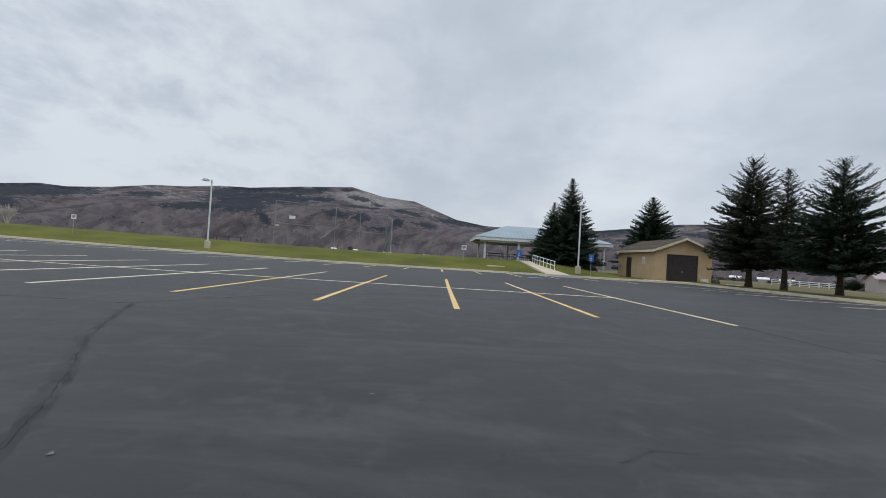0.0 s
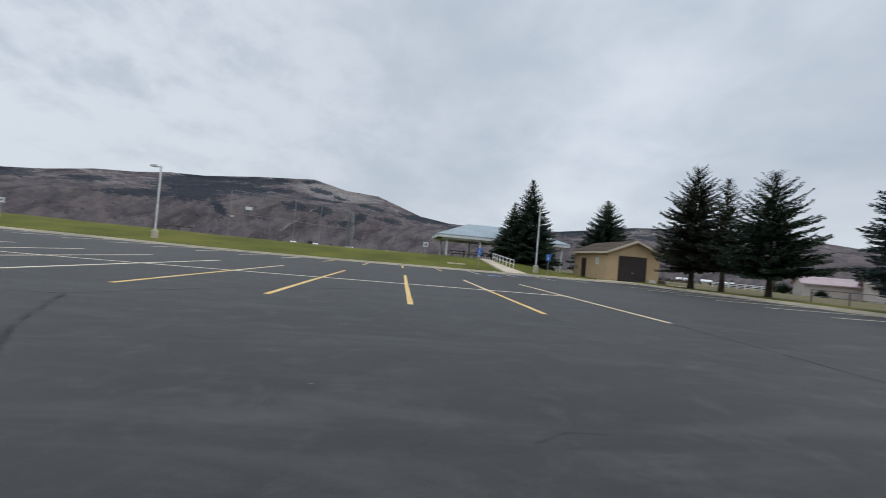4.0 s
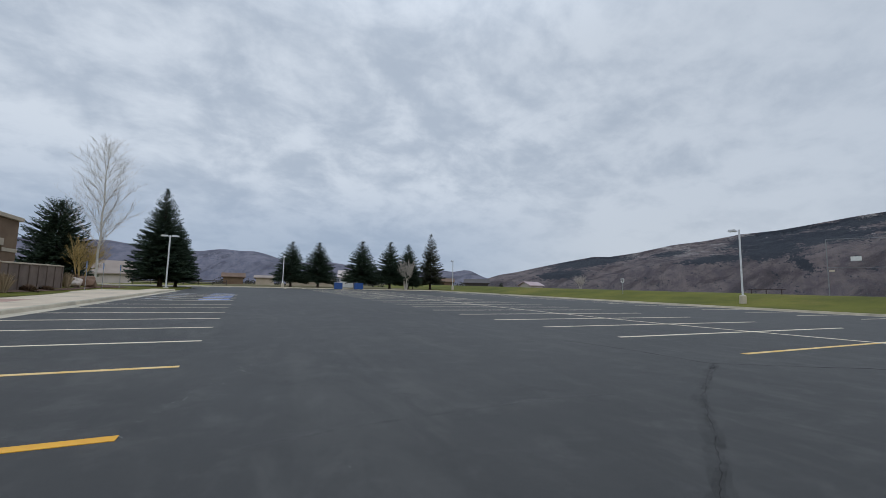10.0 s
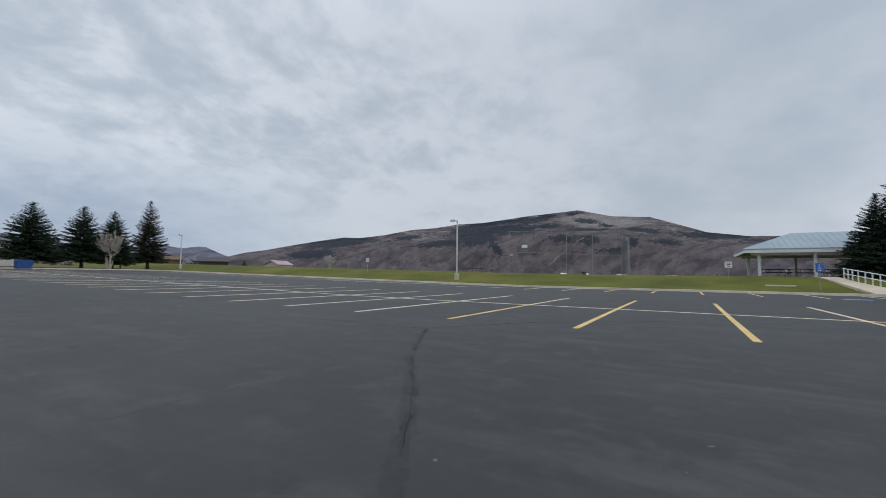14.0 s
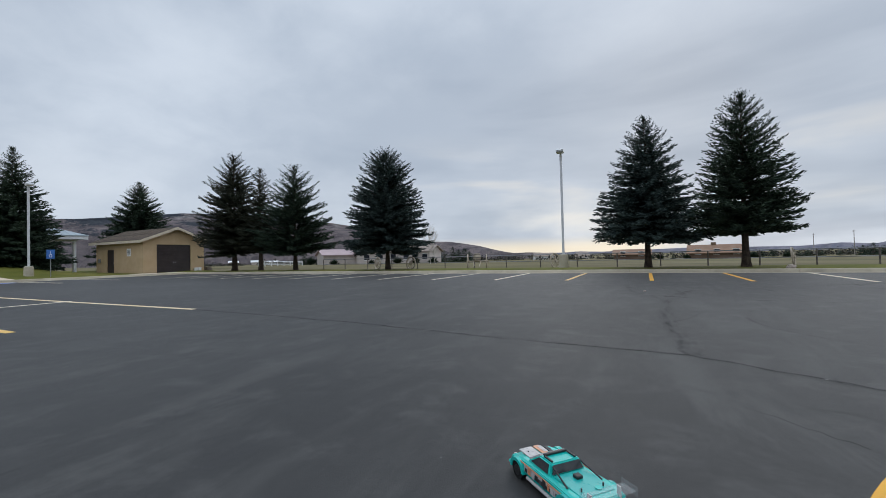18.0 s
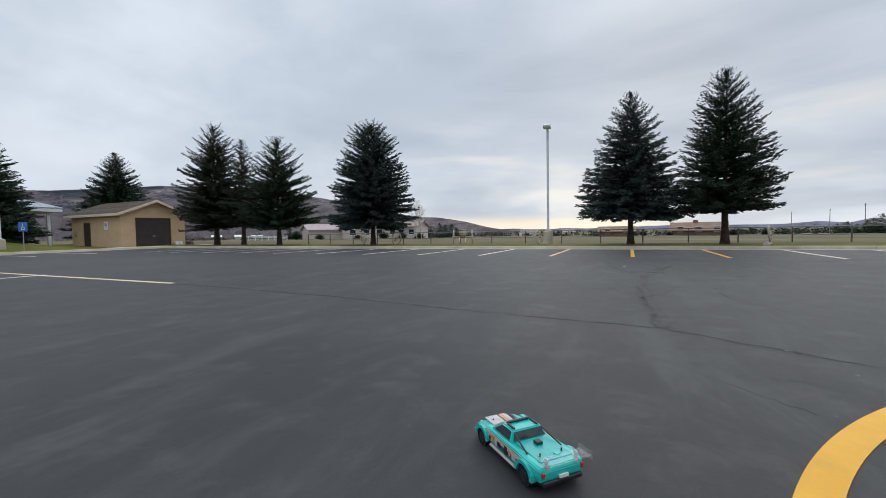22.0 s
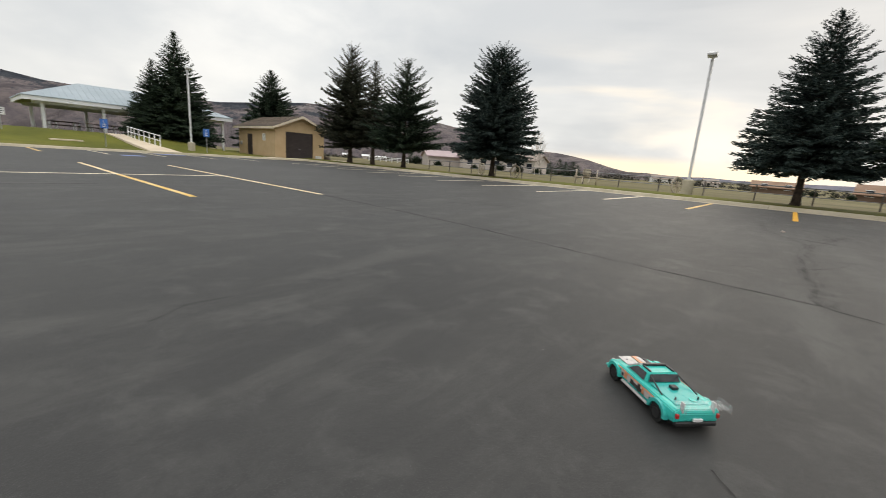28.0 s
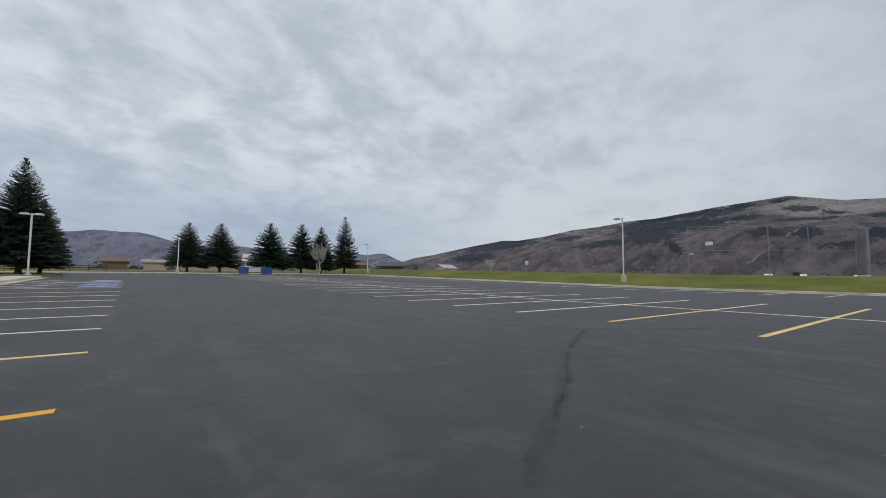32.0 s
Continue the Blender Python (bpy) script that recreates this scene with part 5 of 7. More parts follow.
# ---- picnic pavilion ----
def pavilion():
    x0, x1, y0, y1 = 4.2, 20.0, 46.6, 55.4
    zf, ze, zp = 1.15, 3.45, 5.35
    root = thing("picnic_pavilion", (0, 0, 0), "open picnic pavilion with white posts and blue-grey metal hip roof", "pavilion")
    part("floor_slab", bx(x0 + 0.3, y0 + 0.2, 0.3, 14.6, y1 - 0.2, zf, 0.02), "walk", root)
    for y in (y0 + 0.75, y1 - 0.75):
        for x in (x0 + 1.2, x0 + 5.1, x0 + 10.0, x1 - 0.75):
            part("post", bx(x - 0.11, y - 0.11, min(zf, gz(x, y) - 0.1), x + 0.11, y + 0.11, ze, 0.015), "white_steel", root)
    for a in ((x0, y0, x1, y0 + 0.06), (x0, y1 - 0.06, x1, y1), (x0, y0 + 0.06, x0 + 0.06, y1 - 0.06), (x1 - 0.06, y0 + 0.06, x1, y1 - 0.06)):
        part("fascia", bx(a[0], a[1], ze - 0.12, a[2], a[3], ze + 0.2), "white_steel", root)
    for a in ((x0 + 0.6, y0 + 0.66, x1 - 0.6, y0 + 0.84), (x0 + 0.6, y1 - 0.84, x1 - 0.6, y1 - 0.66)):
        part("beam", bx(a[0], a[1], ze - 0.32, a[2], a[3], ze), "white_steel", root)
    part("soffit", bx(x0 + 0.06, y0 + 0.06, ze, x1 - 0.06, y1 - 0.06, ze + 0.05), "soffit", root)
    ym = (y0 + y1) / 2
    r0, r1 = (x0 + 4.2, ym, zp), (x1 - 4.2, ym, zp)
    c = [(x0 - 0.05, y0 - 0.05, ze + 0.2), (x1 + 0.05, y0 - 0.05, ze + 0.2), (x1 + 0.05, y1 + 0.05, ze + 0.2), (x0 - 0.05, y1 + 0.05, ze + 0.2)]

    def plane(pts, ribs):
        bm = bmesh.new()
        top = [bm.verts.new((p[0], p[1], p[2] + 0.06)) for p in pts]
        bot = [bm.verts.new(p) for p in pts]
        bm.faces.new(top)
        bm.faces.new(bot[::-1])
        for i in range(len(pts)):
            bm.faces.new((bot[i], bot[(i + 1) % len(pts)], top[(i + 1) % len(pts)], top[i]))
        bmesh.ops.recalc_face_normals(bm, faces=bm.faces[:])
        ro = part("roof_plane", bm, "metal_roof", root)
        for a, b in ribs:
            part("seam", tb((a[0], a[1], a[2] + 0.07), (b[0], b[1], b[2] + 0.07), 0.025, None, 4), "metal_roof", ro)

    def rib_front(a, b, yy):
        out = []
        for i in range(1, 34):
            x = a[0] + (b[0] - a[0]) * i / 34
            if x < r0[0]:
                k = (x - a[0]) / (r0[0] - a[0])
            elif x > r1[0]:
                k = (b[0] - x) / (b[0] - r1[0])
            else:
                k = 1
            out.append(((x, yy, a[2]), (x, yy + (ym - yy) * k, a[2] + (zp - a[2]) * k)))
        return out

    plane((c[0], c[1], r1, r0), rib_front(c[0], c[1], c[0][1]))
    plane((c[2], c[3], r0, r1), [])
    plane((c[1], c[2], r1), [])
    side = []
    for i in range(1, 18):
        y = c[0][1] + (c[3][1] - c[0][1]) * i / 18
        k = min((y - c[0][1]) / (ym - c[0][1]), (c[3][1] - y) / (c[3][1] - ym))
        side.append(((c[0][0], y, c[0][2]), (c[0][0] + (r0[0] - c[0][0]) * k, y, c[0][2] + (zp - c[0][2]) * k)))
    plane((c[3], c[0], r0), side)
    return root


pavilion()


def picnic_table(at, rz, L=2.2):
    root = thing("picnic_table", at, "dark brown timber picnic table with fixed benches", "picnic table", "pavilion picnic tables", rz)
    for i in range(5):
        part("top_plank", bx(-L / 2, -0.37 + i * 0.15, 0.72, L / 2, -0.24 + i * 0.15, 0.76, 0.006), "dark_wood", root)
    for s in (-1, 1):
        for k in (0, 1):
            part("bench_plank", bx(-L / 2, s * 0.72 - 0.14 + k * 0.145, 0.42, L / 2, s * 0.72 - 0.005 + k * 0.145, 0.46, 0.006), "dark_wood", root)
        x = s * (L / 2 - 0.3)
        part("cross_bar", bx(x - 0.03, -0.82, 0.36, x + 0.03, 0.82, 0.42), "galv", root)
        for q in (-1, 1):
            part("leg", tb((x, q * 0.62, 0), (x, q * 0.2, 0.72), 0.035, None, 6), "white_steel", root)
    return root


tbl = picnic_table((6.6, 48.4, 1.15), 0)
for x, y in ((9.3, 48.2), (12.2, 48.6), (17.6, 48.3), (7.4, 51.5), (10.6, 51.6), (16.4, 51.8), (13.4, 52.0)):
    copy_thing(tbl, pose(x, y, 1.15))

# ---- ramp with railings ----
ramp = tagged(new("access_ramp"), "pale concrete ramp up the bank to the pavilion", "ramp", kind="structure")
def ramp_z(y):
    return min(1.2, 0.16 + 0.125 * (y - 34.67))


def ramp_x(y):
    left = 9.3 - 0.09 * (y - 34.7)
    return left, max(left + 1.1, 11.3 - 0.26 * (y - 34.7))


for i in range(6):
    y0, y1 = 34.67 + i * 2.05, 34.67 + (i + 1) * 2.05 - 0.015
    za, zb = ramp_z(y0), ramp_z(y1)
    bm = bmesh.new()
    (xa, xb), (xc_, xd_) = ramp_x(y0), ramp_x(y1)
    v = [bm.verts.new(c) for c in ((xa, y0, za), (xb, y0, za), (xd_, y1, zb), (xc_, y1, zb), (xa, y0, za - 0.6), (xb, y0, za - 0.6), (xd_, y1, zb - 0.6), (xc_, y1, zb - 0.6))]
    for f in ((0, 1, 2, 3), (0, 4, 5, 1), (1, 5, 6, 2), (2, 6, 7, 3), (3, 7, 4, 0)):
        bm.faces.new([v[k] for k in f])
    bmesh.ops.recalc_face_normals(bm, faces=bm.faces[:])
    part("slab", bm, "walk", ramp)
rail = thing("ramp_railing", (0, 0, 0), "white tubular steel handrail along the ramp", "railing")
rp = []
for i in range(8):
    y = 37.0 + 4.6 * i / 7
    rp.append(Vector((ramp_x(y)[1] - 0.12, y, ramp_z(y))))
    part("post", tb(rp[-1] - Vector((0, 0, 0.1)), rp[-1] + Vector((0, 0, 0.8)), 0.03, None, 8), "white_steel", rail)
for h in (0.8, 0.42):
    part("rail", tb(rp[0] + Vector((0, -0.1, h)), rp[-1] + Vector((0, 0.1, h)), 0.03, None, 8), "white_steel", rail)


# ---- signs ----
def post_sign(at, rz, w, h, top, mat, label, marks, postr=0.025):
    root = thing("post_sign", at, label, "sign", "", rz)
    part("post", tb((0, 0, -0.3), (0, 0, top), postr, None, 8), "galv", root)
    face = part("panel", bx(-w / 2, -0.045, top - h, w / 2, -0.03, top, 0.003), mat, root)
    for (a, b, c, d) in marks:
        part("mark", bx(a * w / 2, -0.05, top - h + b * h, c * w / 2, -0.0455, top - h + d * h), "sign_white" if mat == "sign_blue" else "ink", face)
    return root


WHEEL = ((-0.35, 0.15, 0.25, 0.22), (-0.35, 0.2, -0.25, 0.5), (-0.1, 0.42, 0.0, 0.85), (-0.1, 0.42, 0.35, 0.5), (0.25, 0.15, 0.35, 0.5))
LINES = ((-0.6, 0.7, 0.6, 0.82), (-0.7, 0.45, 0.7, 0.57), (-0.5, 0.2, 0.5, 0.32))
post_sign(g3(7.15, 36.2), -11, 0.42, 0.62, 1.85, "sign_blue", "blue accessible parking sign on a steel post", WHEEL)
post_sign(g3(13.6, 36.3), -20, 0.42, 0.62, 1.85, "sign_blue", "blue accessible parking sign on a steel post", WHEEL)
post_sign(g3(2.6, 41.5), 0, 0.5, 0.5, 1.45, "sign_white", "white notice board on a low post in the lawn", LINES)
post_sign(g3(-35.2, 40), 41, 0.38, 0.46, 1.85, "sign_white", "white notice on a post in the lawn", LINES)
for x, y in ((-37.6, -10.3), (-42.5, -10.6), (-46.5, -10.4)):
    post_sign((x, y, gz(x, y)), 20, 0.32, 0.5, 2.1, "sign_blue", "blue accessible parking sign seen edge on", WHEEL)


# ---- brown building behind the pavement ----
def building():
    root = thing("community_building", (0, 0, 0), "low brown block building with flat roof and tan window band", "building")
    zb = gz(-33, -15)
    x0, x1, y0, y1, zt = -38.8, -31.4, -24.0, -14.6, 5.3
    wins = (-36.9, -33.6)
    xs_ = [x0] + [v for w in wins for v in (w, w + 0.55)] + [x1]
    for i in range(0, len(xs_), 2):
        part("wall", bx(xs_[i], y0, zb - 0.5, xs_[i + 1], y1, zt), "brown_block", root)
    for w in wins:
        part("wall", bx(w, y0, zb - 0.5, w + 0.55, y1, 2.45), "brown_block", root)
        part("wall", bx(w, y0, 3.55, w + 0.55, y1, zt), "brown_block", root)
        part("wall", bx(w, y0, 2.45, w + 0.55, y1 - 0.25, 3.55), "brown_block", root)
    for w in wins:
        win = part("window", bx(w + 0.02, y1 - 0.2, 2.47, w + 0.53, y1 - 0.16, 3.53), "dark_glass", root)
        part("lintel", bx(w - 0.12, y1 + 0.003, 3.5, w + 0.67, y1 + 0.06, 3.95, 0.01), "tan_block", win)
        part("mullion", bx(w + 0.25, y1 - 0.16, 2.47, w + 0.3, y1 - 0.13, 3.53), "ink", win)
    xs2 = [x0 - 0.03] + [v for w in wins for v in (w, w + 0.55)] + [x1]
    for i in range(0, len(xs2), 2):
        part("band", bx(xs2[i], y1 + 0.002, 3.12, xs2[i + 1], y1 + 0.05, 3.36, 0.01), "tan_block", root)
    part("coping", bx(x0 - 0.2, y0, zt, x1, y1 + 0.2, zt + 0.28, 0.03), "tan_block", root)
    part("roof", bx(x0, y0, zt + 0.28, x1, y1, zt + 0.3), "tan_roof", root)
    # taller wing
    part("tall_wing", bx(x1, -26, zb - 0.5, -6.0, -13.9, 6.15), "brown_block", root)
    part("band", bx(x1, -13.898, 3.3, -6.0, -13.85, 3.56, 0.01), "tan_block", root)
    part("coping", bx(x1 - 0.25, -26, 6.15, -5.8, -13.65, 6.5, 0.03), "tan_block", root)
    for x in (-27, -22, -17, -12):
        w = part("window", bx(x, -13.9, 2.3, x + 1.2, -13.86, 3.25), "dark_glass", root)
        part("sill", bx(x - 0.1, -13.86, 2.18, x + 1.3, -13.78, 2.29), "tan_block", w)
    return root


building()


def screen_wall():
    root = thing("garden_screen_wall", (0, 0, 0), "low grey-brown block wall with an openwork section and capped top", "wall")
    y0 = -11.6
    zt = lambda x: 2.05 + 0.018 * (-x - 24)
    bm = bmesh.new()
    for i in range(7):
        x = -37.2 + i * 1.16
        z = zt(x)
        part("panel", bx(x, y0 - 0.1, 0.3, x + 1.15, y0 + 0.1, z - 0.08, 0.008), "grey_block", root)
        part("pier", bx(x - 0.06, y0 + 0.1, 0.3, x + 0.06, y0 + 0.16, z - 0.1, 0.008), "grey_block", root)
        part("cap", bx(x - 0.005, y0 - 0.16, z - 0.08, x + 1.15, y0 + 0.18, z, 0.01), "tan_block", root)
    lat = part("openwork_panel", bx(-29.06, y0 - 0.1, 0.3, -17.7, y0 + 0.1, 0.95), "grey_block", root)
    for r_ in range(5):
        for c_ in range(38):
            x = -29.0 + c_ * 0.3 + (0.15 if r_ % 2 else 0)
            part("block", bx(x, y0 - 0.1, 0.95 + r_ * 0.2, x + 0.17, y0 + 0.1, 1.15 + r_ * 0.2, 0.004), "grey_block", lat)
    part("cap", bx(-29.06, y0 - 0.16, 1.95, -17.7, y0 + 0.18, 2.05, 0.01), "tan_block", root)
    for x in (-29.1, -23.4, -17.7):
        part("pier", bx(x - 0.2, y0 - 0.18, 0.3, x + 0.2, y0 + 0.2, 2.12, 0.015), "brown_block", root)
    return root


screen_wall()
bed = []
for i in range(13):
    x = -50 + i * 2.9
    yf = (-10.3 if x < -47 else -10.9) - 0.12 * math.sin(i)
    bed += [(x, yf, gz(x, yf) + 0.05), (x, -14.2, gz(x, -14.2) + 0.05)]
tagged(raw("mulch_bed", bed, [(2 * i, 2 * i + 1, 2 * i + 3, 2 * i + 2) for i in range(12)], "mulch", smooth_faces=True), "brown bark mulch bed along the wall", "planting bed", kind="structure")


def rock(at, l, w, h, seed, mat, label, name="boulder", category="boulder"):
    bm = bmesh.new()
    bmesh.ops.create_icosphere(bm, subdivisions=3, radius=0.5)
    for v in bm.verts:
        k = 1 + 0.45 * noise.fractal(v.co * 1.6 + Vector((seed, 0, 0)), 0.8, 2.1, 4)
        v.co = Vector((v.co.x * l * k, v.co.y * w * k, max(-0.35, v.co.z) * h * k))
    ob = obj(name, bm, mat)
    ob.matrix_basis = pose(*at, 0, 0, seed * 40)
    return tagged(ob, label, category)


rock((-40.2, -11.8, gz(-40.2, -11.8) + 0.25), 2.0, 1.3, 1.1, 1, "boulder", "pale pinkish granite boulder in the mulch bed")
rock((-42.6, -11.6, gz(-42.6, -11.6) + 0.3), 1.3, 1.1, 1.1, 6, "brown_rock", "rounded brown sandstone boulder in the mulch bed")
rock((-16.9, -8.6, gz(-16.9, -8.6) + 0.2), 1.3, 0.9, 0.8, 2, "boulder", "pale granite boulder at the foot of a light pole")
rock((21.85, -5.6, gz(21.85, -5.6) + 0.06), 0.34, 0.2, 0.2, 3, "boulder", "small pale stone on the lawn strip", "stone", "stone")
rock((11.6, -0.2, 0.02), 0.09, 0.06, 0.05, 4, "boulder", "small loose stone on the asphalt", "stone", "stone")


def grass_clump(at, h, seed, mat, label, name="ornamental_grass", category="ornamental grass", n=260, lean=0.32):
    root = thing(name, at, label, category)
    r = np.random.RandomState(seed)
    a = r.uniform(0, 6.28, n)
    t = np.abs(r.normal(0, lean, n))
    L = h * r.uniform(0.6, 1.05, n)
    b = np.stack([np.cos(a) * 0.12, np.sin(a) * 0.12, np.zeros(n)], 1) * r.uniform(0, 1.5, (n, 1))
    d = np.stack([np.cos(a) * np.sin(t), np.sin(a) * np.sin(t), np.cos(t)], 1)
    s = np.stack([-np.sin(a), np.cos(a), np.zeros(n)], 1) * 0.014
    m_ = b + d * (L * 0.55)[:, None]
    tip = b + d * L[:, None] + np.array([0, 0, -0.12])
    V = np.stack([b - s, b + s, m_ + s * 1.6, tip, m_ - s * 1.6], 1).reshape(-1, 3)
    F = np.arange(5 * n).reshape(n, 5)
    o = new("tuft", fast_mesh("tuft", V, F, mat))
    o.parent = root
    return root


for i, (x, y) in enumerate(((-28.9, -11.1), (-25.0, -11.1), (-38.2, -11.5))):
    grass_clump((x, y, gz(x, y)), 1.2, 50 + i, "dry_leaf", "tall tan ornamental grass clump before the block wall", lean=0.2)
for i, (x, y) in enumerate(((-39.2, -12.6), (-41.6, -12.8), (-43.0, -12.4), (-34.2, -11.2), (-31.8, -11.2), (-18.6, -10.4), (-44.6, -13.2))):
    grass_clump((x, y, gz(x, y)), (0.42 if -36 < x < -28 else 0.75) + 0.12 * (i % 3), 60 + i, "shrub", "low leafless reddish shrub in the mulch bed", "shrub", "shrub", 220, 0.55)


# ---- east fence, wagon wheels, old cart ----
fence = thing("pasture_fence", (0, 0, 0), "dark weathered pipe fence with two rails along the pasture", "fence")
FX = 26.5
for i in range(32):
    y = -46 + i * 2.25
    part("post", tb((FX, y, gz(FX, y) - 0.4), (FX, y, gz(FX, y) + 0.83), 0.035, None, 8), "rust_pipe", fence)
    if i < 31:
        for h, r_ in ((0.82, 0.026), (0.42, 0.02)):
            part("rail", tb((FX, y, gz(FX, y) + h), (FX, y + 2.25, gz(FX, y + 2.25) + h), r_, None, 6), "thin_steel", fence)


def wagon_wheel(at, rz, R, label, tilt=0.0, group="fence wagon wheels", spokes=10):
    root = thing("wagon_wheel", at, label, "wagon wheel", group)
    root.matrix_basis = pose(*at, 0, tilt, rz)
    bm = bmesh.new()
    n = 26
    ring = []
    for k in range(n):
        a = 6.28319 * k / n
        ring.append([bm.verts.new((x, math.cos(a) * r_, R + math.sin(a) * r_)) for x, r_ in ((-0.035, R), (0.035, R), (0.03, R - 0.07), (-0.03, R - 0.07))])
    for k in range(n):
        a, b = ring[k], ring[(k + 1) % n]
        for j in range(4):
            bm.faces.new((a[j], a[(j + 1) % 4], b[(j + 1) % 4], b[j]))
    bmesh.ops.recalc_face_normals(bm, faces=bm.faces[:])
    part("rim", bm, "old_wood", root)
    part("hub", tb((-0.09, 0, R), (0.09, 0, R), 0.085, 0.07, 12), "old_wood", root)
    for k in range(spokes):
        a = 6.28319 * k / spokes
        part("spoke", tb((0, math.cos(a) * 0.07, R + math.sin(a) * 0.07), (0, math.cos(a) * (R - 0.06), R + math.sin(a) * (R - 0.06)), 0.022, 0.016, 6), "old_wood", root)
    return root


for az, rz in ((55.3, -28), (59.9, -15), (79.8, 62), (104.6, 70), (116, 58), (125.8, 60), (134, 55)):
    x = 26.05
    y = x / math.tan(radians(az))
    wagon_wheel((x, y, gz(x, y) - 0.05), rz, 0.48, "bleached wooden wagon wheel standing against the fence", 6)


def cart():
    x, y = 26.1, 9.9
    root = thing("old_water_cart", (x, y, gz(x, y)), "old bleached two-wheeled cart with a barrel beside the fence", "cart", rz=20)
    part("axle", tb((0, -0.62, 0.48), (0, 0.62, 0.48), 0.045, None, 8), "old_wood", root)
    bm = bmesh.new()
    tube(bm, (-0.05, 0, 0.5), (-0.05, 0, 0.74), 0.2, 0.26, 16)
    tube(bm, (-0.05, 0, 0.74), (-0.05, 0, 1.0), 0.26, 0.21, 16)
    part("barrel", bm, "old_wood", root)
    for z in (0.58, 0.74, 0.92):
        part("hoop", tb((-0.05, 0, z - 0.015), (-0.05, 0, z + 0.015), 0.265 if z == 0.74 else 0.245, None, 16), "rust_pipe", root)
    for s in (-1, 1):
        part("shaft", tb((0, s * 0.22, 0.48), (-1.1, s * 0.18, 0.18), 0.035, 0.03, 6), "old_wood", root)
        w = wagon_wheel((0, 0, 0), 0, 0.48, "large spoked wheel", 0)
        for k in ("label", "category", "group"):
            if k in w:
                del w[k]
        w.name = "wheel"
        w.parent = root
        w.matrix_basis = pose(0, s * 0.62, 0, 0, 0, 90)
    return root


cart()


# ---- houses and farm ----
def gable_house(name, cx, cy, L, D, h, rh, rz, wall, roof, label, wins=3, category="house"):
    z = gz(cx, cy)
    root = thing(name, (cx, cy, z), label, category, rz=rz)
    bm = bx(-L / 2, -D / 2, -0.6, L / 2, D / 2, h)
    poly_prism(bm, ((-D / 2, h), (D / 2, h), (0, h + rh)), "x", -L / 2, L / 2)
    part("wall", bm, wall, root)
    for s in (-1, 1):
        bm = bmesh.new()
        e = D / 2 + 0.5
        zz = h - rh * 0.5 / (D / 2)
        poly_prism(bm, ((0, h + rh + 0.02), (s * e, zz + 0.02), (s * e, zz + 0.2), (0, h + rh + 0.2)), "x", -L / 2 - 0.5, L / 2 + 0.5)
        part("roof", bm, roof, root)
    for i in range(wins):
        x = -L / 2 + L * (i + 0.5) / max(1, wins)
        w = part("window", bx(x - 0.55, -D / 2 - 0.03, 0.95, x + 0.55, -D / 2 - 0.003, 2.0), "dark_glass", root)
        part("frame", bx(x - 0.62, -D / 2 - 0.045, 2.0, x + 0.62, -D / 2 - 0.004, 2.12), "sign_white", w)
        part("frame", bx(x - 0.62, -D / 2 - 0.045, 0.83, x + 0.62, -D / 2 - 0.004, 0.95), "sign_white", w)
    return root


def polar(az, d):
    return math.sin(radians(az)) * d, math.cos(radians(az)) * d


def house_at(name, az, d, L, D, h, rh, wall, roof, label, wins=3, turn=0.0, category="house"):
    x, y = polar(az, d)
    return gable_house(name, x, y, L, D, h, rh, -az + turn, wall, roof, label, wins, category)


house_at("farm_barn", 49.7, 96, 8.6, 9, 2.1, 1.15, "farm_wall", "pink_roof", "long low pale barn with a faded pink roof", 0, 12, "barn")
house_at("farmhouse", 55.6, 90, 11.0, 8, 2.5, 1.25, "farm_wall", "tan_roof", "pale pink farmhouse with tan shingle roof", 4, 10)
house_at("farmhouse_wing", 60.8, 92, 7.0, 8, 2.6, 1.15, "farm_wall", "tan_roof", "pale stone farmhouse wing with garage", 3, -20)
house_at("brown_house", 88.6, 120, 8.4, 7, 1.3, 1.15, "brown_wall", "russet_roof", "brown timber house beyond the pasture", 2)
house_at("brown_house", 97.6, 112, 10.5, 7, 1.3, 1.6, "brown_wall", "russet_roof", "long brown timber house with a chimney beyond the pasture", 3)
chim = thing("chimney", (*polar(97.3, 112), gz(*polar(97.3, 112))), "brown block chimney above the long house roof", "chimney")
part("stack", bx(-0.45, -0.45, 2.0, 0.45, 0.45, 3.6, 0.02), "brown_block", chim)
for az, d, L, wl, rf, lb in ((117.8, 190, 9, "sign_white", "farm_wall", "long low white greenhouse across the pasture"), (124.5, 150, 6, "farm_wall", "tan_roof", "small pale outbuilding across the pasture"), (126.9, 120, 6.5, "sign_white", "tan_roof", "white barn with a steep roof across the pasture"), (132.0, 110, 7, "sign_white", "tan_roof", "white gabled house behind the spruces"), (138.2, 120, 7, "sign_white", "pink_roof", "white house beside the rail fence"), (112.9, 190, 9, "farm_wall", "tan_roof", "distant pale bungalow across the pasture"), (77.5, 230, 10, "sign_white", "tan_roof", "distant white farm shed"), (82.5, 240, 6, "farm_wall", "tan_roof", "distant pale farm shed")):
    house_at("far_house", az, d, L, 6, 2.0, 1.5, wl, rf, lb, 2, 15)
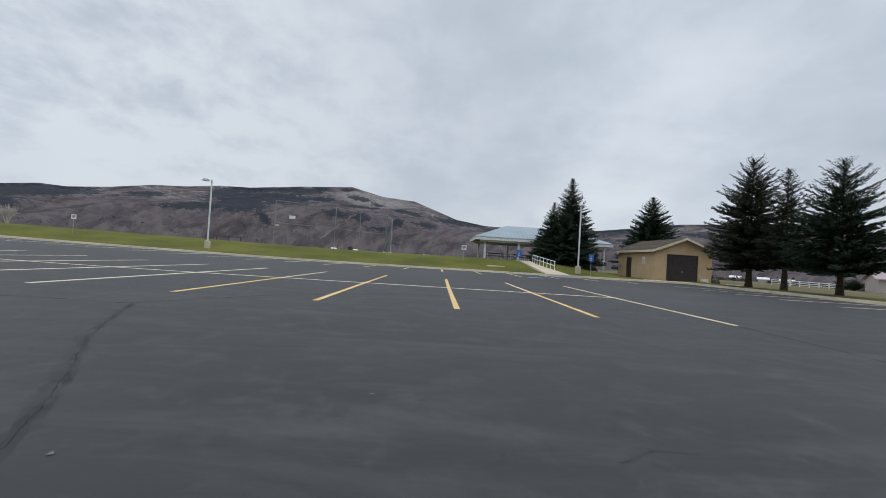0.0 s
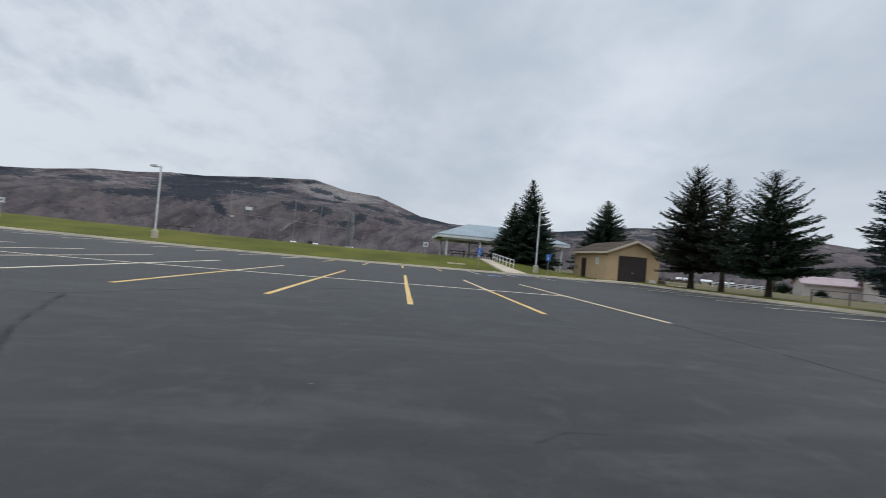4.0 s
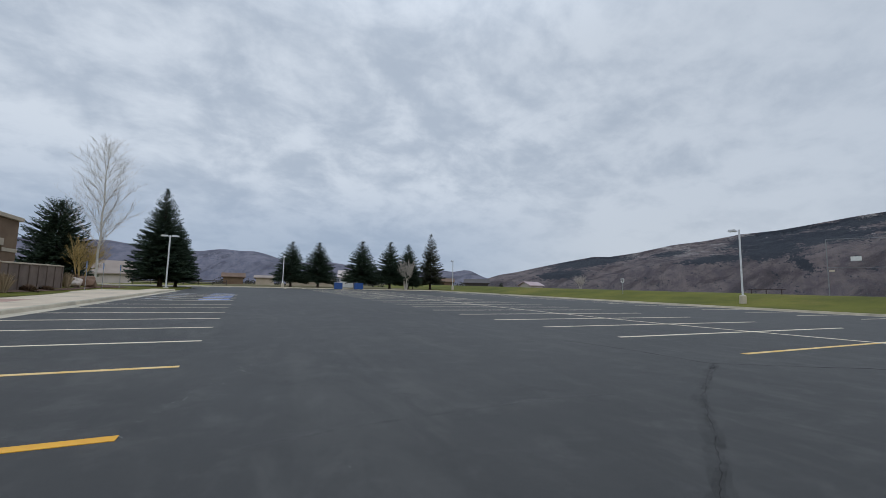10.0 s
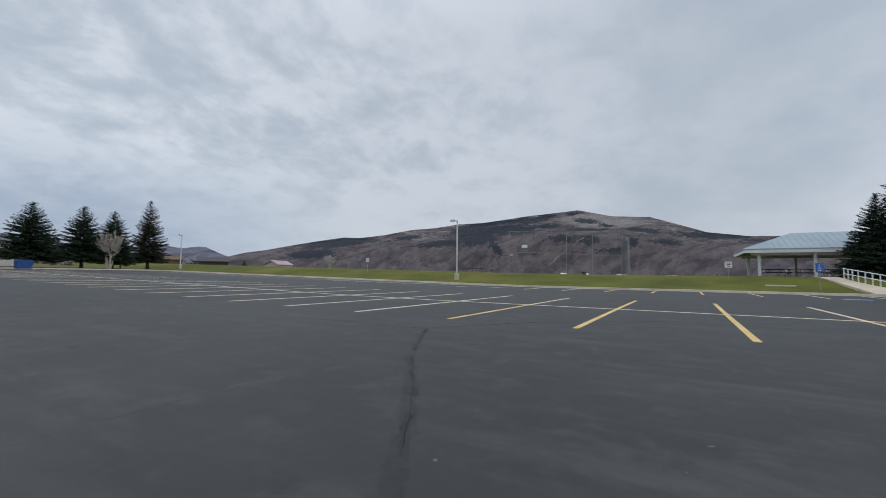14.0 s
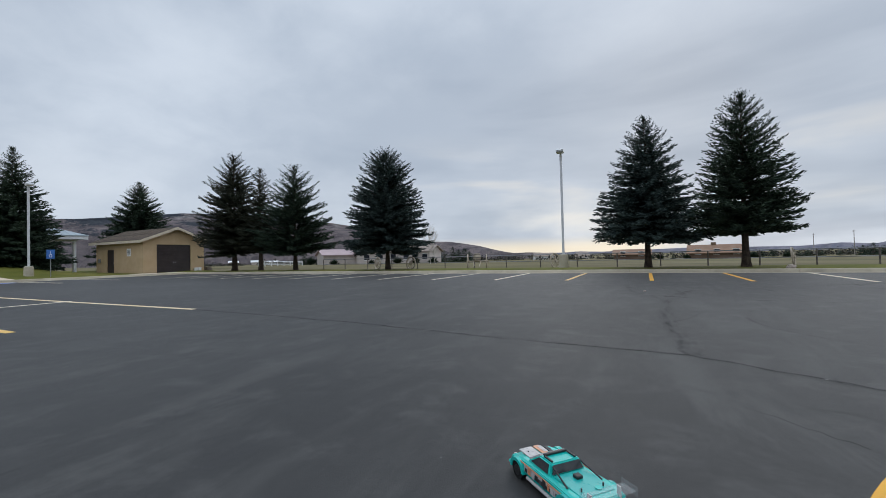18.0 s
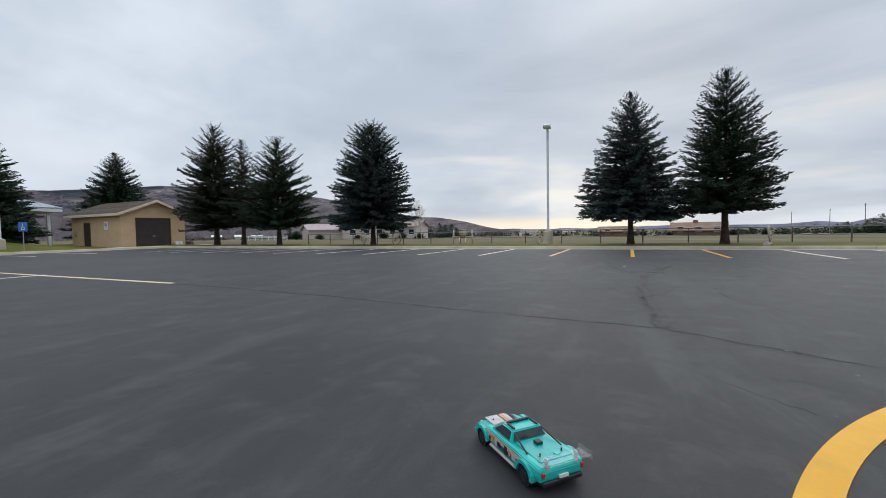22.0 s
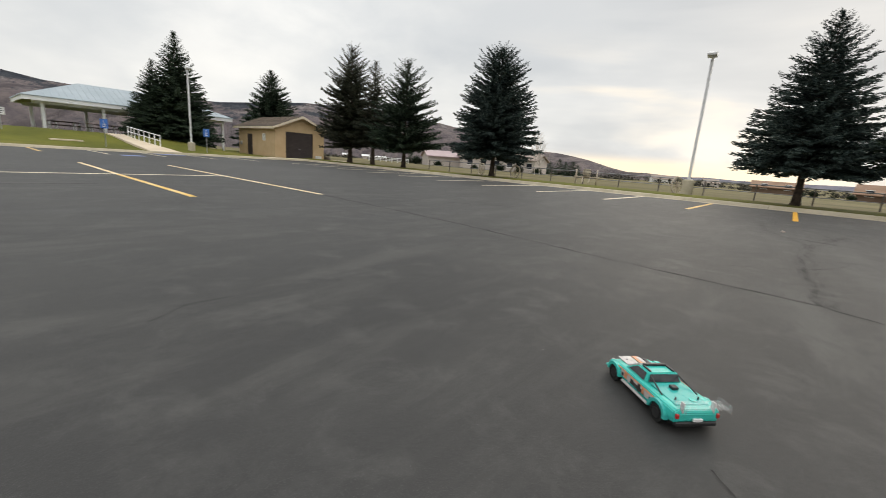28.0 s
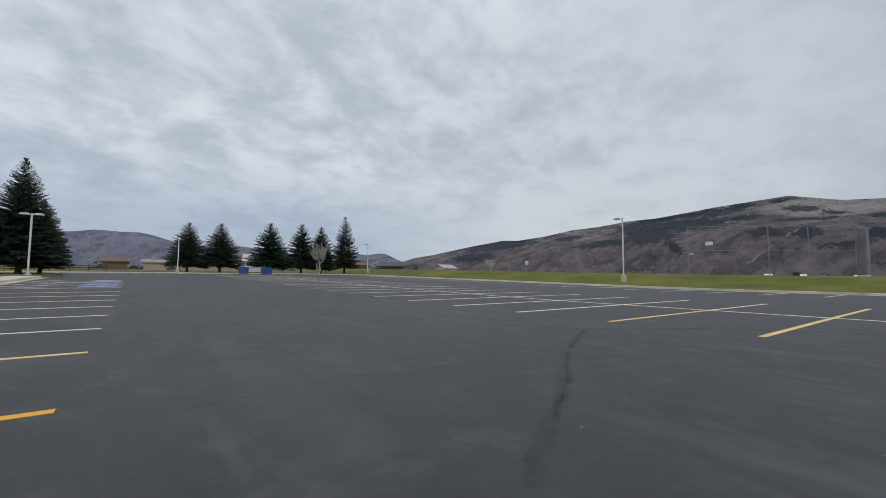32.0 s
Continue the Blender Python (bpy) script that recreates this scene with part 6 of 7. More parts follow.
for az, d, L, h, rh, wl, rf, lb in ((-91.7, 112, 4.2, 1.7, 0.8, "brown_block", "brown_wall", "brown shed beyond the far kerb"), (-88.1, 110, 4.0, 1.6, 0.5, "tan_block", "tan_roof", "pale low building beyond the far kerb"), (-82.6, 108, 11, 1.3, 0.5, "tan_block", "tan_roof", "long low pale building behind the spruces"), (-77.9, 96, 3.0, 2.3, 1.3, "sign_white", "farm_wall", "small pale gabled house beyond the far kerb"), (-64.5, 130, 5.5, 1.1, 0.9, "brown_wall", "brown_wall", "low red-brown building beyond the lawn"), (-60.0, 120, 6.5, 0.9, 1.0, "brown_door", "brown_door", "dark low timber building beyond the lawn"), (-52.6, 130, 5, 0.7, 1.0, "farm_wall", "pink_roof", "pale barn with a faded pink roof beyond the lawn"), (-103.6, 88, 5.5, 1.7, 1.8, "farm_wall", "tan_roof", "pale green house behind the bare tree")):
    house_at("far_house", az, d, L, 5, h, rh, wl, rf, lb, 0, 42 if "pink" in rf else 0)
# barns and sheds dotted at the foot of the mountain
for az, d, L, lb in ((-1.4, 380, 9, "white barn at the foot of the mountain"), (-11.5, 420, 8, "white farm shed at the foot of the mountain"), (-14.2, 430, 6, "white farm shed at the foot of the mountain"), (-7.0, 430, 10, "pale long barn at the foot of the mountain"), (36.5, 300, 7, "white farm shed beyond the spruces"), (41.0, 320, 9, "white farm shed beyond the spruces"), (39.0, 280, 6, "pale farm shed beyond the spruces")):
    x, y = polar(az, d)
    gable_house("far_barn", x, y, L * 0.75, 5, 1.7, 0.9, -az, "farm_wall", "sign_white", lb, 0, "barn")


# white rail fences
def rail_fence(p, q, n, label, mat="white_fence"):
    root = thing("white_rail_fence", (0, 0, 0), label, "fence")
    p, q = Vector(p), Vector(q)
    for i in range(n + 1):
        c = p + (q - p) * i / n
        z = gz(c.x, c.y)
        part("post", bx(c.x - 0.06, c.y - 0.06, z - 0.2, c.x + 0.06, c.y + 0.06, z + 0.9, 0.01), mat, root)
        if i < n:
            e = p + (q - p) * (i + 1) / n
            for h in (0.28, 0.54, 0.8):
                part("rail", tb((c.x, c.y, z + h), (e.x, e.y, gz(e.x, e.y) + h), 0.055, None, 4), mat, root)
    return root


rail_fence(polar(39.6, 82), polar(44.9, 84), 7, "white three-rail fence behind the spruces")
rail_fence((48, -30), (40, -62), 13, "white three-rail fence along the far pasture")
rail_fence((-78, -16), (-84, -3.5), 6, "dark timber rail fence beyond the access road", "dark_rail")


# distant conifers share one coarse crown
far_src = spruce((*polar(63.95, 122), gz(*polar(63.95, 122))), 3.6, 2.2, 0.2, 91, "small dark conifer far across the pasture", "needle", 0.8, 0.1, 0.6, 2.2)
fr = random.Random(9)
for az, el, d in ((63.2, 0.6, 118), (65.2, 1.22, 120), (66.0, 0.9, 124), (66.9, 1.02, 120), (67.5, 0.6, 123), (101.75, -0.2, 140), (102.6, -0.08, 150), (103.8, -0.15, 145), (104.9, -0.3, 140), (105.5, -0.2, 150), (106.5, -0.25, 150), (107.9, -0.35, 150), (109.5, 0.15, 150), (110.2, 0.34, 155), (110.9, 0.1, 150), (111.6, 0.45, 150), (112.0, 0.58, 152), (112.6, 1.0, 150), (113.2, 0.74, 155), (113.8, 0.3, 150), (114.5, 0.5, 152), (114.9, 0.62, 150), (115.5, 0.55, 155), (116.4, 0.84, 150), (117.0, 0.4, 154), (90.8, -0.2, 125), (93.2, -0.3, 118), (128, 0.2, 150), (134.5, 0.3, 150), (-56.6, 1.5, 125), (45.2, 0.9, 110)):
    x, y = polar(az, d)
    zb = gz(x, y)
    H = max(1.2, 0.97 + d * math.tan(radians(el)) - zb)
    far_spruce((x, y, zb - 0.1), far_src, H / 3.5 * fr.uniform(0.9, 1.35), H / 3.5, fr.uniform(0, 360), "small dark conifer far across the pasture")


def utility_pole(az, d, el):
    x, y = polar(az, d)
    z = gz(x, y)
    H = 0.97 + d * math.tan(radians(el)) - z
    root = thing("utility_pole", (x, y, z), "tall grey timber utility pole far across the pasture", "utility pole", "utility poles", -az)
    part("pole", tb((0, 0, -0.5), (0, 0, H), 0.12, 0.08, 8), "twig", root)
    part("crossarm", bx(-0.35, -0.05, H - 0.5, 0.35, 0.05, H - 0.4), "twig", root)


for az, d, el in ((105.96, 210, 1.49), (108.93, 190, 1.67), (111.43, 170, 2.07), (116.06, 150, 2.79)):
    utility_pole(az, d, el)


# ---- ball-field backstop ----
def backstop():
    root = thing("ballfield_backstop", (0, 0, 0), "tall chain-link backstop on steel posts at the ball field", "backstop")
    pts = [polar(a, d) for a, d in ((-21.8, 60), (-14.2, 60), (-10.9, 62), (-7.3, 60))]
    hs = (6.0, 5.9, 5.7, 5.4)
    zb = [gz(x, y) for x, y in pts]
    for (x, y), h, z in zip(pts, hs, zb):
        part("post", tb((x, y, z - 0.4), (x, y, z + h), 0.045, None, 8), "thin_steel", root)
    for i in range(3):
        (xa, ya), (xb, yb) = pts[i], pts[i + 1]
        for k in (1.0, 0.5):
            part("rail", tb((xa, ya, zb[i] + hs[i] * k), (xb, yb, zb[i + 1] + hs[i + 1] * k), 0.024, None, 6), "thin_steel", root)
        n = 64
        segs = []
        for j in range(n):
            t = j / n
            t2 = (j + 8.0) / n
            if t2 <= 1:
                for a, b in ((0, 1), (1, 0)):
                    segs.append(((xa + (xb - xa) * t, ya + (yb - ya) * t, zb[i] + a * hs[i]), (xa + (xb - xa) * t2, ya + (yb - ya) * t2, zb[i + 1] + b * hs[i + 1]), 0.0012, 0.0012))
        sticks("mesh_wire", segs, 3, "thin_steel", root)
    x, y = pts[3]
    for k in range(8):
        part("stacked_panel", bx(x - 0.1 + k * 0.11, y - 0.6 + 0.12 * k, zb[3], x - 0.06 + k * 0.11, y + 0.6 + 0.12 * k, zb[3] + 5.3 - 0.03 * k), "veil", root)
    a, b = polar(-19.7, 59.8)
    part("notice", bx(a - 0.42, b - 0.05, 5.0, a + 0.42, b - 0.02, 5.45), "sign_white", root)
    a, b = polar(-21.5, 59.8)
    part("notice", bx(a - 0.2, b - 0.05, 3.9, a + 0.25, b - 0.02, 4.1), "trim", root)
    return root


backstop()
bx_, by_ = polar(-26.9, 53)
ben = thing("park_bench", (bx_, by_, gz(bx_, by_)), "long backless metal bench on the lawn", "bench", rz=25)
part("seat", bx(-1.55, -0.15, 0.44, 1.55, 0.15, 0.49, 0.01), "dark_wood", ben)
for x in (-1.2, 0, 1.2):
    part("leg", bx(x - 0.035, -0.12, -0.2, x + 0.035, 0.12, 0.44), "dark_wood", ben)
for az, d, h in ((-12.0, 66, 0.45),):
    x, y = polar(az, d)
    sp_ = thing("trash_barrel", (x, y, gz(x, y)), "dark squat barrel at the edge of the ball field", "barrel")
    part("drum", tb((0, 0, -0.1), (0, 0, 0.5), 0.38, 0.36, 14), "black_plastic", sp_)


# ---- dumpsters ----
def dumpster(at, rz, label, lid):
    root = thing("dumpster", at, label, "dumpster", "far dumpsters", rz)
    bm = bmesh.new()
    poly_prism(bm, ((-0.62, 0.12), (0.55, 0.12), (0.72, 1.25), (-0.72, 1.45)), "x", -0.95, 0.95)
    part("body", bm, "bin_blue", root)
    for x in (-0.8, -0.3, 0.3, 0.8):
        part("rib", bx(x - 0.03, -0.75, 0.2, x + 0.03, -0.70, 1.35), "bin_blue", root)
    for x in (-0.48, 0.48):
        part("lid", bx(x - 0.46, -0.74, 1.46, x + 0.46, 0.74, 1.5, 0.01), lid, root)
    for x in (-0.7, 0.7):
        for y in (-0.45, 0.4):
            part("caster", tb((x - 0.04, y, 0.08), (x + 0.04, y, 0.08), 0.08, None, 10), "black_plastic", root)
    root.scale = (0.72, 0.75, 0.8)
    return root


for az, lid in ((-76.3, "black_plastic"), (-78.95, "sign_white")):
    x = -70.5
    y = x / math.tan(radians(az))
    dumpster((x, y, zl(x) + 0.004), 95 if az > -77 else 80, "blue steel dumpster with closed lids at the far kerb" if az > -77 else "blue steel recycling dumpster with pale lids at the far kerb", lid)


# ---- radio-controlled pickup on the asphalt ----
def rc_truck(at, rz):
    root = thing("toy_pickup", at, "teal radio-controlled pickup with silver and orange graphics", "toy car", rz=rz)
    # front is +x; body lofted from cross-sections: x, half width, sill, belt, crown
    st = ((-0.222, 0.078, 0.052, 0.070, 0.078), (-0.215, 0.090, 0.040, 0.082, 0.090), (-0.16, 0.098, 0.034, 0.088, 0.092), (-0.06, 0.092, 0.026, 0.084, 0.088), (0.05, 0.092, 0.026, 0.082, 0.086), (0.13, 0.097, 0.034, 0.078, 0.083), (0.19, 0.093, 0.034, 0.066, 0.072), (0.214, 0.084, 0.034, 0.056, 0.060), (0.222, 0.070, 0.038, 0.048, 0.050))
    bm = bmesh.new()
    rings = []
    for x, w, s, b, c in st:
        rings.append([bm.verts.new(p) for p in ((x, -w * 0.93, s), (x, -w, (s + b) / 2), (x, -w * 0.98, b), (x, -w * 0.84, c), (x, w * 0.84, c), (x, w * 0.98, b), (x, w, (s + b) / 2), (x, w * 0.93, s))])
    for a, b in zip(rings, rings[1:]):
        for j in range(8):
            bm.faces.new((a[j], a[(j + 1) % 8], b[(j + 1) % 8], b[j]))
    bm.faces.new(rings[0][::-1])
    bm.faces.new(rings[-1])
    bmesh.ops.recalc_face_normals(bm, faces=bm.faces[:])
    bmesh.ops.bevel(bm, geom=[e for e in bm.edges if e.calc_face_angle(0) > 0.5], offset=0.003, segments=2, affect="EDGES")
    shell = part("shell", bm, "teal", root, "glossy teal body shell")
    # cab
    bm = bmesh.new()
    lo = [bm.verts.new(p) for p in ((-0.035, -0.079, 0.085), (0.105, -0.079, 0.083), (0.105, 0.079, 0.083), (-0.035, 0.079, 0.085))]
    hi = [bm.verts.new(p) for p in ((-0.022, -0.062, 0.124), (0.045, -0.062, 0.124), (0.045, 0.062, 0.124), (-0.022, 0.062, 0.124))]
    bm.faces.new(hi)
    for j in range(4):
        bm.faces.new((lo[j], lo[(j + 1) % 4], hi[(j + 1) % 4], hi[j]))
    bmesh.ops.recalc_face_normals(bm, faces=bm.faces[:])
    bmesh.ops.bevel(bm, geom=bm.edges[:], offset=0.004, segments=2, affect="EDGES")
    cab = part("cab", bm, "teal", root)

    def pane(name, pts, mat, up_):
        b = bmesh.new()
        vs_ = [b.verts.new(p) for p in pts]
        f = b.faces.new(vs_)
        r_ = bmesh.ops.extrude_face_region(b, geom=[f])
        bmesh.ops.translate(b, verts=[e for e in r_["geom"] if isinstance(e, bmesh.types.BMVert)], vec=up_)
        bmesh.ops.recalc_face_normals(b, faces=b.faces[:])
        return part(name, b, mat, cab)

    pane("windscreen", ((0.099, -0.068, 0.089), (0.099, 0.068, 0.089), (0.05, 0.055, 0.122), (0.05, -0.055, 0.122)), "silver", (0.004, 0, 0.004))
    pane("rear_window", ((-0.035, -0.066, 0.092), (-0.035, 0.066, 0.092), (-0.026, 0.056, 0.120), (-0.026, -0.056, 0.120)), "tint", (-0.004, 0, 0.002))
    for s in (-1, 1):
        pane("side_window", ((-0.02, s * 0.076, 0.092), (0.08, s * 0.076, 0.092), (0.042, s * 0.064, 0.120), (-0.014, s * 0.064, 0.120)), "tint", (0, s * 0.003, 0.001))
        part("roof_bar", bx(-0.015, s * 0.05 - 0.004, 0.124, 0.03, s * 0.05 + 0.004, 0.130, 0.001), "black_plastic", cab)
        part("roll_bar", tb((-0.03, s * 0.06, 0.118), (-0.125, s * 0.072, 0.092), 0.003, None, 6), "black_plastic", root)
        # side graphics
        part("side_graphic", bx(-0.12, s * 0.0935, 0.048, 0.10, s * 0.0965, 0.074, 0.001), "silver", shell, "silver and brown printed flank")
        part("side_graphic", bx(-0.13, s * 0.0955, 0.074, 0.14, s * 0.098, 0.080, 0.001), "orange", shell)
        part("side_graphic", bx(-0.06, s * 0.0957, 0.05, 0.03, s * 0.0985, 0.064, 0.001), "black_plastic", shell)
        part("side_pipe", tb((-0.085, s * 0.094, 0.030), (0.085, s * 0.094, 0.030), 0.006, None, 8), "silver", root)
        part("tail_lamp", bx(-0.226, s * 0.078 - 0.006, 0.06, -0.215, s * 0.078 + 0.006, 0.078, 0.002), "red_lamp", shell)
        part("headlamp", tb((0.213, s * 0.058, 0.050), (0.225, s * 0.058, 0.050), 0.009, 0.008, 12), "silver", shell)
        part("body_post", tb((0.155, s * 0.04, 0.07), (0.155, s * 0.04, 0.09), 0.003, None, 6), "black_plastic", root)
        part("body_post", tb((-0.16, s * 0.045, 0.085), (-0.16, s * 0.045, 0.106), 0.003, None, 6), "black_plastic", root)
        for x in (-0.145, 0.142):
            wh = part("wheel", tb((x, s * 0.072, 0.034), (x, s * 0.101, 0.034), 0.034, None, 22), "tyre", root)
            part("rim", tb((x, s * 0.098, 0.034), (x, s * 0.103, 0.034), 0.021, 0.019, 14), "black_plastic", wh)
            part("arch", bx(x - 0.036, s * 0.086, 0.035, x + 0.036, s * 0.0998, 0.066, 0.006), "black_plastic", root)
    part("bonnet_stripe", bx(0.10, -0.03, 0.083, 0.19, -0.004, 0.0865), "orange", shell)
    part("bonnet_stripe", bx(0.10, 0.004, 0.083, 0.19, 0.06, 0.0862), "silver", shell)
    bed_ = part("bed", bx(-0.19, -0.066, 0.088, -0.045, 0.066, 0.0945, 0.002), "teal_shaded", root, "teal load bed with shade painted into its colour")
    part("battery_box", bx(-0.10, -0.014, 0.0945, -0.075, 0.012, 0.106, 0.002), "black_plastic", bed_)
    part("antenna_cap", tb((-0.165, -0.02, 0.0945), (-0.165, -0.02, 0.098), 0.012, None, 10), "teal", bed_)
    part("spoiler", bx(-0.262, -0.084, 0.118, -0.205, 0.084, 0.121, 0.001), "clear", root, "clear plastic rear wing")
    for s in (-1, 1):
        part("wing_end_plate", bx(-0.265, s * 0.085 - 0.0012, 0.104, -0.2, s * 0.085 + 0.0012, 0.134), "clear", root)
    for s in (-1, 1):
        part("spoiler_strut", bx(-0.222, s * 0.06 - 0.002, 0.08, -0.206, s * 0.06 + 0.002, 0.119), "silver", root)
    part("grille", bx(0.2165, -0.048, 0.042, 0.2245, 0.048, 0.055, 0.001), "ink", shell)
    part("front_bumper", bx(0.200, -0.088, 0.022, 0.232, 0.088, 0.034, 0.004), "teal", root)
    part("rear_bumper", bx(-0.226, -0.08, 0.028, -0.205, 0.08, 0.046, 0.004), "black_plastic", root)
    part("rear_plate", bx(-0.229, -0.018, 0.05, -0.2225, 0.018, 0.06), "sign_white", root)
    part("chassis", bx(-0.19, -0.07, 0.014, 0.19, 0.07, 0.03, 0.003), "black_plastic", root)
    for s in (-1, 1):
        # flared wings over the wheels, printed streaks along the flank
        for x, hw in ((-0.145, 0.05), (0.142, 0.046)):
            bm = bmesh.new()
            prof = [(x + math.cos(a) * hw, 0.036 + math.sin(a) * hw * 1.02) for a in (radians(180 - 180 * k / 8) for k in range(9))]
            inner = [(x + math.cos(a) * (hw - 0.012), 0.036 + math.sin(a) * (hw - 0.012)) for a in (radians(180 - 180 * k / 8) for k in range(9))]
            va = [[bm.verts.new((px, s * yy, pz)) for px, pz in rng] for rng, yy in ((prof, 0.088), (prof, 0.106), (inner, 0.106), (inner, 0.088))]
            for r_ in range(4):
                q1, q2 = va[r_], va[(r_ + 1) % 4]
                for k in range(8):
                    bm.faces.new((q1[k], q1[k + 1], q2[k + 1], q2[k]))
            bmesh.ops.recalc_face_normals(bm, faces=bm.faces[:])
            part("wheel_flare", bm, "teal" if x > 0 else "teal_shaded", root)
        for k in range(9):
            x = -0.105 + k * 0.023
            part("side_streak", bx(x, s * 0.0968, 0.046 + 0.003 * (k % 3), x + 0.012 + 0.005 * (k % 2), s * 0.0988, 0.066 + 0.004 * ((k * 5) % 4), 0.0005), ("black_plastic", "silver", "orange", "black_plastic", "ink")[k % 5], shell)
    for k in range(4):
        part("bonnet_streak", bx(0.115 + 0.014 * k, -0.055 + 0.02 * (k % 2), 0.083, 0.145 + 0.012 * k, -0.04 + 0.022 * (k % 2), 0.0872), ("ink", "silver")[k % 2], shell)
    part("light_bar", bx(0.03, -0.05, 0.125, 0.042, 0.05, 0.133, 0.002), "black_plastic", cab)
    return root


truck = rc_truck((2.24, 0.1, zl(2.24) + 0.002), 48)
truck.scale = (1.12, 1.12, 1.1)


# ---- wear on the asphalt near the island ----
wr = random.Random(77)
for i in range(70):
    fleck(wr.uniform(2.2, 5.2), wr.uniform(-5.6, -1.4), wr.uniform(0.02, 0.10), wr.uniform(0.012, 0.04), wr.uniform(0, 3), 300 + i)
for i in range(60):
    fleck(wr.uniform(0.8, 16), wr.uniform(-9, 8), wr.uniform(0.012, 0.05), wr.uniform(0.008, 0.02), wr.uniform(0, 3), 500 + i)
for i in range(26):
    t = i / 25
    fleck(-4.2 - 2.6 * t + wr.uniform(-0.05, 0.05), -0.62 + 0.85 * t + wr.uniform(-0.05, 0.05), wr.uniform(0.03, 0.16), wr.uniform(0.01, 0.025), 2.8, 700 + i)


def tyre_arc(cx, cy, r, a0, a1, w, seed, mat):
    """A thin curved scuff left by turning tyres."""
    q = random.Random(seed)
    n = 18
    vs_ = []
    for i in range(n + 1):
        a = radians(a0 + (a1 - a0) * i / n)
        k = w * (0.2 + math.sin(math.pi * i / n)) * q.uniform(0.7, 1.2) / 2
        for s in (-k, k):
            x, y = cx + math.cos(a) * (r + s), cy + math.sin(a) * (r + s)
            vs_.append((x, y, zl(x) + 0.0025))
    return raw("tyre_scuff", vs_, [(2 * i, 2 * i + 2, 2 * i + 3, 2 * i + 1) for i in range(n)], mat, lot)


for i, (cx, cy, r, a0, a1, w) in enumerate(((4.2, -3.4, 0.7, 20, 120, 0.02), (3.6, -4.6, 1.1, 30, 100, 0.02), (3.2, -2.6, 1.6, -60, -10, 0.015), (7.5, -3.5, 2.0, 60, 140, 0.03), (8.4, 1.6, 2.6, 200, 260, 0.03), (12.5, -6.0, 3.2, 60, 130, 0.06), (14.0, -9.0, 4.0, 70, 140, 0.07), (11.0, 3.0, 4.0, 250, 310, 0.05), (2.7, -1.9, 0.5, 100, 200, 0.01))):
    tyre_arc(cx, cy, r, a0, a1, w * 1.6, 40 + i, "rubber")
for i, (cx, cy, r, a0, a1, w) in enumerate(((16.0, -3.0, 6.0, 140, 190, 0.08), (12.0, 9.0, 5.0, 200, 240, 0.07))):
    tyre_arc(cx, cy, r, a0, a1, w, 60 + i, "dust")

# lawn strip between the pavement and the wall, and a path beside it
strip = []
for i in range(9):
    x = -35 + i * 2.2
    strip += [(x, -9.5 - 0.75 * max(0, 1 - i / 3) ** 2, zl(x) + 0.17), (x, -10.35, zl(x) + 0.18)]
tagged(raw("lawn_strip", strip, [(2 * i, 2 * i + 1, 2 * i + 3, 2 * i + 2) for i in range(8)], "lawn"), "narrow mown lawn strip let into the pavement", "lawn", kind="structure")
# drain cover in the lawn bank and a low concrete pad
pad = tagged(obj("bank_pad", bx(4.6, 38.2, gz(5, 38.5) - 0.2, 6.3, 38.9, gz(5, 38.5) + 0.06, 0.02), "walk"), "small pale concrete pad set in the lawn bank", "concrete pad", kind="structure")
# dark junipers at the farmhouse and low bushes along the pasture
for i, (az, d, h) in enumerate(((57.5, 84, 1.3), (60.2, 86, 1.0), (62.5, 84, 1.1), (54.0, 83, 0.8), (49.0, 88, 1.0), (91.8, 100, 0.9), (94.6, 105, 0.8), (101.0, 100, 1.0), (104, 96, 0.8), (122, 118, 1.2), (129.5, 100, 2.6), (46.0, 95, 1.6))):
    x, y = polar(az, d)
    grass_clump((x, y, gz(x, y)), h * 1.4, 80 + i, "needle" if i != 10 else "dry_leaf", "dark low evergreen bush in the pasture" if i != 10 else "golden dry bush behind the spruces", "bush", "bush", 420, 0.6)


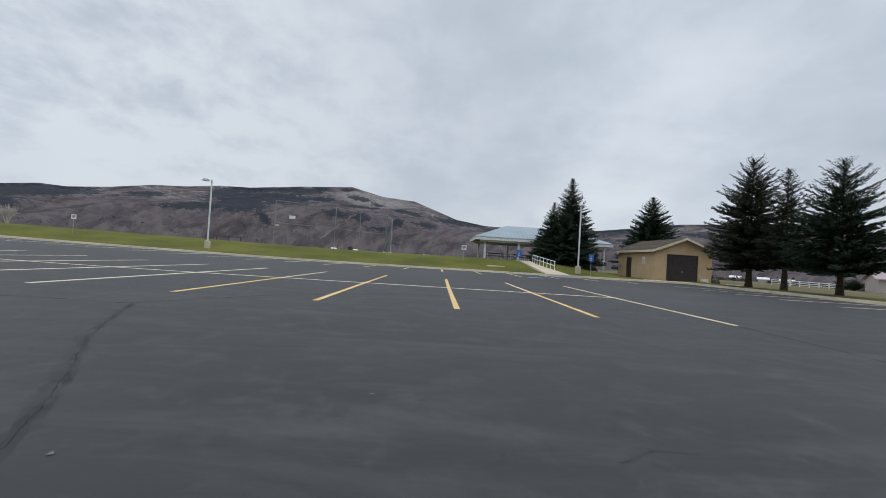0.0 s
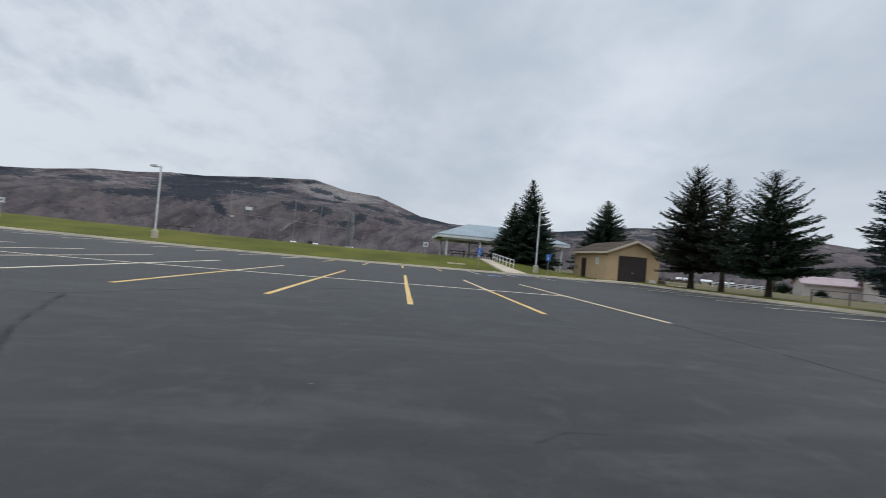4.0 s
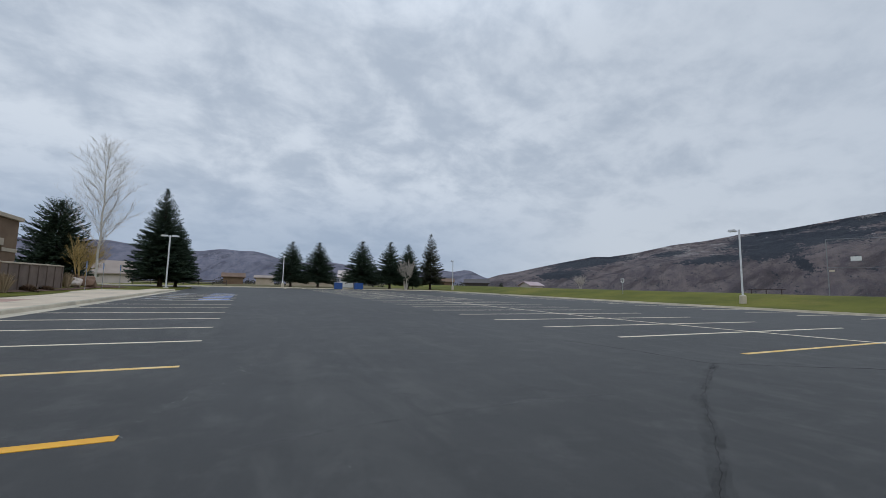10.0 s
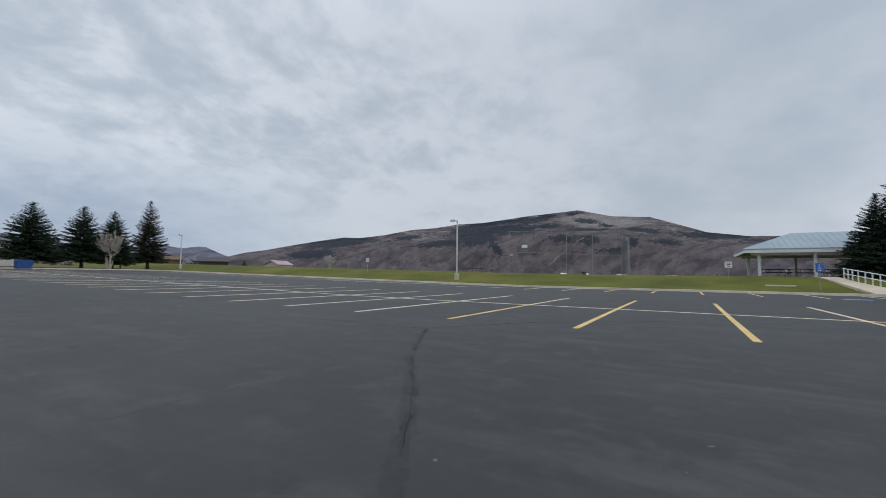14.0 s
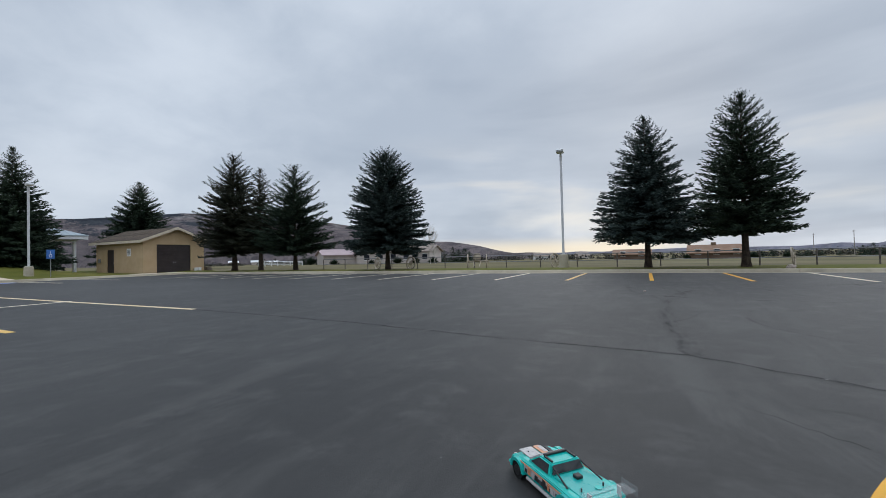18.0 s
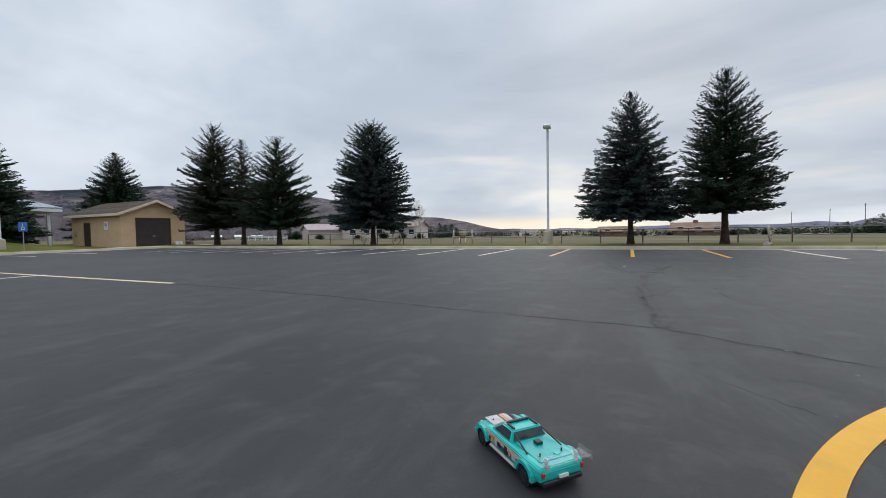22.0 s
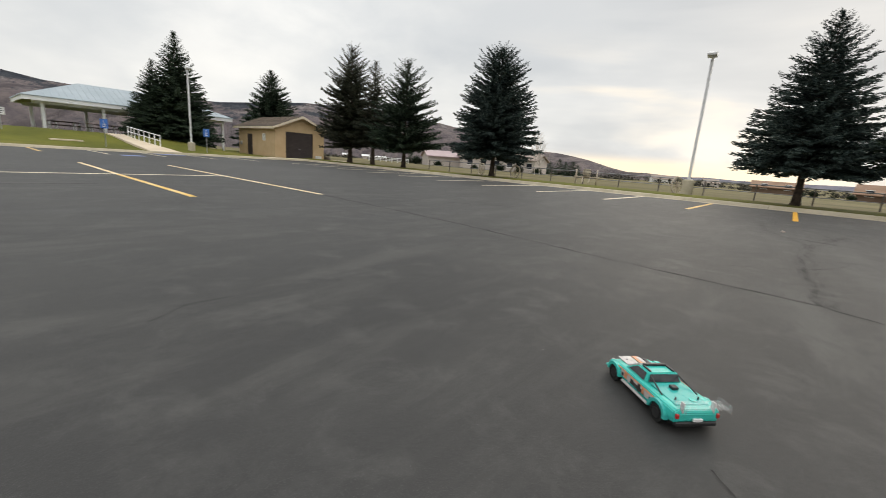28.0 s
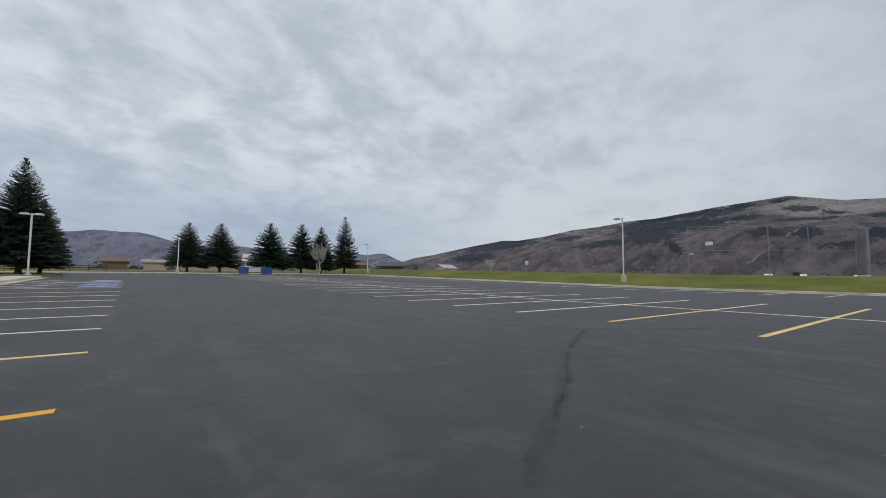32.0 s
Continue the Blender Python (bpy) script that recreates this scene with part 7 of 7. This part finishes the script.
# scrub and far windbreaks on the valley floor
def valley_scrub(seed, a0, a1, d0, d1, count, h0, h1, mat, label):
    r = np.random.RandomState(seed)
    V, nv, F = [], 0, []
    for _ in range(count):
        az, d = r.uniform(a0, a1), r.uniform(d0, d1)
        if noise.noise(Vector((az * 0.35, d * 0.01, seed))) < -0.12:
            continue
        x, y = polar(az, d)
        h = r.uniform(h0, h1)
        w = h * r.uniform(0.5, 1.3)
        m = 26
        c = np.array([x, y, gz(x, y) - 0.1]) + r.normal(size=(m, 3)) * np.array([w * 0.5, w * 0.5, 0]) + np.abs(r.normal(size=(m, 1))) * np.array([0, 0, h * 0.38])
        s = h * r.uniform(0.10, 0.22, (m, 1))
        u = r.normal(size=(m, 3))
        u /= np.linalg.norm(u, axis=1)[:, None]
        v = np.cross(u, r.normal(size=(m, 3)))
        v /= np.linalg.norm(v, axis=1)[:, None]
        V.append(np.stack([c - u * s, c + v * s * 0.8, c + u * s, c - v * s * 0.8], 1).reshape(-1, 3))
        F.append(nv + np.arange(4 * m).reshape(m, 4))
        nv += 4 * m
    ob = new("valley_scrub", fast_mesh("valley_scrub", np.concatenate(V), np.concatenate(F), mat))
    return tagged(ob, label, "scrub", kind="stuff")


valley_scrub(3, 68, 150, 150, 330, 900, 1.0, 2.6, "scrub", "dark leafless scrub and windbreaks across the valley floor")
valley_scrub(5, 30, 62, 130, 300, 420, 0.8, 2.0, "scrub", "dark leafless scrub at the foot of the hill")
valley_scrub(8, -105, -56, 118, 190, 300, 0.8, 2.0, "scrub", "leafless brown scrub beyond the access road")
valley_scrub(4, 66, 150, 330, 800, 1100, 2.0, 5.0, "scrub", "far grey scrub and windbreaks under the blue hills")
crack([(-3.6, 0.0), (-3.77, 0.83), (-3.84, 1.8), (-3.9, 2.57), (-3.74, 3.71)], 0.05, 31, "dust", wander=0.02)
# soft pale scuffs and hairlines on the open asphalt
for i in range(20):
    x, y = wr.uniform(-7.5, 9.5), wr.uniform(-5.2, 7.5)
    if -2.0 < x < 0.9 and y < 1.2:
        continue
    a, L = wr.uniform(0, 3.14), wr.uniform(0.15, 0.55)
    crack([(x, y), (x + math.cos(a) * L * 0.5, y + math.sin(a) * L * 0.5), (x + math.cos(a + 0.3) * L, y + math.sin(a + 0.3) * L)], wr.uniform(0.015, 0.05), 800 + i, "rubber", wander=0.015, n=5)
